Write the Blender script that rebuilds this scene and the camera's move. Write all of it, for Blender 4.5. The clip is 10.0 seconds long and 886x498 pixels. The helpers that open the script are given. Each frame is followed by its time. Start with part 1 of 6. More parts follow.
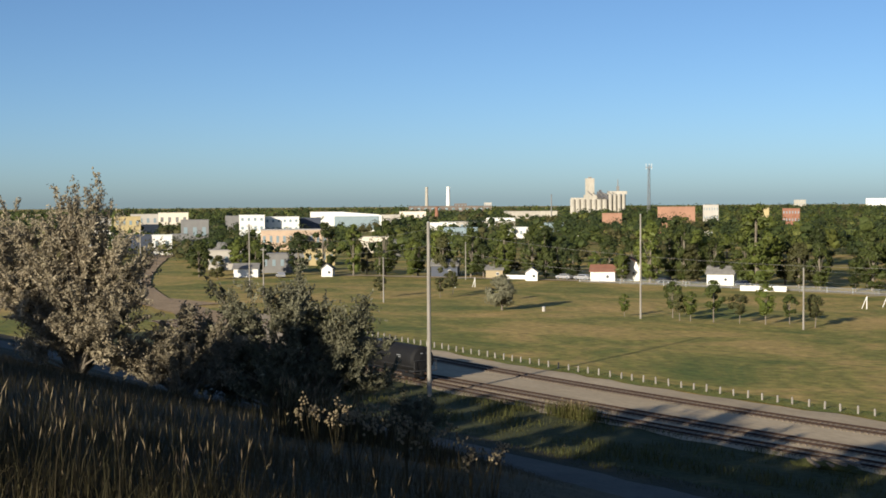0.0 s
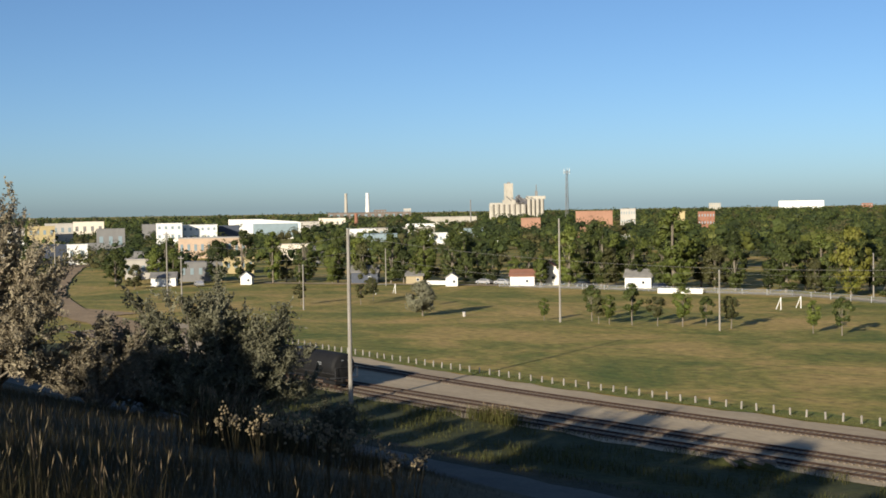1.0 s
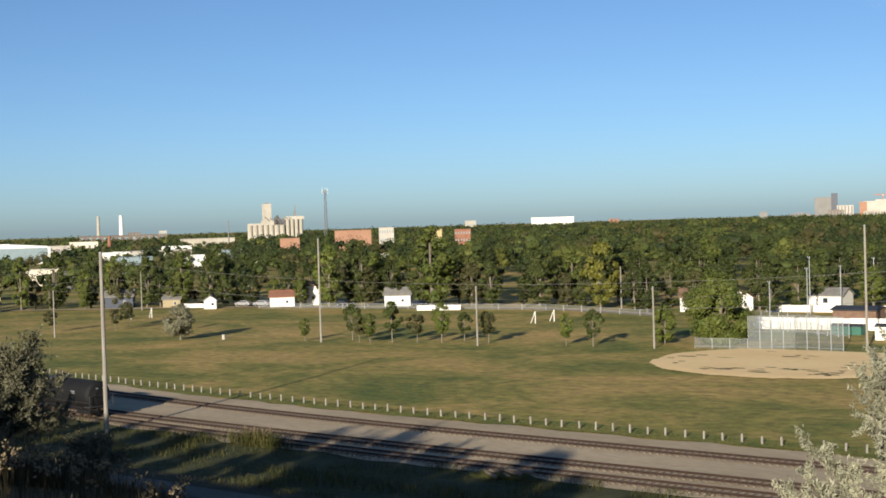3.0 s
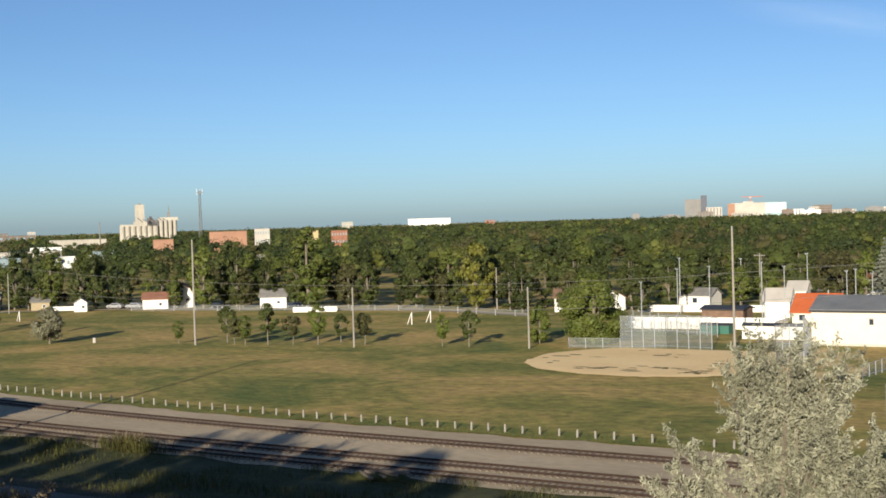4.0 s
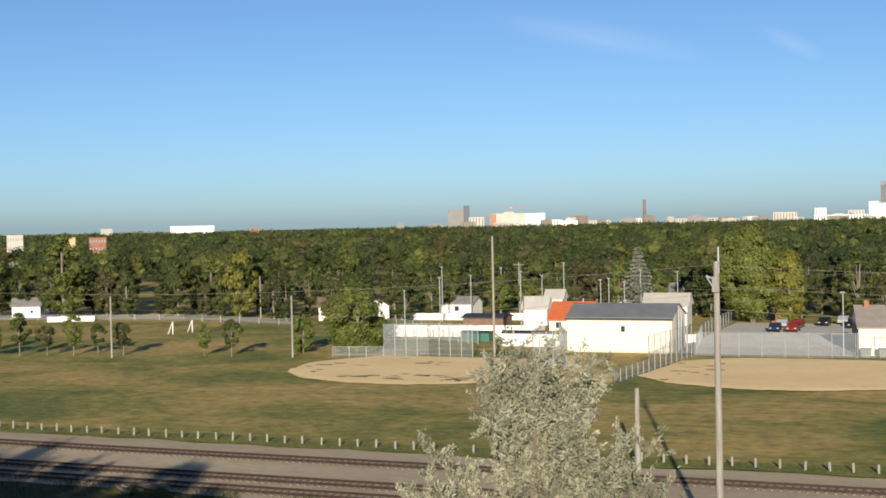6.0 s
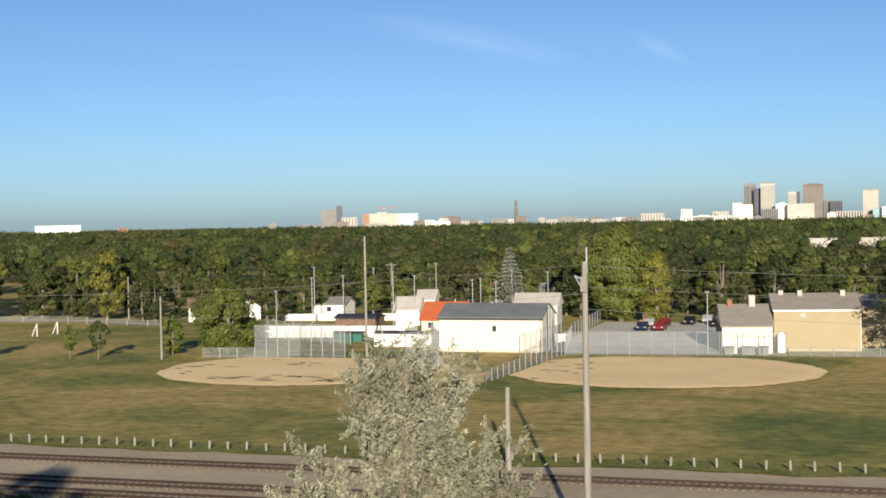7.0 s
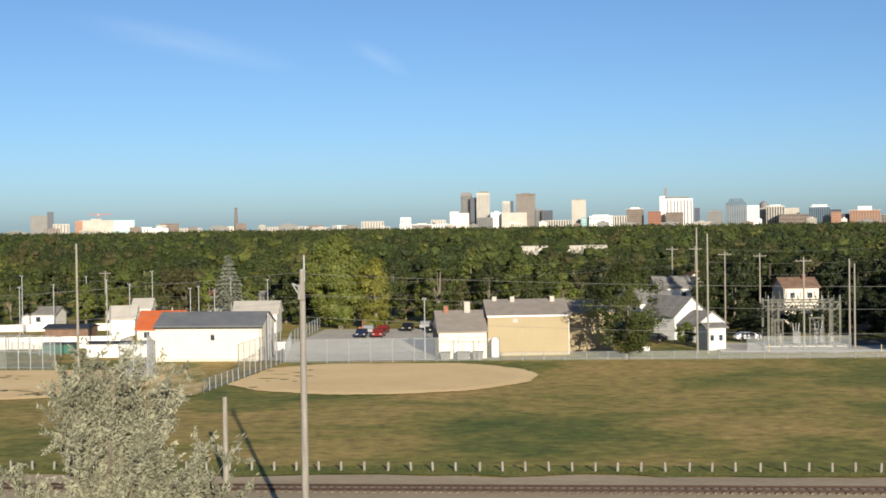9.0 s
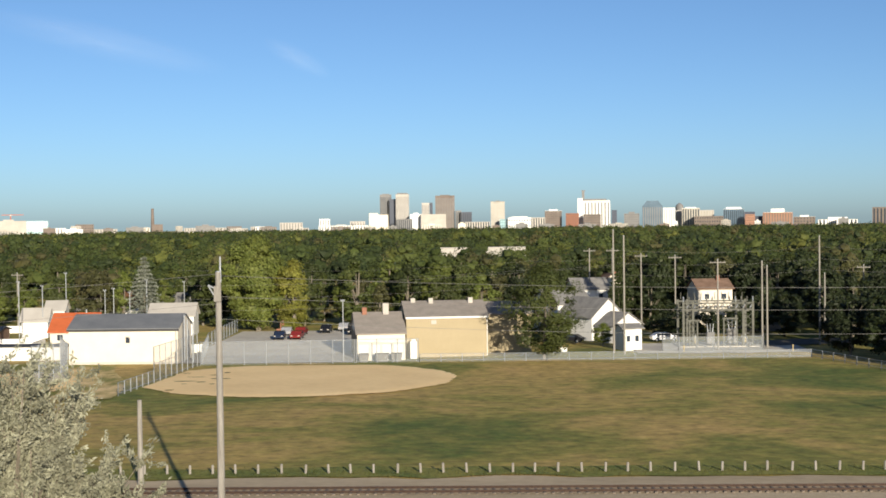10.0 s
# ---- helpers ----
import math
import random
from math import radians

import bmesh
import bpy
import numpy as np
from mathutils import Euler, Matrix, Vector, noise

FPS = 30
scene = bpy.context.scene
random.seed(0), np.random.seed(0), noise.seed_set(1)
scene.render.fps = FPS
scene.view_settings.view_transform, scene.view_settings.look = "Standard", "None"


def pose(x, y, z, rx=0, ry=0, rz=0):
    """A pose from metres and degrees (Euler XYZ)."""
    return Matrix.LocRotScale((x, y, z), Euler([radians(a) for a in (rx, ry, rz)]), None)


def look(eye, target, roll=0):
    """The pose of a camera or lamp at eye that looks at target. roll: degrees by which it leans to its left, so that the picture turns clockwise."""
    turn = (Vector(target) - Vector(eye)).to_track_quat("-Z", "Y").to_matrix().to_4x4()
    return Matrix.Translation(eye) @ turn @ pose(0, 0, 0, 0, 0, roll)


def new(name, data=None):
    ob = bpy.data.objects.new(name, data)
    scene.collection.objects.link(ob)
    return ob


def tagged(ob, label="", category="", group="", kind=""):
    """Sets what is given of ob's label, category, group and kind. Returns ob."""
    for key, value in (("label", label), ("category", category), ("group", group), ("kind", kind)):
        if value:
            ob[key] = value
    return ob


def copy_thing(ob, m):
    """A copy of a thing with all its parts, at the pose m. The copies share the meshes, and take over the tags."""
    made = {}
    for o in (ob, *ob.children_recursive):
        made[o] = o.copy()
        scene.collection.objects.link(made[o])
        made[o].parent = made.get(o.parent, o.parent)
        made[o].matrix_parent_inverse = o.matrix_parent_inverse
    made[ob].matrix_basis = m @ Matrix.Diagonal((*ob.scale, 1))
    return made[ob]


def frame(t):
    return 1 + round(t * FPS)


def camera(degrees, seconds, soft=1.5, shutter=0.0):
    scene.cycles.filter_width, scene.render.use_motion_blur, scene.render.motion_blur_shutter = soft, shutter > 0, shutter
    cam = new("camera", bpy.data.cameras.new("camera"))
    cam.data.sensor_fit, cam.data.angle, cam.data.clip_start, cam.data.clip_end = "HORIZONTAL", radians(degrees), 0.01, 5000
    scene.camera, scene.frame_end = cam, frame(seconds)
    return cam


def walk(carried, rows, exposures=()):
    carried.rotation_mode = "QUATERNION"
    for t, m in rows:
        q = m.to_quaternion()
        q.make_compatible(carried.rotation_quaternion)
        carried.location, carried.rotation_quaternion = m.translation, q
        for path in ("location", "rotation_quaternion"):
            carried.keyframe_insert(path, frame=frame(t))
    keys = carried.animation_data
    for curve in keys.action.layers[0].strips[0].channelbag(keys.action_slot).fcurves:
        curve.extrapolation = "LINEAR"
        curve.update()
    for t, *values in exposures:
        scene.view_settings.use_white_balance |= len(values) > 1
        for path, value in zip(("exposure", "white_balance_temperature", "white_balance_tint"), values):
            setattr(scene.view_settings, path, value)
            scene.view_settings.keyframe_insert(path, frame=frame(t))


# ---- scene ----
cam = camera(37.0, 10.0, soft=1.7)
# seconds, eye x, eye y, yaw, pitch, lean to the right; the eye stands 20 m above the field
ROWS = [
    (0.0, 0.000, 0.000, 52.000, -2.059, 0.374),
    (0.5, 0.000, 0.000, 50.292, -1.929, 0.765),
    (1.0, 0.000, 0.000, 48.532, -1.837, 0.906),
    (1.5, 0.000, 0.000, 46.670, -1.765, 0.761),
    (2.0, 0.000, 0.000, 44.556, -1.608, 1.194),
    (2.5, 0.000, 0.000, 41.571, -1.374, 1.834),
    (3.0, 0.046, 0.010, 38.136, -1.222, 1.747),
    (3.2, 0.064, 0.014, 36.908, -1.300, 1.484),
    (4.3, 0.164, 0.035, 31.548, -1.391, 1.477),
    (4.5, 0.183, 0.039, 30.734, -1.465, 1.123),
    (5.0, 0.228, 0.049, 28.112, -1.253, 1.550),
    (5.5, 0.274, 0.058, 25.048, -1.122, 1.516),
    (6.8, 0.393, 0.083, 18.610, -1.346, 1.003),
    (7.0, 0.411, 0.087, 17.185, -1.301, 1.049),
    (7.5, 0.456, 0.097, 14.004, -1.046, 0.896),
    (8.0, 0.502, 0.107, 10.973, -0.884, 0.858),
    (8.5, 0.548, 0.116, 7.972, -0.937, 0.880),
    (9.0, 0.593, 0.126, 5.140, -1.163, 0.793),
    (9.5, 0.639, 0.136, 3.601, -1.163, 0.803),
    (10.0, 0.685, 0.146, 1.647, -1.141, 0.690),
]
EYE = 20.0
walk(cam, [(t, pose(x, y, EYE, 90 + pitch, 0, yaw) @ pose(0, 0, 0, 0, 0, -lean)) for t, x, y, yaw, pitch, lean in ROWS])
scene.view_settings.exposure = 0.62
scene.view_settings.use_white_balance = True
scene.view_settings.white_balance_temperature = 6850
scene.view_settings.white_balance_tint = 8

# ---- light: low sun behind the hill, clear sky ----
SUN_EL, SUN_AZ = 14.4, 162.2
world = bpy.data.worlds.new("world")
scene.world = world
world.use_nodes = True
_n = world.node_tree.nodes
_sky = _n.new("ShaderNodeTexSky")
_sky.sky_type = "NISHITA"
_sky.sun_disc = False
_sky.sun_elevation = radians(SUN_EL)
_sky.sun_rotation = radians(SUN_AZ)
_sky.altitude = 230
_sky.air_density = 0.65
_sky.dust_density = 0.76
_sky.ozone_density = 4.2
_n["Background"].inputs["Strength"].default_value = 0.084
world.node_tree.links.new(_sky.outputs[0], _n["Background"].inputs["Color"])
_sun = bpy.data.lights.new("sun", "SUN")
_sun.energy = 5.0
_sun.angle = radians(0.5)
_sun.color = (1.0, 0.91, 0.77)
sun = new("sun", _sun)
_a, _e = radians(SUN_AZ), radians(SUN_EL)
sun.matrix_world = look((0, 0, 100), (-math.sin(_a) * 100, -math.cos(_a) * 100, 100 - math.tan(_e) * 100))

# ---- building helpers ----
from collections import defaultdict


def part(name, bm, material, parent=None, label="", smooth=False):
    me = bpy.data.meshes.new(name)
    bm.to_mesh(me)
    bm.free()
    for m in material if isinstance(material, (list, tuple)) else [material]:
        me.materials.append(m)
    if smooth:
        me.polygons.foreach_set("use_smooth", [True] * len(me.polygons))
    ob = new(name, me)
    if parent is not None:
        ob.parent = parent
    if label:
        tagged(ob, label)
    return ob


def raw(name, verts, faces, material, parent=None, label="", mats=None):
    me = bpy.data.meshes.new(name)
    me.from_pydata(verts, [], faces)
    for m in material if isinstance(material, (list, tuple)) else [material]:
        me.materials.append(m)
    if mats is not None:
        me.polygons.foreach_set("material_index", mats)
    ob = new(name, me)
    if parent is not None:
        ob.parent = parent
    if label:
        tagged(ob, label)
    return ob


def again(name, other, parent, m):
    """Another part on the same mesh."""
    ob = new(name, other.data)
    ob.parent = parent
    ob.matrix_basis = m
    return ob


def thing(name, m, label, category, group="", kind=""):
    ob = new(name)
    ob.empty_display_size = 0.3
    ob.matrix_basis = m
    return tagged(ob, label, category, group, kind)


def box(bm, x0, x1, y0, y1, z0, z1, bevel=0.0, mi=0):
    r = bmesh.ops.create_cube(bm, size=1)
    vs = r["verts"]
    for v in vs:
        v.co = Vector(((x0 + x1) / 2 + v.co.x * (x1 - x0), (y0 + y1) / 2 + v.co.y * (y1 - y0), (z0 + z1) / 2 + v.co.z * (z1 - z0)))
    fs = {f for v in vs for f in v.link_faces}
    for f in fs:
        f.material_index = mi
    if bevel:
        bmesh.ops.bevel(bm, geom=list({e for f in fs for e in f.edges}), offset=bevel, segments=1, affect="EDGES")
    return bm


def rod(bm, a, b, r0, r1=None, n=8, mi=0):
    a, b = Vector(a), Vector(b)
    r1 = r0 if r1 is None else r1
    r = bmesh.ops.create_cone(bm, cap_ends=True, segments=n, radius1=r0, radius2=r1, depth=(b - a).length)
    m = Matrix.Translation((a + b) / 2) @ (b - a).to_track_quat("Z", "Y").to_matrix().to_4x4()
    for v in r["verts"]:
        v.co = m @ v.co
    for f in {f for v in r["verts"] for f in v.link_faces}:
        f.material_index = mi
    return bm


def prism(bm, poly, axis, lo, hi, mi=0):
    """A polygon in the plane across axis ('x' or 'y'), drawn out from lo to hi; poly holds (along, z)."""
    def at(u, z, w):
        return (w, u, z) if axis == "x" else (u, w, z)
    a = [bm.verts.new(at(u, z, lo)) for u, z in poly]
    b = [bm.verts.new(at(u, z, hi)) for u, z in poly]
    fs = [bm.faces.new(a), bm.faces.new(b)]
    for i in range(len(poly)):
        j = (i + 1) % len(poly)
        fs.append(bm.faces.new((a[i], a[j], b[j], b[i])))
    for f in fs:
        f.material_index = mi
    bmesh.ops.recalc_face_normals(bm, faces=fs)
    return bm


def bm_box(*a, **k):
    return box(bmesh.new(), *a, **k)


def bm_rod(*a, **k):
    return rod(bmesh.new(), *a, **k)


def far(az, d, z=0.0):
    """The place d metres off in the compass direction az (degrees, 0 along y, to the right)."""
    return Vector((d * math.sin(radians(az)), d * math.cos(radians(az)), z))


# ---- materials ----
def material(name, stops, scale=1.0, rough=0.85, metal=0.0, bump=0.0, bump_scale=None, detail=6.0, stretch=(1, 1, 1), fine=0.25,
             fine_scale=None, coords="Object", vary=0.0, island=False, translucent=0.0, wave=None, spec=0.3, warp=0.0, ob_vary=0.0):
    """Two scales of noise through a colour ramp, a finer grain over it, and relief."""
    m = bpy.data.materials.new(name)
    m.use_nodes = True
    nt = m.node_tree
    N, L = nt.nodes, nt.links
    b = N["Principled BSDF"]
    b.inputs["Roughness"].default_value = rough
    b.inputs["Metallic"].default_value = metal
    b.inputs["Specular IOR Level"].default_value = spec
    tc = N.new("ShaderNodeTexCoord")
    mp = N.new("ShaderNodeMapping")
    mp.inputs["Scale"].default_value = stretch
    L.new(tc.outputs[coords], mp.inputs["Vector"])
    n1 = N.new("ShaderNodeTexNoise")
    n1.inputs["Scale"].default_value = scale
    n1.inputs["Detail"].default_value = detail
    n1.inputs["Roughness"].default_value = 0.6
    n1.inputs["Distortion"].default_value = warp
    L.new(mp.outputs[0], n1.inputs["Vector"])
    ramp = N.new("ShaderNodeValToRGB")
    el = ramp.color_ramp.elements
    while len(el) < len(stops):
        el.new(0.5)
    for e, (p, c) in zip(el, stops):
        e.position, e.color = p, (*c, 1)
    L.new(n1.outputs["Fac"], ramp.inputs[0])
    n2 = N.new("ShaderNodeTexNoise")
    n2.inputs["Scale"].default_value = fine_scale or scale * 9
    n2.inputs["Detail"].default_value = 4
    L.new(mp.outputs[0], n2.inputs["Vector"])
    hsv = N.new("ShaderNodeHueSaturation")
    val = N.new("ShaderNodeMapRange")
    val.inputs["To Min"].default_value, val.inputs["To Max"].default_value = 1 - fine, 1 + fine
    val.inputs["From Min"].default_value, val.inputs["From Max"].default_value = 0.25, 0.75
    L.new(n2.outputs["Fac"], val.inputs["Value"])
    L.new(ramp.outputs["Color"], hsv.inputs["Color"])
    out = val.outputs[0]
    if vary:
        src = N.new("ShaderNodeNewGeometry").outputs["Random Per Island"] if island else N.new("ShaderNodeObjectInfo").outputs["Random"]
        mr = N.new("ShaderNodeMapRange")
        mr.inputs["To Min"].default_value, mr.inputs["To Max"].default_value = 1 - vary, 1 + vary
        L.new(src, mr.inputs["Value"])
        mul = N.new("ShaderNodeMath")
        mul.operation = "MULTIPLY"
        L.new(out, mul.inputs[0])
        L.new(mr.outputs[0], mul.inputs[1])
        out = mul.outputs[0]
        mh = N.new("ShaderNodeMapRange")
        mh.inputs["To Min"].default_value, mh.inputs["To Max"].default_value = 0.5 - vary * 0.06, 0.5 + vary * 0.03
        L.new(src, mh.inputs["Value"])
        L.new(mh.outputs[0], hsv.inputs["Hue"])
    if ob_vary:
        info = N.new("ShaderNodeObjectInfo").outputs["Random"]
        mo = N.new("ShaderNodeMapRange")
        mo.inputs["To Min"].default_value, mo.inputs["To Max"].default_value = 1 - ob_vary, 1 + ob_vary
        L.new(info, mo.inputs["Value"])
        mul2 = N.new("ShaderNodeMath")
        mul2.operation = "MULTIPLY"
        L.new(out, mul2.inputs[0])
        L.new(mo.outputs[0], mul2.inputs[1])
        out = mul2.outputs[0]
    L.new(out, hsv.inputs["Value"])
    L.new(hsv.outputs["Color"], b.inputs["Base Color"])
    if wave:
        w = N.new("ShaderNodeTexWave")
        w.bands_direction = wave[0]
        w.inputs["Scale"].default_value = wave[1]
        w.inputs["Distortion"].default_value = 0.2
        L.new(tc.outputs[coords], w.inputs["Vector"])
        bp0 = N.new("ShaderNodeBump")
        bp0.inputs["Distance"].default_value = wave[2]
        L.new(w.outputs["Fac"], bp0.inputs["Height"])
        L.new(bp0.outputs[0], b.inputs["Normal"])
    elif bump:
        n3 = N.new("ShaderNodeTexNoise")
        n3.inputs["Scale"].default_value = bump_scale or scale * 12
        n3.inputs["Detail"].default_value = 5
        L.new(tc.outputs[coords], n3.inputs["Vector"])
        bp = N.new("ShaderNodeBump")
        bp.inputs["Distance"].default_value = bump
        bp.inputs["Strength"].default_value = 0.8
        L.new(n3.outputs["Fac"], bp.inputs["Height"])
        L.new(bp.outputs[0], b.inputs["Normal"])
    if translucent:
        tr = N.new("ShaderNodeBsdfTranslucent")
        L.new(hsv.outputs["Color"], tr.inputs["Color"])
        mx = N.new("ShaderNodeMixShader")
        mx.inputs[0].default_value = translucent
        L.new(b.outputs[0], mx.inputs[1])
        L.new(tr.outputs[0], mx.inputs[2])
        L.new(mx.outputs[0], N["Material Output"].inputs["Surface"])
    return m


def plain(name, c, rough=0.6, metal=0.0, var=0.12, scale=2.0, bump=0.0, **k):
    d = tuple(v * (1 - var) for v in c)
    u = tuple(min(v * (1 + var), 0.9) for v in c)
    return material(name, [(0.3, d), (0.7, u)], scale, rough, metal, bump, fine=var * 0.6, **k)


FIELD = material("mown_dry_grass", [(0.345, (0.082, 0.114, 0.019)), (0.425, (0.158, 0.158, 0.032)), (0.49, (0.238, 0.202, 0.048)), (0.565, (0.345, 0.248, 0.077)), (0.66, (0.42, 0.283, 0.1))],
                 0.045, 0.95, bump=0.06, bump_scale=3.0, fine=0.55, fine_scale=0.7, detail=12, warp=0.6, stretch=(0.8, 1.0, 1.0))
for _node in FIELD.node_tree.nodes:
    if _node.type == "TEX_NOISE":
        _node.inputs["Roughness"].default_value = 0.7
# dry grass coloured far darker than it is, to deepen the slope's shade
WILD = material("shaded_dry_grass", [(0.3, (0.021, 0.021, 0.007)), (0.5, (0.042, 0.035, 0.014)), (0.7, (0.071, 0.054, 0.026))], 0.25, 0.95, bump=0.15, bump_scale=2.5, fine=0.35)
VERGE = material("verge_grass", [(0.3, (0.030, 0.037, 0.010)), (0.6, (0.057, 0.060, 0.018)), (0.75, (0.096, 0.070, 0.030))], 0.2, 0.95, bump=0.12, bump_scale=2.0, fine=0.3)
GRAVEL = material("pale_gravel", [(0.3, (0.327, 0.258, 0.171)), (0.55, (0.417, 0.332, 0.223)), (0.75, (0.490, 0.394, 0.268))], 0.12, 0.95, bump=0.03, bump_scale=6.0, fine=0.15, fine_scale=3, stretch=(0.35, 1, 1))
BALLAST = material("track_ballast", [(0.3, (0.271, 0.214, 0.143)), (0.6, (0.361, 0.288, 0.197)), (0.75, (0.424, 0.338, 0.236))], 0.5, 0.95, bump=0.06, bump_scale=7.0, fine=0.3, fine_scale=5)
SAND = material("infield_sand", [(0.3, (0.73, 0.52, 0.265)), (0.55, (0.8, 0.585, 0.305)), (0.75, (0.84, 0.63, 0.345))], 0.09, 0.95, bump=0.05, bump_scale=3.0, fine=0.05, fine_scale=1.2)
DIRT = material("bare_earth", [(0.3, (0.25, 0.175, 0.1)), (0.7, (0.38, 0.27, 0.16))], 0.2, 0.95, bump=0.05, bump_scale=2.5, fine=0.25)
WORN = material("trodden_turf", [(0.38, (0.2, 0.19, 0.05)), (0.47, (0.42, 0.32, 0.13)), (0.6, (0.66, 0.49, 0.26))], 0.22, 0.95, bump=0.06, bump_scale=3.0, fine=0.2, stretch=(1.0, 0.5, 1.0))
LUSH = material("unmown_green_turf", [(0.35, (0.105, 0.135, 0.024)), (0.6, (0.2, 0.19, 0.042))], 0.3, 0.95, bump=0.07, bump_scale=3.0, fine=0.4)
ASPHALT = material("worn_asphalt", [(0.3, (0.075, 0.070, 0.060)), (0.7, (0.120, 0.110, 0.090))], 0.3, 0.9, bump=0.02, fine=0.15)
PAVING = material("pale_concrete", [(0.3, (0.42, 0.385, 0.33)), (0.7, (0.53, 0.49, 0.42))], 0.2, 0.9, bump=0.01, fine=0.12)
WOOD = material("weathered_timber", [(0.3, (0.17, 0.155, 0.135)), (0.7, (0.29, 0.27, 0.24))], 1.5, 0.85, bump=0.01, stretch=(4, 4, 0.25), fine=0.2)
DARKWOOD = material("creosoted_timber", [(0.3, (0.12, 0.095, 0.075)), (0.7, (0.21, 0.175, 0.14))], 1.5, 0.85, bump=0.01, fine=0.25)
RAIL = plain("rusty_rail", (0.07, 0.045, 0.035), 0.5, 0.6, 0.25, 3.0)
STEEL = plain("galvanised_steel", (0.3, 0.315, 0.33), 0.5, 0.4, 0.15, 2.0)
DARKSTEEL = plain("dark_painted_steel", (0.05, 0.05, 0.052), 0.5, 0.3, 0.2, 2.0)
WHITE = plain("white_paint", (0.7, 0.69, 0.66), 0.6, 0, 0.06, 0.8)
CREAM = plain("cream_render", (0.64, 0.58, 0.485), 0.75, 0, 0.06, 0.5)
TANK = plain("black_tank_paint", (0.009, 0.009, 0.01), 0.75, 0.1, 0.35, 0.6)
LEAF_COLOURS = dict(
    deep=[(0.3, (0.012, 0.019, 0.006)), (0.7, (0.026, 0.036, 0.011))],
    tan=[(0.3, (0.19, 0.165, 0.11)), (0.7, (0.37, 0.315, 0.22))],
    dark=[(0.3, (0.021, 0.030, 0.007)), (0.7, (0.044, 0.057, 0.015))],
    mid=[(0.3, (0.033, 0.045, 0.011)), (0.7, (0.066, 0.080, 0.020))],
    light=[(0.3, (0.056, 0.078, 0.015)), (0.7, (0.114, 0.132, 0.028))],
    fresh=[(0.3, (0.085, 0.112, 0.022)), (0.7, (0.165, 0.185, 0.042))],
    yellow=[(0.3, (0.11, 0.12, 0.02)), (0.7, (0.21, 0.2, 0.038))],
    olive=[(0.3, (0.042, 0.046, 0.017)), (0.7, (0.082, 0.080, 0.028))],
    spruce=[(0.3, (0.13, 0.145, 0.11)), (0.7, (0.26, 0.275, 0.22))],
    silver=[(0.3, (0.17, 0.172, 0.115)), (0.7, (0.43, 0.425, 0.31))],
    greygreen=[(0.3, (0.087, 0.087, 0.054)), (0.7, (0.183, 0.178, 0.115))],
    rust=[(0.3, (0.1, 0.055, 0.03)), (0.7, (0.17, 0.09, 0.05))])
LEAF = {k: material("leaves_" + k, v, 0.5, 0.6, fine=0.3, fine_scale=2.0, vary=0.15, island=True, translucent=0.2, ob_vary=0.2) for k, v in LEAF_COLOURS.items()}
CANOPY_COLOURS = (
    [(0.3, (0.016, 0.027, 0.008)), (0.7, (0.034, 0.048, 0.013))],
    [(0.3, (0.027, 0.041, 0.010)), (0.7, (0.053, 0.071, 0.017))],
    [(0.3, (0.040, 0.056, 0.013)), (0.7, (0.078, 0.095, 0.022))],
    [(0.3, (0.060, 0.074, 0.015)), (0.7, (0.116, 0.122, 0.028))],
    [(0.3, (0.044, 0.045, 0.016)), (0.7, (0.084, 0.076, 0.028))])
CANOPY = [material("far_canopy", c, 0.12, 0.7, fine=0.2, fine_scale=0.7, vary=0.12, island=True, translucent=0.15) for c in CANOPY_COLOURS]
BARK = material("grey_bark", [(0.3, (0.1, 0.085, 0.065)), (0.7, (0.22, 0.19, 0.15))], 2.0, 0.9, bump=0.02, stretch=(3, 3, 0.4), fine=0.25)

ROOFGREY = material("grey_shingles", [(0.3, (0.15, 0.145, 0.14)), (0.7, (0.24, 0.23, 0.215))], 0.8, 0.9, bump=0.02, fine=0.12)
ROOFBLUE = material("blue_grey_metal_roof", [(0.3, (0.112, 0.120, 0.132)), (0.7, (0.156, 0.162, 0.172))], 0.5, 0.5, fine=0.08)
ROOFTAN = material("pinkish_grey_shingles", [(0.3, (0.22, 0.195, 0.17)), (0.7, (0.29, 0.255, 0.225))], 0.7, 0.9, fine=0.1)
ROOFRED = material("orange_red_roof", [(0.3, (0.36, 0.085, 0.03)), (0.7, (0.45, 0.11, 0.04))], 0.8, 0.7, fine=0.1)
ROOFBROWN = material("brown_shingles", [(0.3, (0.13, 0.08, 0.055)), (0.7, (0.22, 0.14, 0.1))], 0.8, 0.9, fine=0.15)
TANMETAL = material("ribbed_tan_cladding", [(0.3, (0.295, 0.240, 0.144)), (0.7, (0.344, 0.280, 0.172))], 0.3, 0.55, fine=0.05)
BRICK = material("red_brick", [(0.3, (0.2, 0.09, 0.06)), (0.7, (0.28, 0.135, 0.09))], 0.4, 0.9, fine=0.15)
BRICKPINK = material("orange_brick", [(0.3, (0.27, 0.15, 0.105)), (0.7, (0.34, 0.19, 0.13))], 0.1, 0.9, fine=0.08)
BROWNBRICK = material("brown_brick", [(0.3, (0.13, 0.105, 0.09)), (0.7, (0.19, 0.155, 0.135))], 0.05, 0.9, fine=0.12)
STONE = material("pale_stone", [(0.3, (0.36, 0.335, 0.3)), (0.7, (0.45, 0.42, 0.38))], 0.05, 0.85, fine=0.08)
CONCRETE = material("stained_concrete", [(0.3, (0.3, 0.28, 0.24)), (0.7, (0.42, 0.39, 0.34))], 0.06, 0.9, fine=0.15, stretch=(1, 1, 0.3))
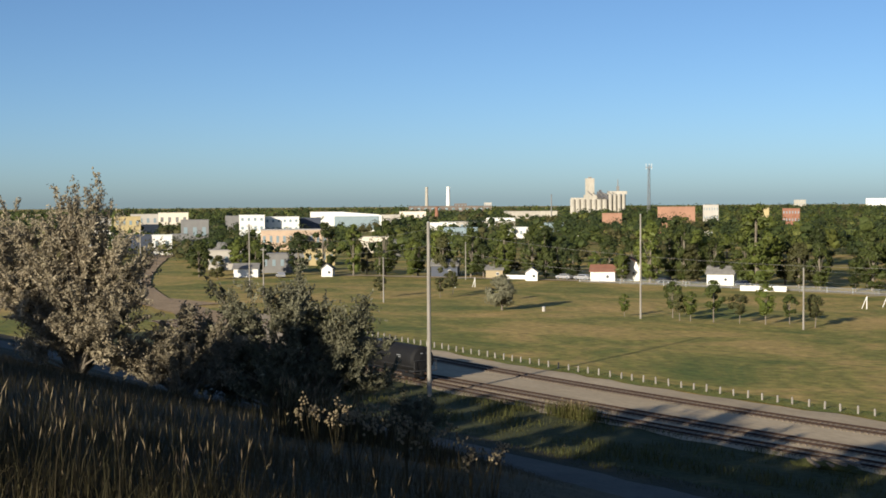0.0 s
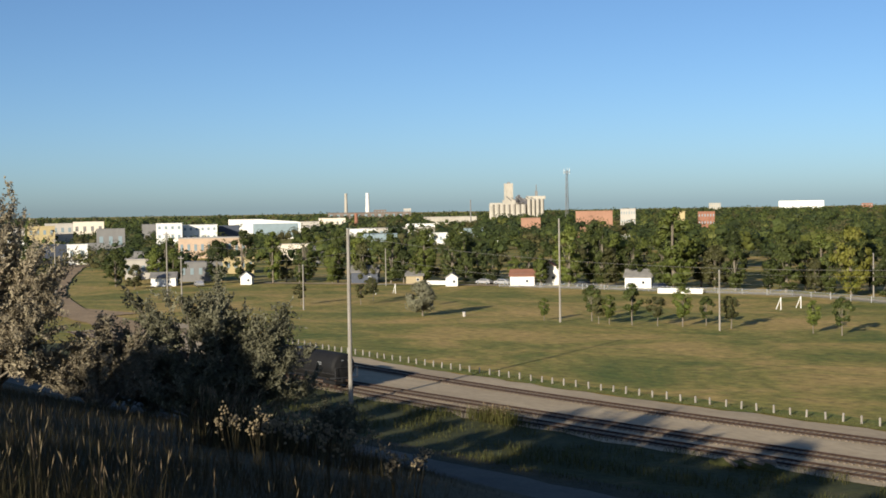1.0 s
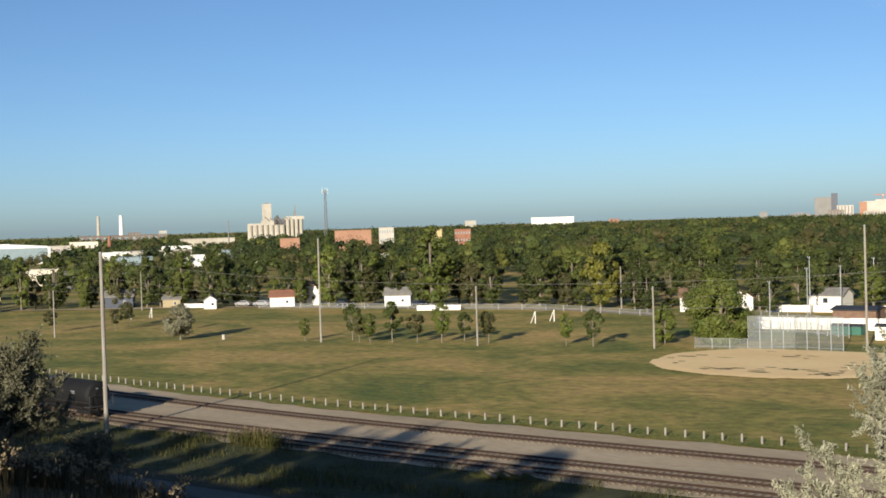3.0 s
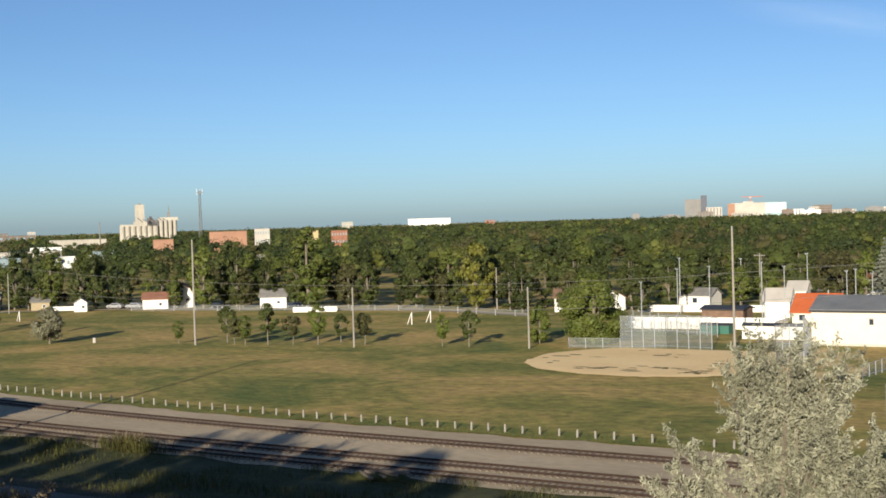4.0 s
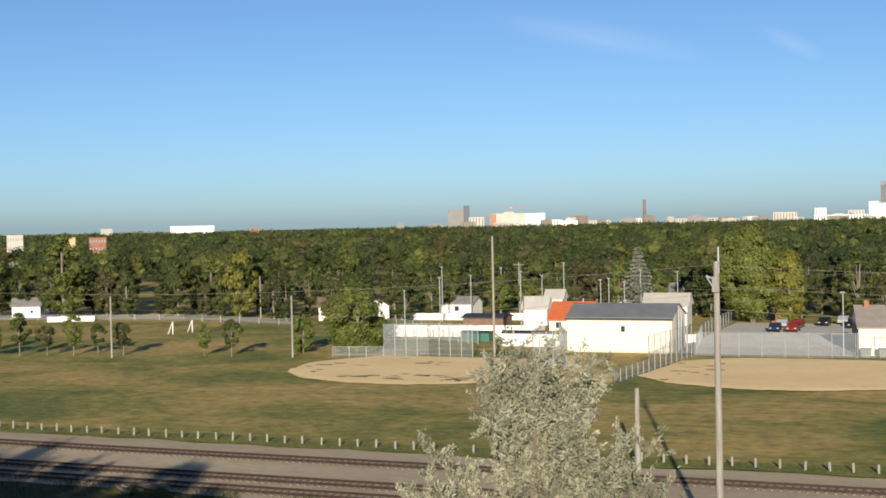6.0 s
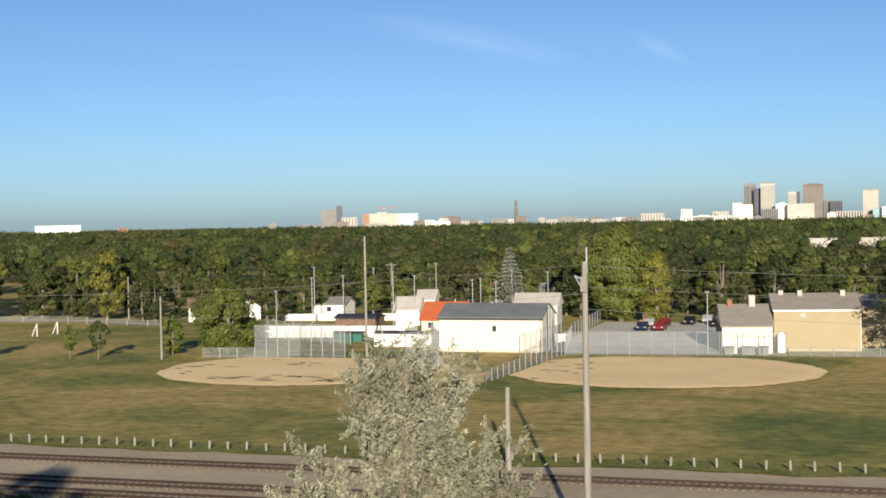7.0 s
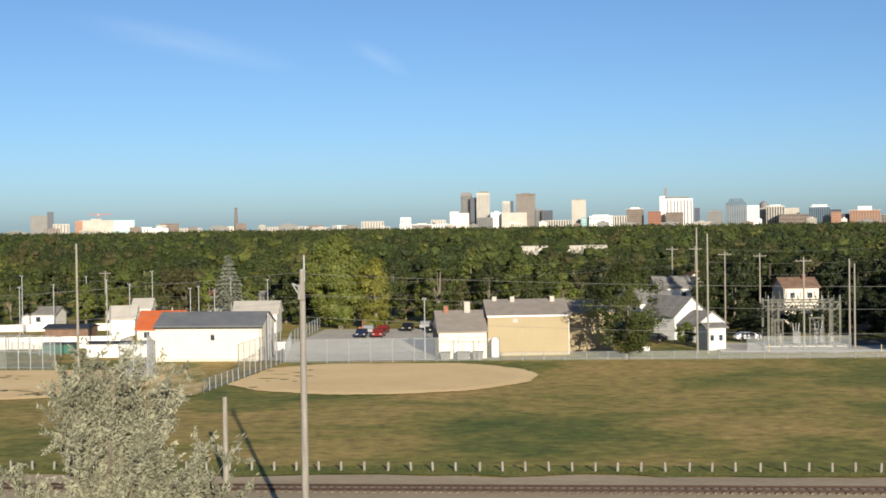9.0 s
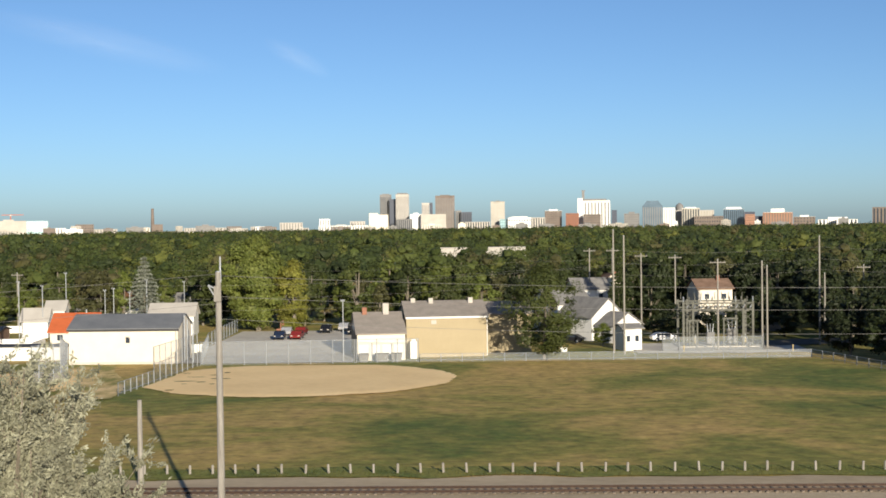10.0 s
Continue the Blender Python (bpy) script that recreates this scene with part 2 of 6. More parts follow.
GREYSTONE = material("grey_concrete_facade", [(0.3, (0.15, 0.148, 0.148)), (0.7, (0.21, 0.205, 0.2))], 0.05, 0.7, fine=0.1)
BLUEPAINT = plain("pale_blue_paint", (0.2, 0.26, 0.29), 0.6, 0, 0.1, 0.3)
NAVY = plain("navy_cladding", (0.05, 0.06, 0.085), 0.5, 0, 0.15, 0.3)
PEACH = plain("peach_render", (0.46, 0.34, 0.25), 0.8, 0, 0.08, 0.2)
YELLOWP = plain("yellow_paint", (0.4, 0.32, 0.17), 0.7, 0, 0.1, 0.3)
GREENP = plain("green_board", (0.04, 0.13, 0.1), 0.6, 0, 0.15, 0.5)
REDCAR = plain("red_car_paint", (0.2, 0.025, 0.025), 0.3, 0.2, 0.1, 1)
BLACKCAR = plain("black_car_paint", (0.015, 0.016, 0.02), 0.25, 0.2, 0.1, 1)
BLUECAR = plain("dark_blue_car_paint", (0.02, 0.03, 0.06), 0.25, 0.2, 0.1, 1)
SILVERCAR = plain("silver_car_paint", (0.5, 0.5, 0.52), 0.3, 0.5, 0.08, 1)
TYRE = plain("tyre_rubber", (0.02, 0.02, 0.02), 0.9)
GLASS = plain("dark_window_glass", (0.03, 0.04, 0.055), 0.08, 0.0, 0.2, 0.2, spec=0.6)
BLUEGLASS = plain("blue_curtain_glass", (0.1, 0.15, 0.2), 0.12, 0.1, 0.2, 0.05, spec=0.6)
TEALGLASS = plain("teal_curtain_glass", (0.3, 0.45, 0.48), 0.15, 0.1, 0.15, 0.05, spec=0.6)


def veil(name, c, cover):
    """Woven wire seen from far off: thin metal that lets most of the light through."""
    m = bpy.data.materials.new(name)
    m.use_nodes = True
    N, L = m.node_tree.nodes, m.node_tree.links
    b = N["Principled BSDF"]
    b.inputs["Base Color"].default_value = (*c, 1)
    b.inputs["Roughness"].default_value, b.inputs["Metallic"].default_value = 0.5, 0.3
    t = N.new("ShaderNodeBsdfTransparent")
    x = N.new("ShaderNodeMixShader")
    x.inputs[0].default_value = cover
    L.new(t.outputs[0], x.inputs[1])
    L.new(b.outputs[0], x.inputs[2])
    L.new(x.outputs[0], N["Material Output"].inputs["Surface"])
    return m


CHAIN = veil("chain_link_mesh", (0.36, 0.39, 0.41), 0.2)
DENSE = veil("dense_chain_link_mesh", (0.34, 0.37, 0.4), 0.42)

SUBSTEEL = plain("weathered_grey_green_steel", (0.105, 0.105, 0.088), 0.7, 0.1, 0.2, 1.0)
MASTSTEEL = plain("dull_grey_mast_steel", (0.09, 0.09, 0.1), 0.7, 0.1, 0.2, 1.0)
# ---- the ground and the hill ----
SLOPE_Y = [1, 10, 22, 31, 40, 47, 53, 58, 66, 70, 76]
SLOPE_Z = [18.3, 16.1, 12.95, 10.3, 6.9, 4.1, 1.9, 0.9, 0.55, 0.2, -0.6]


def hill(x, y):
    """Height of the long grassy embankment on which the camera stands."""
    top = 18.3 + 1.2 * min(1, max(0, -y / 14))
    if y > 1:
        z = float(np.interp(y, SLOPE_Y, SLOPE_Z))
    elif y > -26:
        z = top
    else:
        z = top - 0.33 * (-26 - y)
    z += 0.35 * noise.noise((x * 0.05, y * 0.05, 3.0)) * min(1, max(0, (68 - y) / 20)) * min(1, (abs(x) + abs(y)) / 8)
    return z


def lines(lo, hi, near, step, grow):
    out = [near[0]]
    while out[-1] < near[1]:
        out.append(out[-1] + step)
    s = step
    while out[-1] < hi:
        s *= grow
        out.append(out[-1] + s)
    s = step
    while out[0] > lo:
        s *= grow
        out.insert(0, out[0] - s)
    return out


def sheet(name, xs, ys, height, mat, label, category, kind="structure"):
    verts = [(x, y, height(x, y)) for y in ys for x in xs]
    n = len(xs)
    faces = [(j * n + i, j * n + i + 1, (j + 1) * n + i + 1, (j + 1) * n + i) for j in range(len(ys) - 1) for i in range(n - 1)]
    ob = raw(name, verts, faces, mat)
    ob.data.polygons.foreach_set("use_smooth", [True] * len(ob.data.polygons))
    return tagged(ob, label, category, kind=kind)


sheet("ground", lines(-4900, 4900, (-320, 80), 8, 1.5), lines(-3000, 4900, (60, 260), 8, 1.5),
      lambda x, y: -0.25 * (1 - min(1, max(0, (y - 60) / 16))) + 0.06 * noise.noise((x * 0.03, y * 0.03, 0)), FIELD,
      "wide flat sports field of dry, patchy mown grass", "ground")
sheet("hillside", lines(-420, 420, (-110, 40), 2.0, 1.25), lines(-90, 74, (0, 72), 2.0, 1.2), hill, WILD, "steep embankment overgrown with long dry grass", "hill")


def strip(name, x0, x1, lo, hi, z, mat, label, category, step=3.0, wobble=0.5, seed=0.0, kind="structure"):
    """A sheet along x between the edges lo(x) and hi(x), with ragged edges."""
    n = int((x1 - x0) / step) + 1
    v, f = [], []
    for i in range(n):
        x = x0 + (x1 - x0) * i / (n - 1)
        a = lo(x) + wobble * noise.noise((x * 0.3, seed, 0.5))
        b = hi(x) + wobble * noise.noise((x * 0.3, seed + 9, 0.5))
        for k in range(5):
            y = a + (b - a) * k / 4
            v.append((x, y, z(x, y) if callable(z) else z))
    for i in range(n - 1):
        for k in range(4):
            f.append((i * 5 + k, (i + 1) * 5 + k, (i + 1) * 5 + k + 1, i * 5 + k + 1))
    ob = raw(name, v, f, mat)
    return tagged(ob, label, category, kind=kind)


def bend(x):
    """The line of the railway curves away gently towards negative x."""
    return 0.00095 * max(0.0, -70 - x) ** 2


strip("verge", -190, 120, lambda x: 66.5 + bend(x), lambda x: 84.5 + bend(x), 0.12, VERGE, "strip of rank green grass beside the railway", "grass", wobble=1.6)
strip("pavement", -220, 120, lambda x: 57.5, lambda x: 66.0, lambda x, y: max(hill(x, y), 0) + 0.12, ASPHALT, "grey asphalt path along the foot of the hill", "path", wobble=0.4, seed=3)
strip("gravel_bed", -206, 140, lambda x: 83.2 + bend(x), lambda x: 102.8 + bend(x), 0.17, GRAVEL, "broad pale gravel railway bed", "gravel", wobble=1.2, seed=5)
for yb in (97.6, 89.3, 85.3):
    strip("ballast", -206, 140, lambda x: yb - 1.25 + (0.55 if yb == 89.3 else 1) * bend(x), lambda x: yb + 1.25 + (0.55 if yb == 89.3 else 1) * bend(x), 0.21, BALLAST, "grey-brown ballast under the sleepers", "ballast", step=1.5, wobble=0.5, seed=yb)


def track(yc, label, ease=1.0):
    t = thing("railway_track", pose(0, 0, 0.22), label, "railway track", "railway tracks", "structure")
    for s in (-0.75, 0.75):
        v, f = [], []
        prof = [(-0.07, 0.0), (-0.07, 0.04), (-0.03, 0.06), (-0.04, 0.17), (0.04, 0.17), (0.03, 0.06), (0.07, 0.04), (0.07, 0.0)]
        xs = [-205 + 5 * i for i in range(67)]
        for x in xs:
            for dy, z in prof:
                v.append((x, yc + ease * bend(x) + s + dy, z))
        for i in range(len(xs) - 1):
            for k in range(7):
                f.append((i * 8 + k, i * 8 + k + 1, (i + 1) * 8 + k + 1, (i + 1) * 8 + k))
        raw("rail", v, f, RAIL, t)
    b = bm_box(-0.11, 0.11, -1.3, 1.3, -0.12, 0.03, 0.01)
    first = part("sleeper", b, DARKWOOD, t)
    first.matrix_basis = pose(-130, yc + ease * bend(-130), 0)
    x = -130 + 0.62
    count = 0
    while x < 40 and count < 285:
        again("sleeper", first, t, pose(x, yc + ease * bend(x), random.uniform(-0.02, 0.02), 0, 0, random.uniform(-2, 2)))
        x += 0.62
        count += 1
    return t


track(97.6, "rusty railway track on dark timber sleepers, beside the field")
track(89.3, "rusty railway track on dark timber sleepers, between the other two", 0.55)
track(85.3, "rusty railway track on dark timber sleepers, with a tank car")


# ---- sand infields ----
def infield(name, cx, cy, r, squash, flat_y, label, seed, side=-1e9):
    """A round skinned infield, cut straight on the side away from the railway."""
    n = 240
    ring = []
    for i in range(n):
        a = 2 * math.pi * i / n
        rr = r * (1 + 0.03 * noise.noise((math.cos(a) * 3, math.sin(a) * 3, seed)) + 0.02 * noise.noise((math.cos(a) * 16, math.sin(a) * 16, seed)) + 0.012 * noise.noise((math.cos(a) * 60, math.sin(a) * 60, seed)))
        x, y = cx + rr * math.cos(a), cy + rr * squash * math.sin(a)
        x = max(x, side + 0.09 * (y - 155) + 0.3 * noise.noise((y * 0.4, seed, 3)))
        ring.append((x, min(y, flat_y + 0.5 * noise.noise((x * 0.2, seed, 0)))))
    v = [(cx, cy, 0.2)] + [(cx + (x - cx) * k, cy + (y - cy) * k, 0.2 if k < 1 else 0.1) for k in (0.5, 0.9, 1.0) for x, y in ring]
    f = [(0, 1 + i, 1 + (i + 1) % n) for i in range(n)]
    for j in range(2):
        f += [(1 + j * n + i, 1 + (j + 1) * n + i, 1 + (j + 1) * n + (i + 1) % n, 1 + j * n + (i + 1) % n) for i in range(n)]
    tagged(raw(name, v, f, SAND), label, "infield", "sand infields", "structure")


infield("sand_infield", -70.5, 165.5, 20.0, 0.91, 179.0, "round infield of pale tan sand with weedy patches", 1.0)
infield("sand_infield", -23.0, 170.0, 20.2, 0.88, 186.0, "round infield of clean pale tan sand", 4.0, -42.0)


def ribbon(name, pts, width, z, mat, label, category, seed=0.0):
    """A road of that width along the points, rounded by interpolation."""
    v, f = [], []
    n = 60
    xs, ys = [p[0] for p in pts], [p[1] for p in pts]
    u = np.linspace(0, len(pts) - 1, n)
    cx, cy = np.interp(u, range(len(pts)), xs), np.interp(u, range(len(pts)), ys)
    for k in range(3):
        cx[1:-1], cy[1:-1] = (cx[:-2] + cx[1:-1] + cx[2:]) / 3, (cy[:-2] + cy[1:-1] + cy[2:]) / 3
    dx, dy = np.gradient(cx), np.gradient(cy)
    ln = np.hypot(dx, dy)
    for i in range(n):
        nx, ny = -dy[i] / ln[i], dx[i] / ln[i]
        for s in (-1, -0.33, 0.33, 1):
            w = width / 2 * s + 0.6 * noise.noise((i * 0.5, s, seed))
            v.append((cx[i] + nx * w, cy[i] + ny * w, z))
    for i in range(n - 1):
        f += [(i * 4 + k, (i + 1) * 4 + k, (i + 1) * 4 + k + 1, i * 4 + k + 1) for k in range(3)]
    return tagged(raw(name, v, f, mat), label, category, kind="structure")


ribbon("dirt_road", [(-196, 107), (-215, 112), (-250, 119), (-300, 138), (-363, 170), (-440, 212), (-520, 262)], 8.5, 0.2, DIRT, "brown dirt road beside the railway", "road", 2.0)
ribbon("dirt_patch", [(-232, 122), (-262, 121), (-300, 130)], 8.0, 0.14, DIRT, "bare earth beside the dirt road", "ground", 5.0)
ribbon("worn_ground", [(-55.5, 187), (-53, 178), (-49, 168), (-46.5, 158), (-46, 151)], 7.5, 0.12, WORN, "trodden bare ground between the infields", "ground", 8.0)
ribbon("road", [(44, 212), (66, 219), (100, 225), (170, 240)], 9.0, 0.16, ASPHALT, "grey asphalt street behind the field", "road", 3.0)
ribbon("road", [(50, 236), (54, 260), (60, 330)], 8.0, 0.15, ASPHALT, "grey asphalt side street", "road", 4.0)
ribbon("back_lane", [(-300, 201), (-240, 229), (-200, 236), (-160, 243), (-125, 232)], 4.0, 0.15, GRAVEL, "pale gravel lane behind the field", "lane", 6.0)
# ---- fence posts along the field, poles ----
def fence_y(x):
    return 105.2 + 0.9 * bend(x)


strip("field_edge", -190, 120, lambda x: fence_y(x) - 1.6, lambda x: fence_y(x) + 2.2, 0.11, LUSH, "band of greener unmown grass along the fence posts", "grass", wobble=1.4, seed=14)


def bollards():
    b = bmesh.new()
    rod(b, (0, 0, -0.2), (0, 0, 0.8), 0.11, 0.105, 8)
    rod(b, (0, 0, 0.8), (0, 0, 0.85), 0.105, 0.07, 8)
    t = thing("fence_post", pose(-170, fence_y(-170), 0), "short weathered timber post at the edge of the field", "post", "fence posts along the field")
    post = part("post", b, WOOD, t)
    k = 0
    x = -170.0
    while x < 46:
        x += 1.84
        k += 1
        copy_thing(t, pose(x + random.uniform(-0.08, 0.08), fence_y(x) + random.uniform(-0.05, 0.05), random.uniform(-0.06, 0.05), random.uniform(-3, 3), random.uniform(-3, 3), random.uniform(0, 360)))


bollards()


def utility_pole(x, y, h, label, r=0.19, arm=0, group="utility poles", turn=0, drum=False, top=True, mat=None, lean=(0, 0)):
    t = thing("utility_pole", pose(x, y, 0, lean[0], lean[1], turn), label, "pole", group)
    mat = mat or WOOD
    part("shaft", bm_rod((0, 0, -0.6), (0, 0, h), r, r * 0.68, 12), mat, t, smooth=False)
    for k in range(arm):
        b = bm_box(-1.2, 1.2, -0.06, 0.06, h - 0.55 - 0.9 * k, h - 0.42 - 0.9 * k, 0.01)
        part("crossarm", b, mat, t)
        for u in (-1.05, -0.4, 0.4, 1.05):
            c = bmesh.new()
            rod(c, (u, 0, h - 0.42 - 0.9 * k), (u, 0, h - 0.2 - 0.9 * k), 0.05, 0.035, 8)
            part("insulator", c, GREYSTONE, t)
    if top:
        part("cap", bm_rod((0, 0, h), (0, 0, h + 0.06), r * 0.7, r * 0.6, 12), STEEL, t)
    if drum:
        c = bmesh.new()
        rod(c, (0.0, -0.42, h - 2.0), (0.0, -0.42, h - 1.1), 0.24, 0.24, 14)
        rod(c, (0.0, -0.42, h - 1.1), (0.0, -0.42, h - 1.04), 0.24, 0.14, 14)
        part("transformer", c, STEEL, t, "grey pole transformer")
    return t


utility_pole(-106.7, 81.5, 17.9, "tall bare timber utility pole beside the tracks", 0.24)
utility_pole(-14.5, 76.1, 17.3, "tall weathered timber pole with a bracket near its top", 0.24, drum=False)
utility_pole(-155.1, 163.4, 17.6, "tall slim floodlight pole standing in the field", 0.2)
utility_pole(-67.7, 181.6, 17.6, "tall slim floodlight pole behind the sand infield", 0.2)
for x, y, h in ((-125.6, 168.2, 9.4), (-97.4, 174.5, 9.2), (-214.5, 152.5, 8.9)):
    utility_pole(x, y, h, "plain pale pole standing in the field", 0.17, group="field poles")
for x, y, h in ((-251, 143, 15.4), (-248.5, 145, 10.3), (-273, 128, 14.3)):
    utility_pole(x, y, h, "timber utility pole beside the dirt road", 0.19, arm=1)
utility_pole(-25.6, 100.6, 6.7, "cut-off weathered timber pole stub beside the track", 0.25, top=False)
# ---- trees ----
def ico(sub):
    b = bmesh.new()
    bmesh.ops.create_icosphere(b, subdivisions=sub, radius=1)
    b.verts.ensure_lookup_table()
    v = np.array([x.co[:] for x in b.verts])
    f = np.array([[q.index for q in x.verts] for x in b.faces])
    b.free()
    return v, f


ICO1, ICO2 = ico(1), ico(2)
rng = np.random.default_rng(7)


def lumps(centres, radii, base, rough=0.28):
    """Jittered balls of foliage at the centres: vertices and faces."""
    V, Fc = base
    n = len(centres)
    v = V[None] * (1 + rng.uniform(-rough, rough, (n, len(V), 1))) * radii[:, None, :] + centres[:, None, :]
    f = Fc[None] + (np.arange(n) * len(V))[:, None, None]
    return v.reshape(-1, 3), f.reshape(-1, 3)


def sprays(points, size, slim=0.5, droop=0.0):
    """One bent leaf spray (two triangles) at every point."""
    n = len(points)
    a = rng.normal(size=(n, 3))
    a[:, 2] -= droop
    a /= np.linalg.norm(a, axis=1)[:, None]
    b = np.cross(a, rng.normal(size=(n, 3)))
    b /= np.linalg.norm(b, axis=1)[:, None] + 1e-9
    s = size * rng.uniform(0.6, 1.3, (n, 1))
    c = np.cross(a, b)
    p0, p2 = points - a * s, points + a * s
    p1, p3 = points + b * s * slim + c * s * 0.2, points - b * s * slim + c * s * 0.2
    v = np.stack([p0, p1, p2, p3], 1).reshape(-1, 3)
    k = (np.arange(n) * 4)[:, None]
    return v, np.concatenate([k + np.array([[0, 1, 2]]), k + np.array([[0, 2, 3]])], 0)


def cards(points, normals, size, slim=0.62, loose=0.45):
    """One bent leaf spray (two triangles) at every point, turned roughly along its normal."""
    k = len(points)
    nn = normals / (np.linalg.norm(normals, axis=1)[:, None] + 1e-9) + rng.normal(size=(k, 3)) * loose
    nn /= np.linalg.norm(nn, axis=1)[:, None]
    a = np.cross(nn, rng.normal(size=(k, 3)))
    a /= np.linalg.norm(a, axis=1)[:, None] + 1e-9
    b = np.cross(nn, a)
    s = size * rng.uniform(0.6, 1.3, (k, 1))
    v = np.stack([points - a * s, points + b * s * slim - nn * s * 0.25, points + a * s, points - b * s * slim - nn * s * 0.25], 1).reshape(-1, 3)
    q = (np.arange(k) * 4)[:, None]
    return v, np.concatenate([q + np.array([[0, 1, 2]]), q + np.array([[0, 2, 3]])], 0)


def join(*pieces):
    vs, fs, o = [], [], 0
    for v, f in pieces:
        vs.append(v)
        fs.append(f + o)
        o += len(v)
    return np.concatenate(vs), np.concatenate(fs)


def crown_points(n, shape, seed):
    """Clump centres through an uneven crown of unit height and half-width; shape: 'round', 'tall', 'cone', 'spread'."""
    r = np.random.default_rng(seed)
    out = []
    lob = [(r.uniform(0, 6.28), r.uniform(0.25, 0.9), r.uniform(0.1, 0.28)) for _ in range(5)]
    while len(out) < n:
        z = r.uniform(0.0, 1.0)
        a = r.uniform(0, 6.28)
        if shape == "round":
            w = math.sqrt(max(0, 1 - (2 * z - 0.9) ** 2 / 1.21))
        elif shape == "tall":
            w = (0.55 + 0.45 * math.sin(z * 3.0)) * (1 if z < 0.75 else (1.02 - z) * 3.8)
        elif shape == "cone":
            w = 1.02 - z
        else:
            w = math.sqrt(max(0, 1 - (1.5 * z - 0.55) ** 2))
        for la, lz, lw in lob:
            w += lw * math.exp(-((math.cos(a - la) - 1) * 3) ** 2 - ((z - lz) * 4) ** 2) - 0.06
        rad = w * math.sqrt(r.uniform(0.2, 1.0))
        out.append((rad * math.cos(a), rad * math.sin(a), z))
    return np.array(out)


def tree_meshes(kind, h, width, shape, seed, clumps=46, leaves=34, bole=0.10, leaf=0.34, thick=0.03, ball=(0.10, 0.19), core=0.7):
    """Trunk and crown meshes, base at the origin: lobes of foliage whose leaves face outwards."""
    r = random.Random(seed)
    pts = crown_points(clumps, shape, seed)
    c = pts * np.array([width / 2 * 0.8, width / 2 * 0.8, h * (0.9 - bole)]) + np.array([0, 0, h * bole])
    rad = width * rng.uniform(*ball, (clumps, 1)) * np.array([[1, 1, 0.82]])
    lv = lumps(c, rad * core, ICO1, 0.3)
    p = np.repeat(c, leaves, 0)
    d = rng.normal(size=p.shape)
    d /= np.linalg.norm(d, axis=1)[:, None]
    heart = np.array([0, 0, h * (0.5 + bole / 2)])
    out = p - heart
    out /= np.linalg.norm(out, axis=1)[:, None] + 1e-6
    flip = (d * out).sum(1) < -0.35
    d[flip] *= -1
    p = p + d * np.repeat(rad, leaves, 0) * rng.uniform(0.7, 1.18, (len(p), 1))
    v, f = join(lv, cards(p, d * 0.7 + out * 0.7 + np.array([0, 0, 0.2]), leaf))
    cm = bpy.data.meshes.new("crown")
    cm.from_pydata(v.tolist(), [], f.tolist())
    cm.materials.append(LEAF[kind])
    b = bmesh.new()
    tr = h * thick
    mid = Vector((r.uniform(-0.03, 0.03) * h, r.uniform(-0.03, 0.03) * h, h * 0.45))
    rod(b, (0, 0, -0.2), mid, tr, tr * 0.65, 8)
    rod(b, mid, (mid.x * 1.4, mid.y * 1.4, h * 0.85), tr * 0.65, tr * 0.15, 6)
    for q in c[:: max(1, clumps // 9)]:
        s = r.uniform(0.45, 0.9)
        rod(b, mid * s, tuple(q), tr * 0.34, tr * 0.08, 5)
    tm = bpy.data.meshes.new("trunk")
    b.to_mesh(tm)
    b.free()
    tm.materials.append(BARK)
    return tm, cm


def tree(meshes, x, y, label, group="", scale=(1, 1, 1), turn=None, z=0.0, name="tree", category="tree"):
    m = pose(x, y, z, 0, 0, random.uniform(0, 360) if turn is None else turn) @ Matrix.Diagonal((*scale, 1))
    t = thing(name, pose(x, y, z), label, category, group)
    t.matrix_basis = m
    for nm, me in zip(("trunk", "crown"), meshes):
        o = new(nm, me)
        o.parent = t
    return t


KINDS = [("dark", 13, 10, "round"), ("mid", 14, 10.5, "round"), ("light", 12, 9, "round"), ("mid", 15, 9, "tall"), ("olive", 13, 10, "spread"), ("dark", 15, 11, "tall"), ("yellow", 11, 8, "round"), ("light", 15, 10, "tall"), ("deep", 13, 11, "round")]
PROTO = [tree_meshes(k, h, w, s, 20 + i, clumps=50, leaves=38, leaf=0.30, thick=0.022, ball=(0.07, 0.14)) for i, (k, h, w, s) in enumerate(KINDS)]
WORD = {"dark": "dark green", "mid": "green", "light": "light green", "olive": "olive green", "yellow": "yellow-green", "deep": "very dark green"}


def row_tree(i, x, y, hgt, wid=None, group="trees along the back streets"):
    k, h, w, s = KINDS[i]
    s1 = hgt / h
    s2 = (wid / w) if wid else s1 * random.uniform(0.92, 1.1)
    return tree(PROTO[i], x, y, "tall %s leafy street tree with a %s crown" % (WORD[k], {"round": "rounded", "tall": "tall", "spread": "spreading"}[s]), group, (s2, s2, s1))


def back_edge(x):
    """Far edge of the open field."""
    return np.interp(x, [-420, -330, -295, -240, -160, -125, -95, -60, 60], [150, 178, 199, 226, 240, 229, 232, 246, 252])


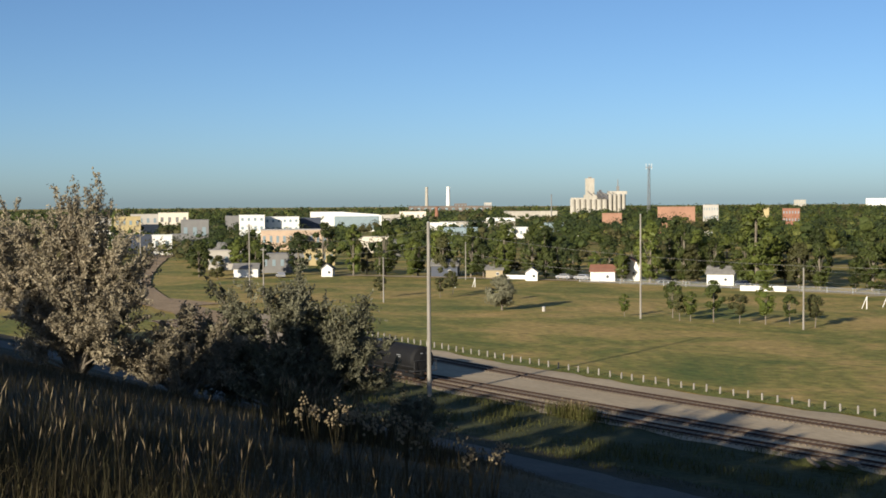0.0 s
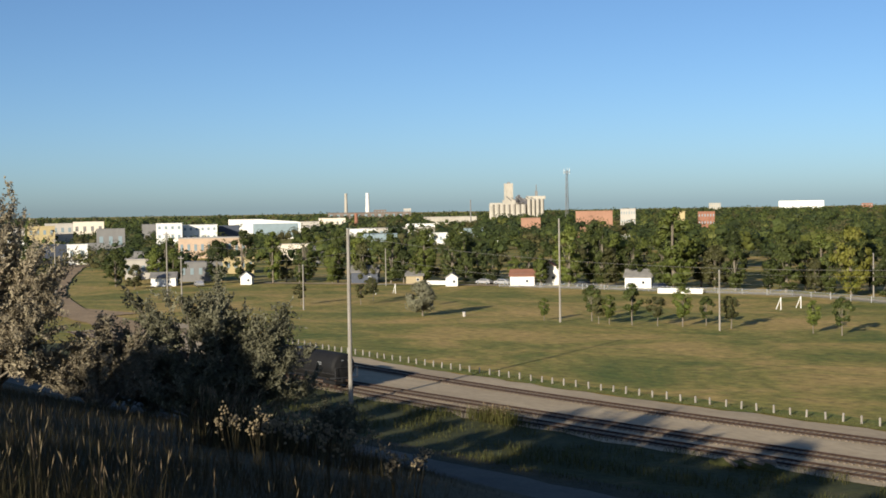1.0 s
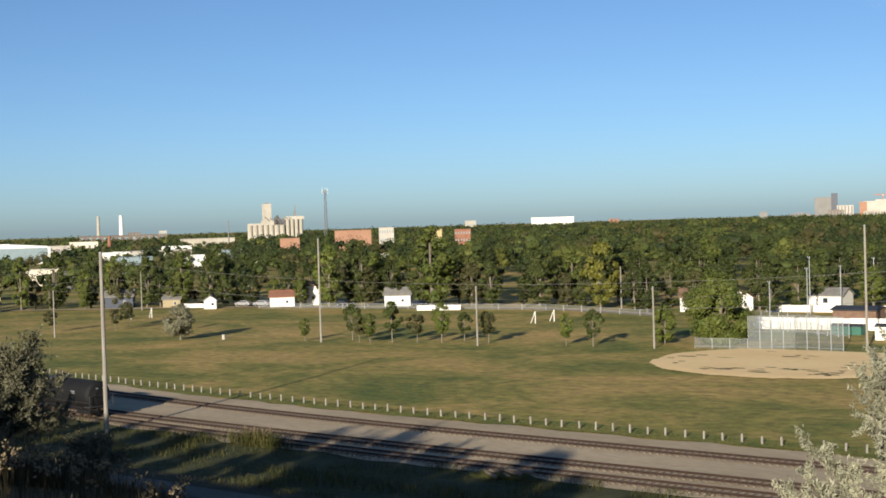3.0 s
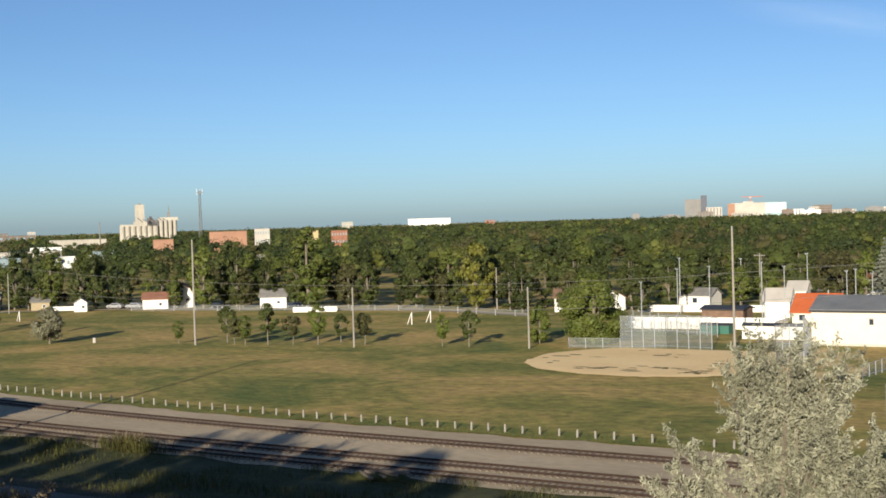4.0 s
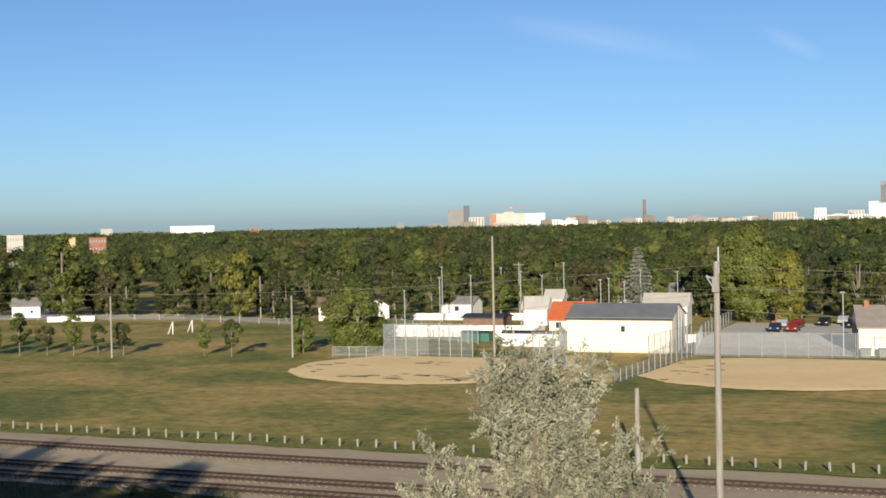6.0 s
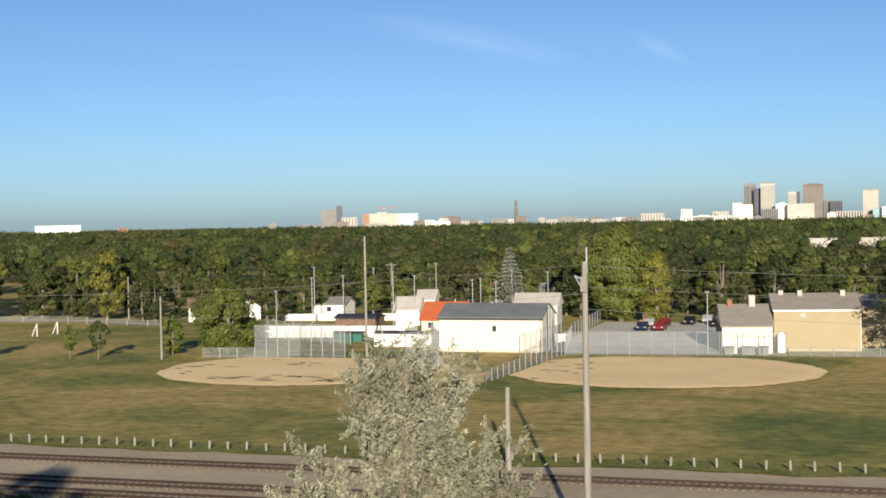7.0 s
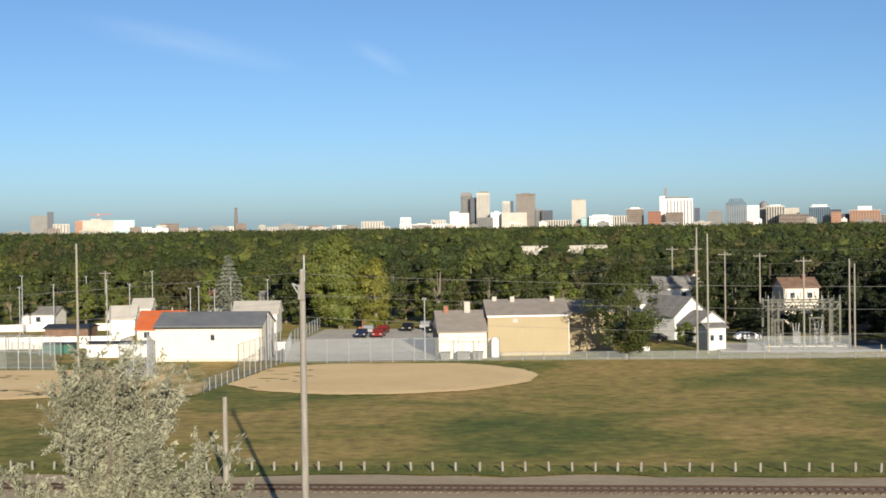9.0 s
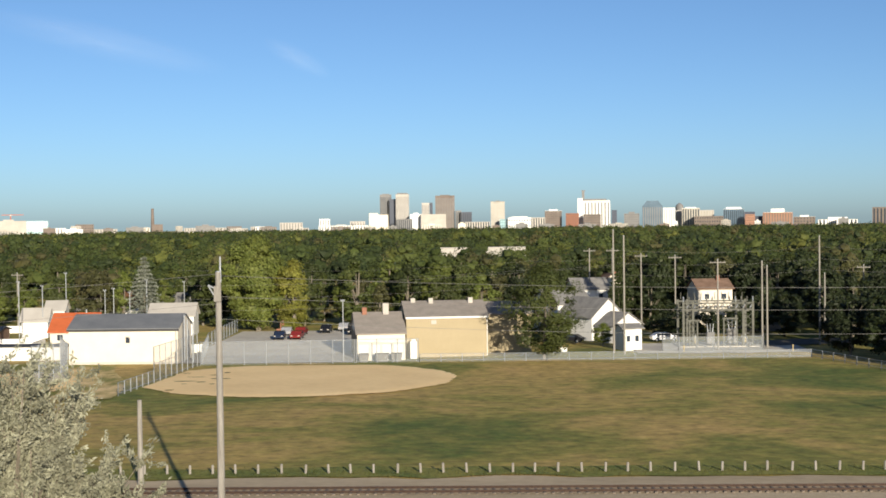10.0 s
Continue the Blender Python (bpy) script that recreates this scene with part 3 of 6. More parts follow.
# belt of street trees behind the field
for x in range(-300, -104, 8):
    for k in range(2):
        xx = x + random.uniform(-3, 3)
        yy = back_edge(xx) + 9 + 11 * k + random.uniform(-3, 4)
        row_tree(random.choice((0, 1, 3, 4, 5, 0, 1, 7)), xx, yy, random.uniform(7.5, 12.5) + 1.8 * k - (3.0 if xx < -285 else 0))
for x in range(-106, 10, 8):
    for k in range(3):
        xx = x + random.uniform(-3, 3)
        row_tree(random.choice((0, 1, 3, 4, 5, 2, 1, 7)), xx, 262 + 12 * k + random.uniform(-4, 4), random.uniform(8, 12) + k)
for x in range(8, 120, 8):
    for k in range(3):
        xx = x + random.uniform(-3, 3)
        row_tree(random.choice((0, 8, 5, 4, 8, 0)), xx, 266 + 12 * k + random.uniform(-4, 4), random.uniform(10, 14))


def forest():
    """The wooded suburb out to the horizon: crowns of leafy lobes, joined ring by ring."""
    verts, faces, mats, off = [], [], [], 0
    # from, to, spacing, crown radius, height, lobes, leaves a lobe, leaf size
    for d0, d1, spacing, rad, hgt, nl, leaves, leaf in ((285, 460, 12.6, 5.8, 10.6, 7, 42, 0.28), (460, 760, 15.2, 6.8, 10.4, 5, 26, 0.44), (760, 1500, 19.5, 8.4, 9.8, 3, 12, 0.95), (1500, 3200, 30.0, 11.5, 9.6, 1, 8, 1.9)):
        area = math.radians(93) * (d1 * d1 - d0 * d0) / 2
        n = int(area / spacing ** 2)
        az = rng.uniform(-73, 20, n)
        d = np.sqrt(rng.uniform(d0 * d0, d1 * d1, n))
        keep = np.array([(a > -47 or (q > 420 and u < 0.6)) and q * math.cos(radians(a)) > back_edge(q * math.sin(radians(a))) + 42 for a, q, u in zip(az, d, rng.random(n))])
        az, d = az[keep], d[keep]
        n = len(d)
        ex, ey = d * np.sin(np.radians(az)), d * np.cos(np.radians(az))
        patch = np.array([noise.noise((a * 0.008, b * 0.008, 1.0)) for a, b in zip(ex, ey)])
        big = rng.uniform(0, 1, n) ** 1.5
        top = hgt * (0.66 + 0.4 * patch + 0.6 * big + rng.uniform(-0.12, 0.12, n)) * np.where((az < -46) & (d < 1500), 0.75, 1.0)
        size = rad * (0.6 + 0.62 * big + rng.uniform(-0.08, 0.08, n))
        heart = np.stack([ex, ey, top - size * 0.8], 1)
        hue = np.array([noise.noise((a * 0.02, b * 0.02, 7.0)) for a, b in zip(ex, ey)]) * 1.5 + rng.normal(size=n) * 0.75
        kind = np.digitize(hue, (-0.35, 0.3, 0.85, 1.25))
        kind[rng.random(n) < 0.07] = 4
        u = rng.normal(size=(n * nl, 3))
        u[:, 2] = np.abs(u[:, 2]) * 0.9 - 0.1
        u /= np.linalg.norm(u, axis=1)[:, None]
        wide = np.repeat(size, nl)[:, None]
        lobe = np.repeat(heart, nl, 0) + u * wide * (rng.uniform(0.4, 0.72, (n * nl, 1)) if nl > 1 else 0)
        lr = wide * (rng.uniform(0.36, 0.56, (n * nl, 1)) if nl > 1 else 0.85) * np.array([[1, 1, 0.82]])
        lk = np.repeat(kind, nl)
        core = lumps(lobe, lr * (0.5 if d1 < 1000 else 0.62), ICO1, 0.3)
        w = rng.normal(size=(n * nl * leaves, 3)) + np.repeat(u, leaves, 0) * 0.7
        w[:, 2] += 0.55
        w /= np.linalg.norm(w, axis=1)[:, None]
        p = np.repeat(lobe, leaves, 0) + w * np.repeat(lr, leaves, 0) * rng.uniform(0.8, 1.12, (len(w), 1))
        skin = cards(p, w * 0.7 + np.repeat(u, leaves, 0) * 0.7, leaf, loose=0.4)
        for (v, f), m in ((core, np.repeat(lk, len(ICO1[1]))), (skin, np.tile(np.repeat(lk, leaves), 2))):
            verts.append(v)
            faces.append(f + off)
            mats.append(m)
            off += len(v)
    ob = raw("woods", np.concatenate(verts).tolist(), np.concatenate(faces).tolist(), CANOPY, mats=np.concatenate(mats).tolist())
    tagged(ob, "dense green treetops of the wooded suburb to the horizon", "woods", kind="stuff")


forest()

# young trees in the field, in a row, and single ones
SAP = [tree_meshes("light", 6.5, 4.3, "round", 60, 22, 60, 0.3, 0.17, 0.018), tree_meshes("mid", 6.5, 3.9, "tall", 61, 22, 60, 0.28, 0.17, 0.018), tree_meshes("olive", 6.0, 4.1, "round", 62, 20, 60, 0.3, 0.17, 0.018)]
for i, (x, y, h) in enumerate(((-159.5, 164.0, 4.0), (-152.5, 168.5, 6.5), (-148.0, 165.2, 5.2), (-146.2, 165.8, 5.0), (-142.5, 167.2, 7.2), (-138.4, 168.7, 5.6), (-134.4, 170.2, 6.6), (-132.6, 174.0, 5.0), (-126.4, 172.2, 6.0), (-112.4, 173.6, 5.0), (-107.5, 173.6, 6.0))):
    tree(SAP[i % 3], x, y, "young field tree with a thin trunk and light crown", "young trees in the field", (h / 6.4,) * 3)
for x, y, h in ((-216, 168, 5.0), (-226, 160, 5.0), (-222, 176, 6.0), (-203, 176, 3.5)):
    tree(SAP[2], x, y, "young field tree with a thin trunk and light crown", "young trees in the field", (h / 6.4,) * 3)
OLIVE_TREE = tree_meshes("greygreen", 6.5, 6.6, "spread", 70, 40, 90, 0.2, 0.16, 0.03)
tree(OLIVE_TREE, -183.9, 157.3, "grey-green spreading tree standing alone in the field", "", (1.0, 1.0, 1.0))
tree(tree_meshes("light", 10.6, 12.5, "round", 71, 60, 170, 0.02, 0.2, 0.03), -91.5, 184.5, "broad round green tree beside the ball field fence", "")
tree(tree_meshes("light", 6, 5, "round", 72, 30, 90, 0.1, 0.18, 0.03), -99.5, 181.5, "low light green bushy tree beside the ball field fence", "")
tree(tree_meshes("mid", 15, 13.0, "round", 73, 100, 120, 0.12, 0.14, 0.016, (0.06, 0.11), 0.4), 9.6, 190.8, "tall airy birch-like tree beside the tan building", "", (1.2, 1.2, 1.0))
BIG = tree_meshes("fresh", 18.6, 16, "round", 74, 80, 190, 0.12, 0.26, 0.03, (0.08, 0.15))
tree(BIG, -41.5, 249.0, "large green shade tree beside the parking lot", "")
# ---- chain-link fences and backstops ----
POST = {}


def chain_fence(pts, h, label, gap=3.0, group="ball field fences", rails=2, mesh=None):
    """Steel posts, rails and wire mesh along the points."""
    x0, y0 = pts[0]
    t = thing("chain_link_fence", pose(x0, y0, 0), label, "fence", group)
    if h not in POST:
        POST[h] = part("post", bm_rod((0, 0, -0.3), (0, 0, h + 0.05), 0.065, 0.06, 6), STEEL, t)
        POST[h].matrix_basis = pose(0, 0, 0)
    for (ax, ay), (bx, by) in zip(pts, pts[1:]):
        ln = math.hypot(bx - ax, by - ay)
        n = max(1, round(ln / gap))
        for i in range(n + 1):
            again("post", POST[h], t, pose(ax - x0 + (bx - ax) * i / n, ay - y0 + (by - ay) * i / n, 0))
        b = bmesh.new()
        q = [b.verts.new(c) for c in ((ax - x0, ay - y0, 0.04), (bx - x0, by - y0, 0.04), (bx - x0, by - y0, h - 0.02), (ax - x0, ay - y0, h - 0.02))]
        b.faces.new(q)
        part("wire_mesh", b, mesh or CHAIN, t, "grey woven wire mesh")
        for k in range(rails):
            z = h - (h - 0.3) * k / max(1, rails - 1) if rails > 1 else h
            part("rail", bm_rod((ax - x0, ay - y0, z), (bx - x0, by - y0, z), 0.03, 0.03, 5), STEEL, t)
    return t


chain_fence([(-92.0, 177.0), (-84.0, 178.0)], 1.5, "low grey chain-link fence beside the sand infield")
chain_fence([(-84.0, 178.2), (-78.0, 181.0), (-70.5, 180.0)], 4.8, "tall grey chain-link backstop behind the sand infield", 1.7, rails=3)
chain_fence([(-101.0, 213.0), (-88.0, 205.0), (-77.0, 199.0)], 3.0, "grey chain-link fence beside the hockey rink", 2.5)
chain_fence([(-55.6, 163.6), (-52.6, 168.5)], 5.2, "tall narrow chain-link panel beside the sand infield", 1.2, rails=3, mesh=DENSE)
chain_fence([(-52.8, 168.9), (-57.5, 181.0)], 5.0, "tall chain-link dugout fence", 2.2, rails=3)
chain_fence([(-42.3, 154.8), (-41.2, 167.5)], 1.6, "low grey chain-link fence along the infield", 2.2)
chain_fence([(-41.2, 167.6), (-39.8, 187.0)], 4.6, "tall grey chain-link fence along the infield", 2.4, rails=3)
chain_fence([(-39.6, 187.6), (-17.6, 189.2)], 3.4, "chain-link fence before the parking lot", 3.2, rails=2)
chain_fence([(-17.4, 189.4), (-8.5, 189.6)], 3.4, "chain-link fence before the small building", 2.6, rails=2)
chain_fence([(-8.3, 189.8), (10, 190.2), (48, 191.5)], 1.2, "low chain-link fence along the far edge of the field", 3.1)
chain_fence([(48, 191.6), (53, 175), (60, 150)], 1.2, "low chain-link fence under dark trees", 3.1)
chain_fence([(-235, 226), (-200, 233), (-160, 239.5), (-126, 228.6)], 1.2, "low chain-link fence behind the field", 6.0, rails=1)
chain_fence([(28, 201.5), (43.5, 202.5), (46, 215)], 2.2, "chain-link fence round the substation", 2.8, rails=2)
chain_fence([(-45, 246), (-44, 215), (-39.8, 190)], 2.4, "chain-link fence along the parking lot", 3.0)


# ---- buildings behind the infields ----
def window(parent, x, z, w, h, y=0.0, name="window", frame=None):
    """A framed pane set into a wall that faces negative y."""
    b = bmesh.new()
    for a in ((x - w / 2 - 0.07, x + w / 2 + 0.07, z - 0.07, z), (x - w / 2 - 0.07, x + w / 2 + 0.07, z + h, z + h + 0.07), (x - w / 2 - 0.07, x - w / 2, z, z + h), (x + w / 2, x + w / 2 + 0.07, z, z + h)):
        box(b, a[0], a[1], y - 0.06, y + 0.02, a[2], a[3])
    fr = part(name, b, frame or WHITE, parent)
    part("pane", bm_box(x - w / 2, x + w / 2, y - 0.03, y + 0.01, z, z + h), GLASS, fr, "dark glass pane")
    return fr


def gable_house(name, m, w, d, h, rise, wall, roof, label, category="house", ridge="x", over=0.35, windows=(), door=None, group="", chimney=None):
    """Walls with gables, a roof of two thick slopes, framed windows. Front at y = 0, centre at x = 0."""
    t = thing(name, m, label, category, group)
    b = bmesh.new()
    if ridge == "x":
        prism(b, [(0, -0.2), (d, -0.2), (d, h), (d / 2, h + rise), (0, h)], "x", -w / 2, w / 2)
    else:
        prism(b, [(-w / 2, -0.2), (w / 2, -0.2), (w / 2, h), (0, h + rise), (-w / 2, h)], "y", 0, d)
    part("wall", b, wall, t)
    half, lo, hi = (d / 2, -w / 2 - over, w / 2 + over) if ridge == "x" else (w / 2, -over, d + over)
    mid = d / 2 if ridge == "x" else 0
    s = rise / half
    for sg in (-1, 1):
        b = bmesh.new()
        e = mid + sg * (half + over)
        prism(b, [(mid, h + rise + 0.02), (mid, h + rise + 0.18), (e, h - s * over + 0.18), (e, h - s * over + 0.02)], ridge, lo, hi)
        part("roof", b, roof, t)
    for x, z, ww, hh in windows:
        window(t, x, z, ww, hh)
    if door:
        part("door", bm_box(door[0] - 0.5, door[0] + 0.5, -0.05, 0.02, 0, 2.05, 0.01), door[1], t)
    if chimney:
        part("chimney", bm_box(chimney[0] - 0.3, chimney[0] + 0.3, chimney[1] - 0.3, chimney[1] + 0.3, h, h + rise + 0.8, 0.03), BRICK, t)
    return t


# long white clubhouse
club = gable_house("clubhouse", pose(-51.3, 190.3, 0), 15.9, 9.0, 5.15, 1.75, CREAM, ROOFBLUE, "long windowless white clubhouse with a blue-grey roof", "building", over=0.25)
part("fascia", bm_box(-8.2, 8.2, -0.32, -0.24, 4.85, 5.12), DARKSTEEL, club, "dark fascia board")
part("vent", bm_box(0.35, 0.95, -0.05, 0.02, 3.1, 3.9, 0.02), GLASS, club, "small dark wall vent")
part("vent_hood", bm_box(0.3, 1.0, -0.12, 0.02, 3.95, 4.05, 0.02), STEEL, club)
part("plinth", bm_box(-7.96, 7.96, -0.06, 0.0, -0.1, 0.35), PAVING, club, "grey concrete plinth")
part("downpipe", bm_rod((7.7, -0.08, 0.1), (7.7, -0.08, 4.9), 0.06, 0.06, 6), STEEL, club)

# annex with an orange roof, brown shack, rink sheds
annex = gable_house("annex", pose(-68.4, 221.0, 0), 7.4, 7.0, 2.5, 2.7, CREAM, ROOFRED, "small white annex with a bright orange-red roof", "building", over=0.4, windows=((-2, 0.9, 1.0, 1.0),))
part("flue", bm_rod((1.5, 3.5, 3.5), (1.5, 3.5, 5.9), 0.12, 0.12, 8), STEEL, annex)
shack = gable_house("rink_shack", pose(-84.8, 221.6, 0), 7.6, 5.0, 2.5, 0.5, ROOFBROWN, DARKSTEEL, "low brown timber shack with a dark flat roof", "shed")
part("base_course", bm_box(-3.82, 3.82, -0.06, 0, -0.1, 1.0), WHITE, shack, "white painted lower wall")
sh2 = gable_house("dugout", pose(-66.9, 197.0, 0), 10.6, 2.6, 2.0, 0.25, WHITE, DARKSTEEL, "low white dugout shed with a dark flat roof", "shed", over=0.1)
sh3 = gable_house("dugout", pose(-79.5, 204.0, 0), 5.0, 2.4, 1.3, 0.2, GREENP, DARKSTEEL, "low green dugout shed with a dark flat roof", "shed", over=0.1)
sh4 = gable_house("storage_shed", pose(-104.8, 258.5, 0), 7.0, 6.0, 2.5, 1.3, WHITE, ROOFGREY, "small white storage shed behind the rink", "shed", windows=((0, 1, 1, 1),))


def boards(x0, y0, x1, y1, h, label):
    """Hockey rink boards: panels between posts, a kick strip and a cap rail."""
    t = thing("rink_boards", pose(x0, y0, 0, 0, 0, math.degrees(math.atan2(y1 - y0, x1 - x0))), label, "rink boards", "rink boards")
    ln = math.hypot(x1 - x0, y1 - y0)
    n = max(2, round(ln / 2.4))
    s = ln / n
    for i in range(n):
        part("panel", bm_box(i * s + 0.02, (i + 1) * s - 0.02, -0.03, 0.03, 0, h), WHITE, t)
        part("stud", bm_box(i * s - 0.04, i * s + 0.04, 0.03, 0.12, 0, h + 0.02), WOOD, t)
    part("cap_rail", bm_box(0, ln, -0.06, 0.1, h, h + 0.06), WHITE, t)
    return t


boards(-101.0, 217.5, -73.0, 221.0, 1.25, "long white painted hockey rink boards")
boards(-98.0, 209.5, -72.5, 213.0, 1.2, "long white painted hockey rink boards beside the infield")
boards(-112.0, 246.0, -74.0, 250.0, 1.3, "white painted hockey rink boards at the far side")
boards(-73.0, 221.0, -72.5, 213.2, 1.25, "short white end of the rink boards")
boards(-47.5, 206.0, -43.2, 207.0, 1.3, "short white painted rink boards beside the clubhouse")


def lamp_pole(x, y, h, label, lamps=2, group="lamp poles round the rink"):
    t = thing("lamp_pole", pose(x, y, 0), label, "lamp pole", group)
    part("shaft", bm_rod((0, 0, -0.3), (0, 0, h), 0.1, 0.07, 10), STEEL, t)
    part("bracket", bm_box(-0.26, 0.26, -0.04, 0.04, h - 0.25, h - 0.18), STEEL, t)
    for i in range(lamps):
        u = -0.22 + 0.44 * i / max(1, lamps - 1)
        b = bmesh.new()
        rod(b, (u, -0.05, h - 0.15), (u, -0.3, h - 0.02), 0.06, 0.11, 8)
        part("floodlight", b, STEEL, t, "grey floodlight head")


for x, y, h in ((-101.0, 241.7, 11.0), (-100.4, 239.0, 9.0), (-100.5, 255.9, 8.7), (-76.8, 219.6, 11.0), (-78.7, 237.2, 9.5), (-77.8, 248.0, 11.4), (-71.0, 250.1, 8.0), (-69.4, 250.3, 8.3), (-66.5, 251, 7.5), (-63.5, 252.1, 9.8), (-102.9, 227.7, 7.1), (-96, 262, 10), (-58.5, 262, 9)):
    lamp_pole(x, y, h, "slim grey lamp pole beside the hockey rink")
lamp_pole(-19.4, 191.0, 9.0, "tall lamp pole with two floodlights beside the small building", 3)
for x, y, h in ((-42.0, 190.6, 6.4), (-41.3, 191.2, 6.0), (-42.7, 191.8, 6.9)):
    utility_pole(x, y, h, "grey pole beside the clubhouse corner", 0.14, group="clubhouse poles", mat=STEEL)

# parking lot, small building, tan hall
strip("parking_lot", -44, -18, lambda x: 189.8, lambda x: 246, 0.14, PAVING, "pale grey concrete parking lot", "parking lot", wobble=0.2, seed=11)
small = gable_house("utility_building", pose(-14.0, 192.6, 0, 0, 0, 9), 7.0, 14.0, 3.9, 2.6, CREAM, ROOFTAN, "small tan building with a pinkish-grey pitched roof", "building", ridge="x", over=0.25)
for u, hh, w in ((-2.0, 7.4, 0.35), (1.2, 8.0, 0.45)):
    part("chimney", bm_box(u - w, u + w, 6.0, 7.0, 5.8, hh, 0.03), BRICK if w < 0.4 else STONE, small)
# dark sheet over the left wall stands in for the shade on it
part("side_cladding", bm_box(-3.56, -3.5, 0.05, 13.9, 0.0, 3.85), DARKSTEEL, small, "side wall coloured dark for its shade")
for u in (-2.6, -0.9, 0.8, 2.5):
    part("roller_door", bm_box(u - 0.65, u + 0.65, -0.04, 0.02, 0, 2.3, 0.01), WHITE, small, "white roller door")
hall = gable_house("metal_hall", pose(-4.5, 197.2, 0, 0, 0, 8), 12.2, 12.5, 5.9, 2.0, TANMETAL, ROOFTAN, "tan ribbed metal hall with a pinkish-grey roof", "building", over=0.2)
part("eave_trim", bm_box(-6.2, 6.2, -0.3, -0.2, 5.75, 6.0), WHITE, hall, "white eave trim")
rib = part("rib", bm_box(-0.05, 0.05, -0.05, 0.0, 0, 5.7), TANMETAL, hall)
rib.matrix_basis = pose(-5.95, 0, 0)
for i in range(1, 35):
    again("rib", rib, hall, pose(-5.95 + 0.35 * i, 0, 0))
part("downpipe", bm_rod((6.0, -0.1, 0.1), (6.0, -0.1, 5.7), 0.06, 0.06, 6), WHITE, hall, "white downpipe")
part("vent", bm_box(-2.4, -1.6, -0.08, 0.02, 4.9, 5.5, 0.02), STONE, hall, "small wall vent")
for u, y in ((-4.6, 5.5), (-1.9, 5.0), (4.2, 5.0)):
    part("roof_vent", bm_box(u - 0.35, u + 0.35, y, y + 0.7, 7.2, 8.5, 0.03), STONE, hall)
wing = gable_house("hall_wing", pose(4.9, 203.0, 0, 0, 0, 8), 6.8, 8.0, 5.9, 1.6, TANMETAL, ROOFTAN, "recessed tan ribbed metal wing beside the hall", "building", over=0.2)
wing_rib = part("rib", bm_box(-0.05, 0.05, -0.05, 0.0, 0, 5.7), TANMETAL, wing)
wing_rib.matrix_basis = pose(-3.2, 0, 0)
for i in range(1, 19):
    again("rib", wing_rib, wing, pose(-3.2 + 0.35 * i, 0, 0))
tank2 = thing("white_tank", pose(-9.4, 194.6, 0), "white upright gas cabinet beside the tan hall", "tank")
part("cabinet", bm_box(-0.5, 0.5, -0.4, 0.4, 0, 2.6, 0.06), WHITE, tank2)
part("cap", bm_box(-0.3, 0.3, -0.25, 0.25, 2.6, 2.9, 0.05), WHITE, tank2)
for x, y, s in ((-16.4, 190.7, 1.0), (-13.8, 190.9, 1.4), (-11.7, 191.3, 1.1)):
    c = thing("waste_bin", pose(x, y, 0.0), "grey metal waste bin beside the small building", "bin", "waste bins")
    b = bmesh.new()
    prism(b, [(-0.55 * s, 0), (0.55 * s, 0), (0.7 * s, 1.15), (-0.7 * s, 1.15)], "y", -0.45, 0.45)
    part("tub", b, ROOFGREY, c)
    part("lid", bm_box(-0.74 * s, 0.74 * s, -0.5, 0.5, 1.16, 1.24, 0.02), DARKSTEEL, c)


def car(m, paint, label, van=False):
    t = thing("car", m, label, "car", "parked cars")
    L, W = 4.5, 1.8
    b = bmesh.new()
    top = 1.9 if van else 1.42
    prof = [(-2.2, 0.35), (2.2, 0.35), (2.25, 0.7), (2.0, 0.95), (1.2, 1.0), (0.6, top), (-1.2 if not van else -2.0, top), (-1.9 if not van else -2.2, 1.0), (-2.25, 0.9)]
    prism(b, [(u, z) for u, z in prof], "x", -W / 2, W / 2)
    bmesh.ops.bevel(b, geom=list(b.edges), offset=0.06, segments=2, affect="EDGES")
    part("body", b, paint, t)
    b = bmesh.new()
    prism(b, [(1.12, 1.03), (0.62, top - 0.1), (0.54, top - 0.06), (1.02, 1.0)], "x", -0.78, 0.78)
    part("windscreen", b, GLASS, t)
    for s in (-1, 1):
        c = bmesh.new()
        prism(c, [(0.95, 1.02), (0.55, top - 0.12), (-1.1, top - 0.12), (-1.6, 1.02)], "x", s * 0.905 - 0.012, s * 0.905 + 0.012)
        part("side_window", c, GLASS, t)
        part("headlight", bm_box(s * 0.62 - 0.18, s * 0.62 + 0.18, 2.18, 2.29, 0.62, 0.78, 0.02), STONE, t)
        for u in (-1.4, 1.4):
            w = part("wheel", bm_rod((s * 0.7, u, 0.33), (s * 0.92, u, 0.33), 0.33, 0.33, 14), TYRE, t)
            part("rim", bm_rod((s * 0.92, u, 0.33), (s * 0.94, u, 0.33), 0.2, 0.18, 10), STEEL, w)
    return t


for x, y, p, lb, van in ((-36.6, 220.5, BLUECAR, "dark blue car parked on the concrete lot", False), (-33.6, 220.8, REDCAR, "red car parked on the concrete lot", False), (-36.6, 229, SILVERCAR, "silver car parked behind a dark one", False), (-34.0, 229, REDCAR, "red car parked behind another red one", False),
                         (-30.0, 233.5, BLACKCAR, "black car parked on the concrete lot", False), (-24.6, 229.0, BLACKCAR, "black van parked near the small building", True), (-27.2, 238, SILVERCAR, "silver car parked under the trees", False)):
    car(pose(x + 2.2, y + 8, 0.14, 0, 0, 180 + random.uniform(-4, 4)), p, lb, van)
c = thing("site_container", pose(-36.5, 246.5, 0.14), "orange-red play structure under the shade tree", "play structure")
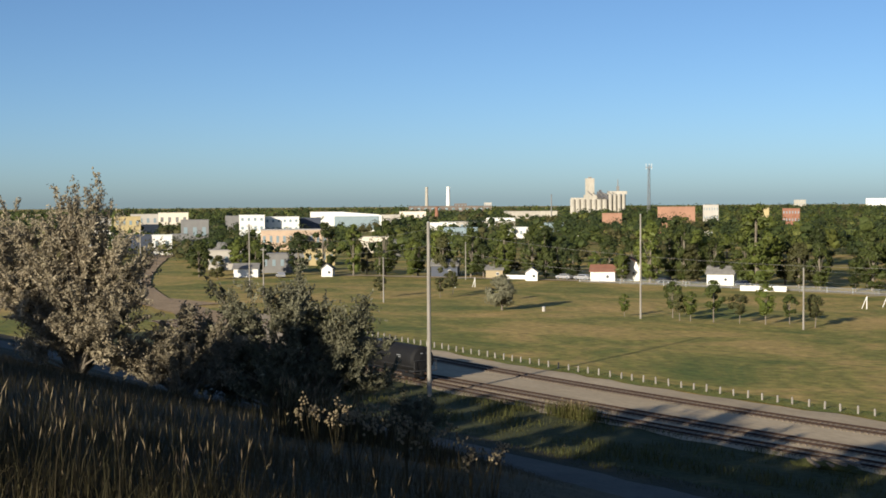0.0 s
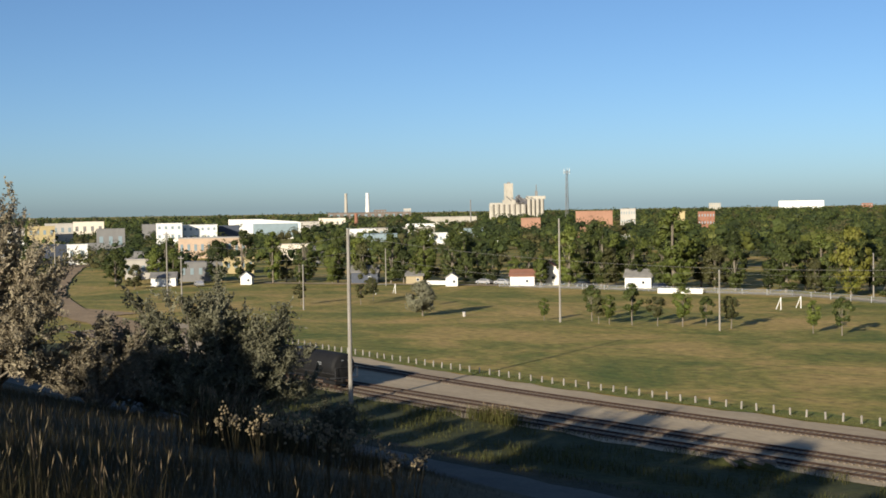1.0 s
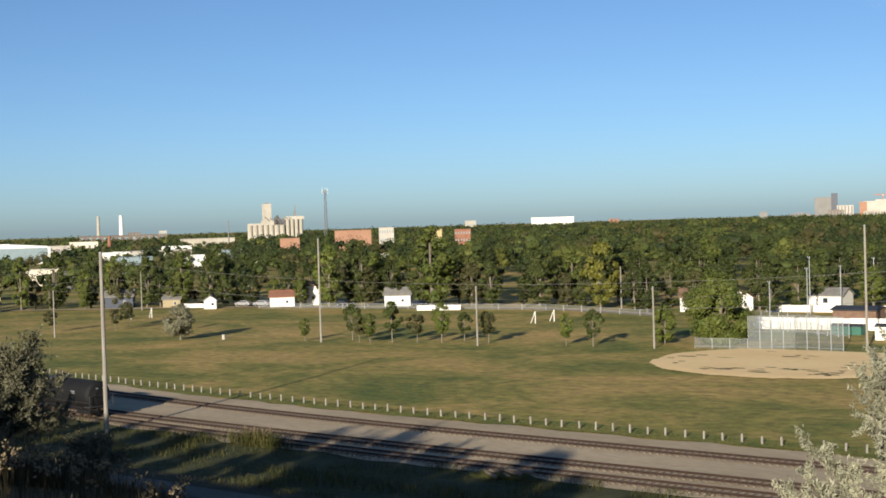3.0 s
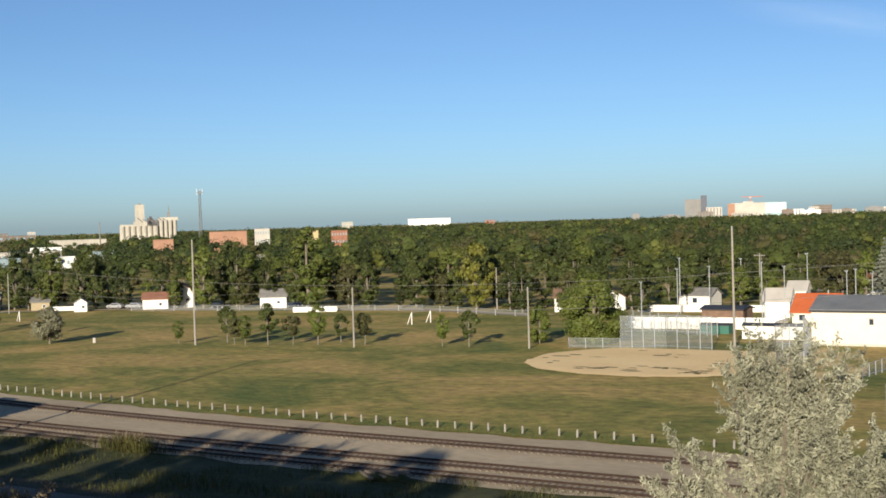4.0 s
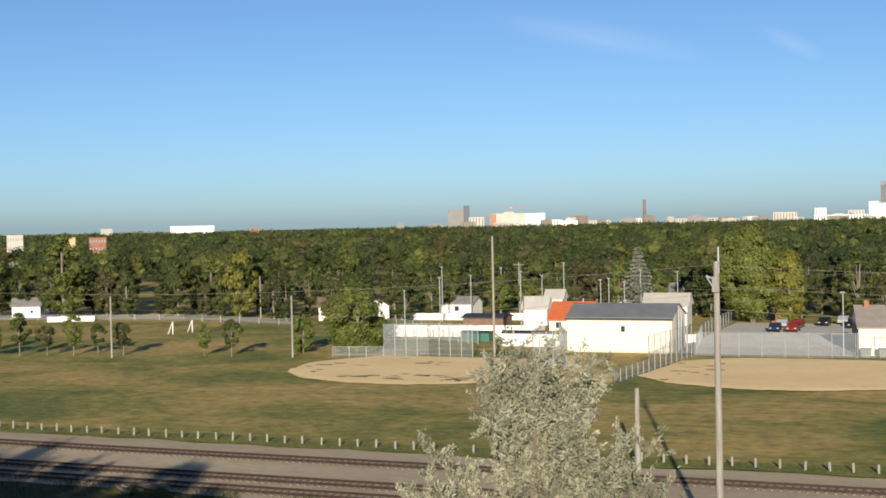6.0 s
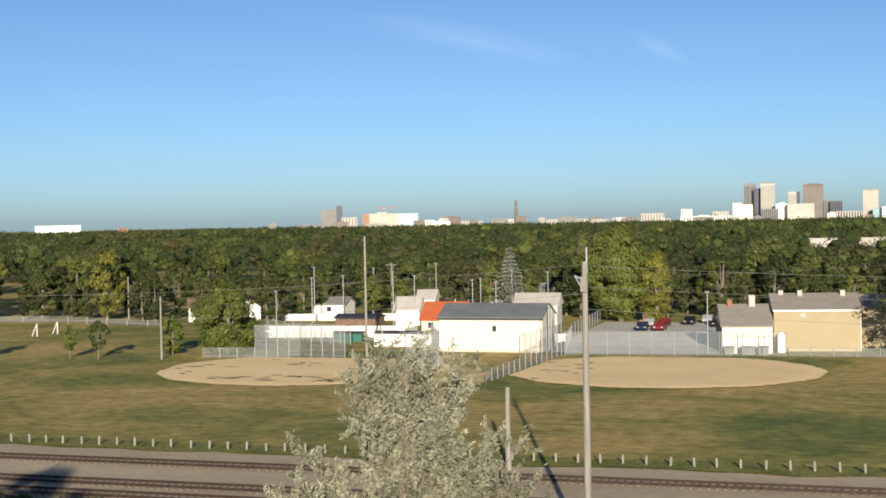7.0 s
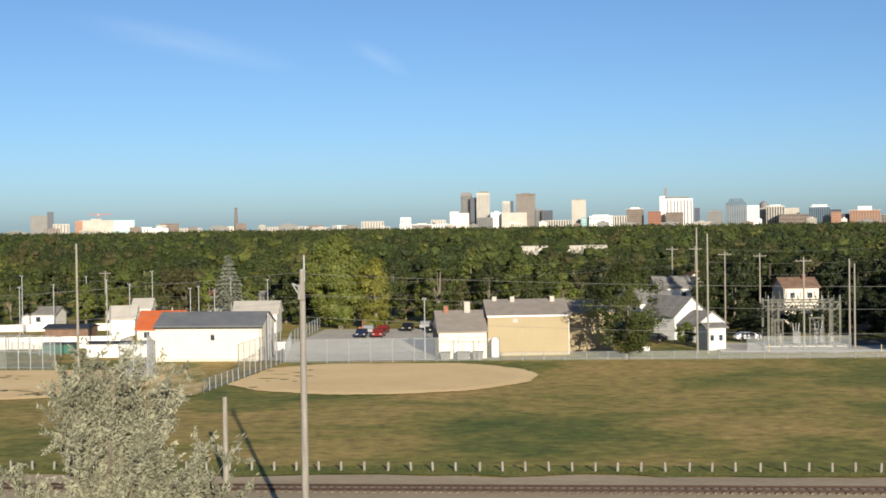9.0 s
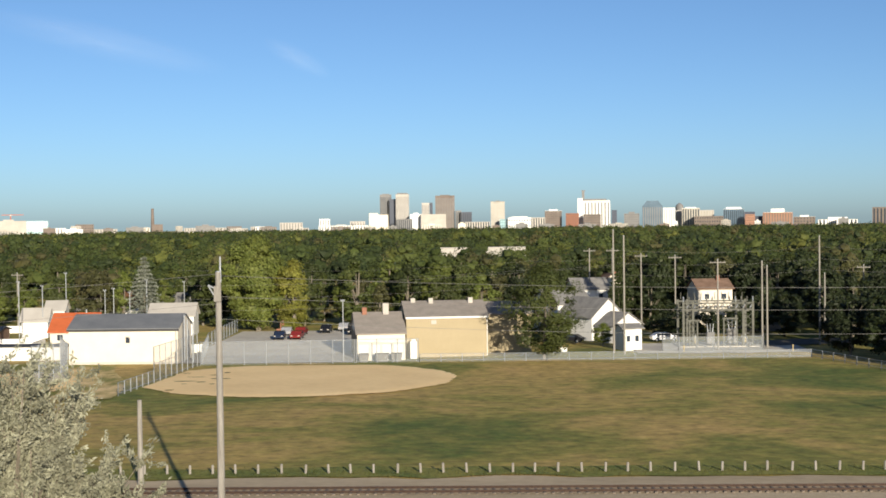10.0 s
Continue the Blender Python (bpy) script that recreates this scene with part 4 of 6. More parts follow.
part("frame", bm_box(-1.2, 1.2, -0.6, 0.6, 0, 0.4, 0.05), BRICK, c)
part("tower", bm_box(-0.5, 0.5, -0.4, 0.4, 0.4, 1.5, 0.05), BRICK, c)
part("roof", bm_rod((0, 0, 1.5), (0, 0, 2.0), 0.7, 0.1, 4), ROOFBROWN, c)
# ---- houses of the back streets ----
HOUSES = [
    # x, y, width, depth, wall height, rise, turn, wall, roof, ridge
    (-80.0, 236.5, 4.6, 5.0, 3.2, 2.0, 8, "W", "L", "x"), (-78.2, 242.6, 3.4, 5.0, 4.7, 1.5, 8, "W", "L", "x"), (-68.9, 261.5, 5.0, 6.0, 2.0, 1.2, 5, "W", "W", "y"), (-55.6, 238.5, 8.0, 7.0, 3.7, 2.0, 5, "W", "L", "x"),
    (-61.2, 273.0, 8.0, 8.0, 3.6, 2.2, 5, "W", "G", "x"), (-80.0, 268.5, 4.6, 6.0, 2.0, 1.0, 8, "W", "G", "x"), (21.8, 222.5, 7.0, 9, 4.0, 2.9, 35, "W", "G", "y"), (24.6, 218.0, 6.0, 4.0, 2.9, 1.9, 35, "W", "G", "y"), (17.0, 240.0, 8.0, 10, 5.0, 2.4, 20, "W", "G", "x"),
    (44.6, 250.0, 6.6, 7, 7.0, 1.6, 8, "C", "B", "x"), (22.5, 262.0, 7.0, 8, 6.5, 2.0, 10, "W", "G", "x"), (28.0, 276.0, 7.0, 8, 6.5, 2.4, 10, "C", "B", "y"), (33.0, 290.0, 7.0, 8, 6.0, 2.4, 10, "W", "B", "x"),
    (-231.5, 230.5, 6.0, 6.0, 2.6, 1.4, 40, "W", "R", "x"), (-229.5, 237.5, 5.5, 6.0, 4.2, 1.6, 40, "W", "R", "y"), (-203.0, 240.5, 6.2, 6.0, 2.7, 1.6, 32, "W", "G", "x"), (-247.0, 221.0, 3.0, 4.0, 2.2, 1.0, 45, "W", "G", "y"),
    (-262.0, 221.5, 4.4, 5.0, 2.2, 1.0, 45, "T", "G", "x"), (-299.0, 194.0, 3.0, 4.0, 2.2, 1.2, 48, "W", "G", "y"), (-126.0, 243.0, 6.0, 6.0, 3.0, 1.5, 25, "W", "B", "x"), (-117.5, 246.0, 5.0, 5.0, 2.8, 1.6, 22, "W", "B", "y"),
    (-276.0, 216.0, 7.0, 6.0, 3.0, 1.5, 45, "N", "G", "x"), (-311.0, 176.0, 6.5, 6.0, 2.4, 1.2, 55, "W", "G", "x"),
]
PAINT = {"W": WHITE, "C": CREAM, "T": TANMETAL, "N": NAVY}
ROOF = {"G": ROOFGREY, "B": ROOFBROWN, "R": BRICK, "W": WHITE, "L": STONE}
WORDS = {"W": "white", "C": "cream", "T": "tan", "N": "dark blue"}
RWORDS = {"G": "a grey", "B": "a brown", "R": "a red-brown", "W": "a white", "L": "a pale grey"}
for x, y, w, d, h, r, turn, wc, rc, ridge in HOUSES:
    wins = [(-w * 0.25, h * 0.35, 0.8, 0.8), (w * 0.25, h * 0.35, 0.8, 0.8)] if h > 3.1 else [(w * 0.2, h * 0.4, 0.6, 0.6)]
    if -90 < x < -50 or wc == "C":
        wins = []
    if h > 5:
        wins += [(-w * 0.25, h * 0.72, 0.9, 1.0), (w * 0.25, h * 0.72, 0.9, 1.0)]
    gable_house("house", pose(x, y, 0, 0, 0, turn), w, d, h, r, PAINT[wc], ROOF[rc], "%s painted house with %s pitched roof among trees" % (WORDS[wc], RWORDS[rc]), "house", ridge, windows=wins, group="houses of the back streets", chimney=(w * 0.2, d * 0.4) if rc == "B" and h > 4.5 else None)
gable_house("pump_house", pose(23.8, 204.0, 0, 0, 0, 15), 3.0, 3.6, 3.4, 0.5, WHITE, ROOFGREY, "small white hut with two windows beside the substation", "hut", windows=((-0.7, 1.4, 0.6, 0.9), (0.7, 1.4, 0.6, 0.9)))
# low white fences and sheds behind the field
for x, y, w in ((-186.2, 230.8, 4.4), (-181.4, 233.2, 4.8), (-253.5, 222.0, 6.0)):
    t = thing("board_fence", pose(x, y, 0, 0, 0, 27), "low white board fence behind the field", "fence", "board fences")
    n = int(w / 0.3)
    first = None
    for i in range(n):
        if first is None:
            first = part("board", bm_box(-0.14, 0.14, -0.02, 0.02, 0, 1.15), WHITE, t)
            first.matrix_basis = pose(-w / 2, 0, 0)
        else:
            again("board", first, t, pose(-w / 2 + 0.3 * i, random.uniform(-0.01, 0.01), random.uniform(-0.03, 0.03)))
    part("rail", bm_box(-w / 2, w / 2, 0.02, 0.08, 0.4, 0.5), WHITE, t)
    part("rail", bm_box(-w / 2, w / 2, 0.02, 0.08, 0.9, 1.0), WHITE, t)
for x, y, p, lb in ((-244, 229.5, SILVERCAR, "silver car parked in the back lane"), (-239, 231, SILVERCAR, "pale car parked in the back lane"), (-216, 236, BLACKCAR, "dark car parked in the back lane"), (-196, 240, BLUECAR, "dark blue car parked in the back lane"), (-303, 182, SILVERCAR, "white car parked beside the dirt road"),
                    (-122, 236, BLACKCAR, "dark car parked in the back lane"), (30.5, 217.8, SILVERCAR, "silver car parked behind the white hut"), (15.0, 216.5, BLACKCAR, "dark car parked beside the white house"), (52, 252, BLACKCAR, "dark car on the side street")):
    car(pose(x, y, 0.05 if x < -290 else 0.15, 0, 0, random.choice((70, 100, 250, 280))), p, lb)


# ---- the town and the skyline ----
def town(name, az, d, w, top, mat, label, depth=None, turn=0.0, bays=0, floors=0, glass=None, cap=None, roof=None, category="building", base=0.0):
    """A flat-roofed building that faces the hill, with a parapet and its windows."""
    p = far(az, d)
    t = thing(name, pose(p.x, p.y, 0, 0, 0, -az + turn), label, category, "distant buildings")
    depth = depth or w * 0.7
    part("wall", bm_box(-w / 2, w / 2, 0, depth, base, top), mat, t)
    e = max(0.15, w * 0.008)
    b = bmesh.new()
    box(b, -w / 2 - e, w / 2 + e, -e, depth + e, top, top + max(0.3, top * 0.012))
    part("parapet", b, roof or mat, t)
    if bays:
        g = glass or GLASS
        if floors:
            fw, fh = w / bays, (top - base) / floors
            first = part("window", bm_box(-fw * 0.2, fw * 0.2, -e * 0.5, 0.05, fh * 0.38, fh * 0.72), g, t)
            first.matrix_basis = pose(-w / 2 + fw * 0.5, 0, base)
            for i in range(bays):
                for j in range(floors):
                    if i or j:
                        again("window", first, t, pose(-w / 2 + fw * (i + 0.5), 0, base + fh * j))
        else:
            fw = w / bays
            first = part("window_strip", bm_box(-fw * 0.22, fw * 0.22, -e * 0.6, 0.05, base + (top - base) * 0.06, base + (top - base) * 0.94), g, t)
            first.matrix_basis = pose(-w / 2 + fw * 0.5, 0, 0)
            for i in range(1, bays):
                again("window_strip", first, t, pose(-w / 2 + fw * (i + 0.5), 0, 0))
    if cap:
        cw, ch = cap
        part("plant_room", bm_box(-w * cw / 2, w * cw / 2, depth * 0.2, depth * 0.8, top, top + ch), roof or mat, t)
    return t


D = 3600
town("office_tower", -4.09, D + 30, 31.7, 97.7, GREYSTONE, "tall grey office tower on the skyline", bays=9, cap=(0.6, 3))
town("office_tower", -3.79, D, 17.0, 84.6, NAVY, "slim dark office tower on the skyline", depth=20)
town("office_tower", -3.37, D - 20, 36.0, 97.5, STONE, "tall pale stone office tower on the skyline", bays=10, glass=GREYSTONE, cap=(0.8, 4), roof=GREYSTONE)
town("office_block", -4.62, D - 60, 23.5, 46.9, CREAM, "cream office block on the skyline")
town("office_block", -4.21, D - 60, 27.6, 42.5, CREAM, "cream office block on the skyline")
town("office_block", -3.30, D - 80, 43.5, 30.7, GREYSTONE, "low grey office block on the skyline", bays=8)
town("office_block", -2.79, D - 60, 30.7, 43.0, WHITE, "white office block on the skyline", cap=(0.4, 4))
town("office_block", -2.03, D - 90, 66.7, 42.1, STONE, "broad white office block on the skyline")
town("office_tower", -2.37, D, 20.5, 73.4, STONE, "slim pale tower on the skyline", bays=5, glass=GREYSTONE)
town("office_tower", -2.13, D + 30, 8.5, 74.1, NAVY, "slim dark tower on the skyline", depth=20)
town("office_tower", -1.53, D + 10, 52.7, 92.5, BROWNBRICK, "broad brownish grey tower on the skyline", bays=12, glass=GREYSTONE, cap=(0.5, 3))
town("office_block", -0.96, D, 16.4, 51.8, GREYSTONE, "grey block on the skyline", bays=4)
town("office_block", -0.61, D - 20, 29.7, 47.5, NAVY, "dark glass block on the skyline", bays=6)
town("office_block", -0.14, D - 100, 66.5, 20.8, STONE, "low pale block on the skyline", bays=10)
town("office_tower", 0.75, D - 20, 38.0, 75.0, CONCRETE, "tan tower with a dark top band on the skyline", bays=10, glass=STONE, cap=(0.3, 3), roof=GREYSTONE)
town("office_block", 1.06, D - 60, 28.1, 27.3, TEALGLASS, "low glass block on the skyline", bays=6, floors=4)
town("civic_hall", 1.69, D - 80, 61.2, 30.5, WHITE, "white civic hall with a row of windows on the skyline", bays=9, floors=2, cap=(0.7, 3))
town("civic_hall", 2.47, D - 20, 40.0, 30.4, STONE, "pale hall on the skyline", bays=6)
town("office_block", 3.14, D, 46, 48.0, BROWNBRICK, "brown block on the skyline", bays=9, floors=8, cap=(0.5, 4), roof=WHITE)
town("office_block", 3.96, D - 40, 35.0, 40.4, BRICK, "red-brick block on the skyline", bays=7, floors=7)
town("office_block", 4.80, D - 60, 45.5, 37.0, BROWNBRICK, "brown-brick block on the skyline", bays=9, floors=6)
for az, w, z in ((-5.92, 130, 15.0), (-6.73, 28, 33.0), (-5.31, 40, 26), (-5.23, 30, 22), (-8.16, 60, 24.5), (-9.39, 37, 15), (-6.02, 25, 17), (-9.48, 50, 15), (-10.59, 38, 16.5), (-11.25, 40, 13.5), (-12.23, 56, 13.5), (-14.43, 40, 16), (-15.93, 60, 13), (-17.12, 25, 22), (-17.89, 45, 17), (-21.2, 40, 28)):
    town("office_block", az, 3500 + 40 * math.sin(az * 9), w, z, random.choice((STONE, WHITE, STONE, CREAM, BROWNBRICK)), "low pale block on the skyline", bays=max(4, int(w / 7)), glass=GREYSTONE)
rk = random.Random(31)
for k in range(30):
    az = -24 + 41 * k / 30 + rk.uniform(-0.5, 0.5)
    w = rk.uniform(14, 52)
    town("office_block", az, 3300 + rk.uniform(0, 120), w, rk.uniform(10, 19), rk.choice((STONE, GREYSTONE, WHITE, BROWNBRICK, CONCRETE, CREAM)), "low block among the roofs on the skyline", bays=rk.choice((0, 5, 8)), glass=GREYSTONE, cap=(rk.uniform(0.2, 0.5), rk.uniform(1, 4)))
town("office_tower", 4.94, D, 79.5, 74.5, WHITE, "broad white slab tower with ribs on the skyline", bays=9, glass=GREYSTONE, cap=(0.75, 5), roof=GREYSTONE)
town("stair_tower", 4.30, D - 20, 14.0, 80, WHITE, "slim white stair tower on the skyline")
town("rooftop_mast", 4.43, D + 20, 7.0, 101, GREYSTONE, "grey rooftop tower on the skyline", cap=(1.7, 2))
town("office_block", 5.75, D + 20, 14.3, 47.8, NAVY, "dark block on the skyline")
town("office_block", 6.49, D, 40.5, 38.0, GREYSTONE, "grey block on the skyline", bays=7, floors=6, cap=(0.4, 5))
g1 = town("glass_tower", 7.37, D, 54.0, 58.0, BLUEGLASS, "blue glass tower with sloping shoulders on the skyline", bays=9, glass=GREYSTONE, cap=None)
b = bmesh.new()
prism(b, [(-26, 58.5), (26, 58.5), (15, 72), (-15, 72)], "y", 2, 34)
part("crown", b, BLUEGLASS, g1, "sloping glass crown")
town("office_block", 8.07, D, 31.3, 52.0, WHITE, "white block on the skyline", bays=5, glass=STONE)
town("legislature", 9.14, D + 60, 103, 45, STONE, "broad pale stone block on the skyline", bays=14, glass=CONCRETE)
town("office_block", 8.98, D, 46.7, 50.5, CONCRETE, "beige block on the skyline", bays=7, cap=(0.6, 3), roof=WHITE)
p = far(8.51, D + 80)
t = thing("dome", pose(p.x, p.y, 0), "grey dome on the skyline", "dome", "distant buildings")
b = bmesh.new()
rod(b, (0, 0, 40), (0, 0, 56), 11, 11, 16)
rod(b, (0, 0, 56), (0, 0, 62), 11.5, 7.5, 16)
rod(b, (0, 0, 62), (0, 0, 66), 7.5, 1.5, 16)
part("drum", b, GREYSTONE, t)
town("office_block", 9.73, D - 60, 74.8, 28.5, BROWNBRICK, "low brownish block on the skyline", bays=12, floors=3)
town("office_block", 10.76, D, 53.8, 46.5, BLUEGLASS, "dark glass block with a white top on the skyline", bays=10, cap=(0.72, 5.5), roof=WHITE)
town("office_block", 11.41, D + 20, 28.0, 38.9, NAVY, "dark block on the skyline")
town("office_block", 11.43, D - 40, 25.5, 32.0, BRICKPINK, "orange-brick block on the skyline", bays=5, floors=5)
town("apartment_block", 12.56, D - 20, 75.7, 36.2, BRICKPINK, "orange-brick apartment block with a white top on the skyline", bays=11, glass=BROWNBRICK, cap=(0.45, 10), roof=WHITE)
town("office_block", 11.79, D, 22, 27.1, NAVY, "low dark block on the skyline")
town("office_block", 13.64, D, 55, 24.0, BROWNBRICK, "brown block with white parts on the skyline", bays=7, floors=3, cap=(0.4, 4), roof=WHITE)
town("office_block", 14.98, D, 98.6, 16.0, WHITE, "long low white block on the skyline", bays=10, cap=(0.5, 6))
town("office_tower", 16.9, D, 70, 46.2, BROWNBRICK, "dark brown tower on the skyline", bays=8)
# hospital group
town("hotel_tower", -22.07, 3500, 42.1, 49.6, GREYSTONE, "grey-brown tower standing apart on the skyline", bays=9, glass=GREYSTONE, floors=10)
town("hotel_tower", -21.62, 3490, 15.7, 58.7, NAVY, "dark end of the lone tower on the skyline", depth=30)
town("hospital", -20.49, 3480, 17, 35.0, BRICKPINK, "orange end of the hospital on the skyline")
town("hospital", -19.79, 3490, 85, 36.5, STONE, "long cream hospital block on the skyline", bays=16, floors=6, glass=STONE, cap=(0.3, 4))
town("hospital", -18.66, 3500, 52.9, 36.0, TEALGLASS, "pale glass hospital wing on the skyline", bays=9, floors=5, glass=WHITE)
town("office_block", -16.77, 3510, 45.7, 26.0, BROWNBRICK, "stepped beige block on the skyline", bays=8, floors=4)
for az in (-19.7,):
    p = far(az, 3560)
    t = thing("tower_crane", pose(p.x, p.y, 0, 0, 0, 18), "orange tower crane on the skyline", "crane", "distant buildings")
    part("mast", bm_box(-1, 1, -1, 1, 0, 54), ROOFRED, t)
    part("jib", bm_box(-22, 32, -0.8, 0.8, 52, 53.6), ROOFRED, t)
    part("cab", bm_box(-2.4, 2.4, -2, 2, 50, 53), STONE, t)


def chimney_stack(az, d, r, h, mat, label):
    p = far(az, d)
    t = thing("chimney_stack", pose(p.x, p.y, 0), label, "chimney", "distant buildings")
    part("shaft", bm_rod((0, 0, 0), (0, 0, h), r * 1.25, r * 0.85, 14), mat, t)
    part("rim", bm_rod((0, 0, h), (0, 0, h + r * 0.6), r * 0.95, r * 0.95, 14), mat, t)


chimney_stack(-13.99, 3500, 4.0, 63, BROWNBRICK, "tall dark brick chimney on the skyline")
town("boiler_house", -13.8, 3490, 28, 24, BROWNBRICK, "brown boiler house below the chimney")
chimney_stack(-52.69, 2500, 2.9, 45.5, CONCRETE, "tall tan chimney in the distance")
chimney_stack(-51.76, 2500, 3.6, 45.4, WHITE, "tall white chimney in the distance")
chimney_stack(-52.26, 1500, 2.0, 12.5, BRICK, "short red chimney in the distance")
chimney_stack(-47.31, 1500, 0.6, 27, GREYSTONE, "thin dark chimney in the distance")


# grain elevator
def elevator():
    p = far(-45.4, 1900)
    t = thing("grain_elevator", pose(p.x, p.y, 0, 0, 0, 45.4), "large concrete grain elevator with round silos and a tall tower", "grain elevator", "distant buildings")
    first = part("silo", bm_rod((0, 0, 0), (0, 0, 21.5), 3.65, 3.65, 18), CONCRETE, t, smooth=False)
    first.matrix_basis = pose(-33, 0, 0)
    for i in range(1, 7):
        again("silo", first, t, pose(-33 + 7.6 * i, 0, 0))
    for i in range(7):
        again("silo", first, t, pose(-31 + 7.6 * i, 9.5, 0))
    part("gallery", bm_box(-36, 14, 2, 12, 21.3, 24.0), CONCRETE, t)
    part("head_house", bm_box(-17.5, 1.5, 0, 12, 21, 28.0), CONCRETE, t)
    part("head_tower", bm_box(-15.2, -2.2, 1, 12, 27, 51.5), CONCRETE, t, "tall plain tower")
    part("tower_top", bm_box(-11, -6, 4, 9, 51.4, 53.5), GREYSTONE, t)
    # leg houses in dark grey, with the shadow on this part in their colour
    for x0, x1, z in ((1, 10, 32), (10, 20, 30), (4, 8, 35)):
        part("leg_house", bm_box(x0, x1, 2, 10, 21, z), MASTSTEEL, t)
    # dark wall added behind the tall silos as the shade in their gaps
    part("back_wall", bm_box(14, 42, 4, 9, 0, 27), MASTSTEEL, t, "wall coloured dark for the shade between the silos")
    tall = part("tall_silo", bm_rod((0, 0, 0), (0, 0, 29), 2.7, 2.7, 18), CONCRETE, t)
    tall.matrix_basis = pose(20.5, -1, 0)
    for i in range(1, 4):
        again("tall_silo", tall, t, pose(20.5 + 6.2 * i, -1 + (i % 2) * 3, 0))
    part("top_gallery", bm_box(16, 44, 1, 8, 28.5, 33.0), CONCRETE, t)
    part("frame_tower", bm_box(29, 33, 2, 6, 33, 40), GREYSTONE, t)
    part("mast", bm_rod((31, 4, 40), (31, 4, 49.5), 0.9, 0.5, 6), GREYSTONE, t)
    for i in range(6):
        a, bq = (-12 + 7 * i, 0, 33 - 2 * (i % 2)), (-5 + 7 * i, 0, 27)
        part("conveyor", bm_rod(a, bq, 0.7, 0.7, 6), GREYSTONE, t)


elevator()

# radio mast: a lattice tower far behind the field
p = far(-43.15, 1000)
t = thing("radio_mast", pose(p.x, p.y, 0, 0, 0, 20), "slim grey lattice radio mast with aerials", "mast")
for sx, sy in ((-1, -1), (1, -1), (1, 1), (-1, 1)):
    part("leg", bm_rod((sx * 1.1, sy * 1.1, 0), (sx * 0.55, sy * 0.55, 46), 0.17, 0.13, 5), GREYSTONE, t)
for k in range(15):
    z0, z1, s = 3.0 * k, 3.0 * (k + 1), 1
    w0, w1 = 1.1 - 0.012 * z0, 1.1 - 0.012 * z1
    for q in (0, 1):
        a = (-w0, -w0, z0) if k % 2 else (w0, -w0, z0)
        c = (w1, -w1, z1) if k % 2 else (-w1, -w1, z1)
        if q:
            a, c = (a[0], -a[1], a[2]), (c[0], -c[1], c[2])
        part("brace", bm_rod(a, c, 0.1, 0.1, 4), GREYSTONE, t)
for u in (-2.2, 2.2, 0.4):
    part("aerial", bm_rod((u, 0, 43), (u, 0, 47.2), 0.18, 0.14, 5), WHITE, t)
part("platform", bm_box(-2.4, 2.4, -0.9, 0.9, 44.2, 44.7), GREYSTONE, t)

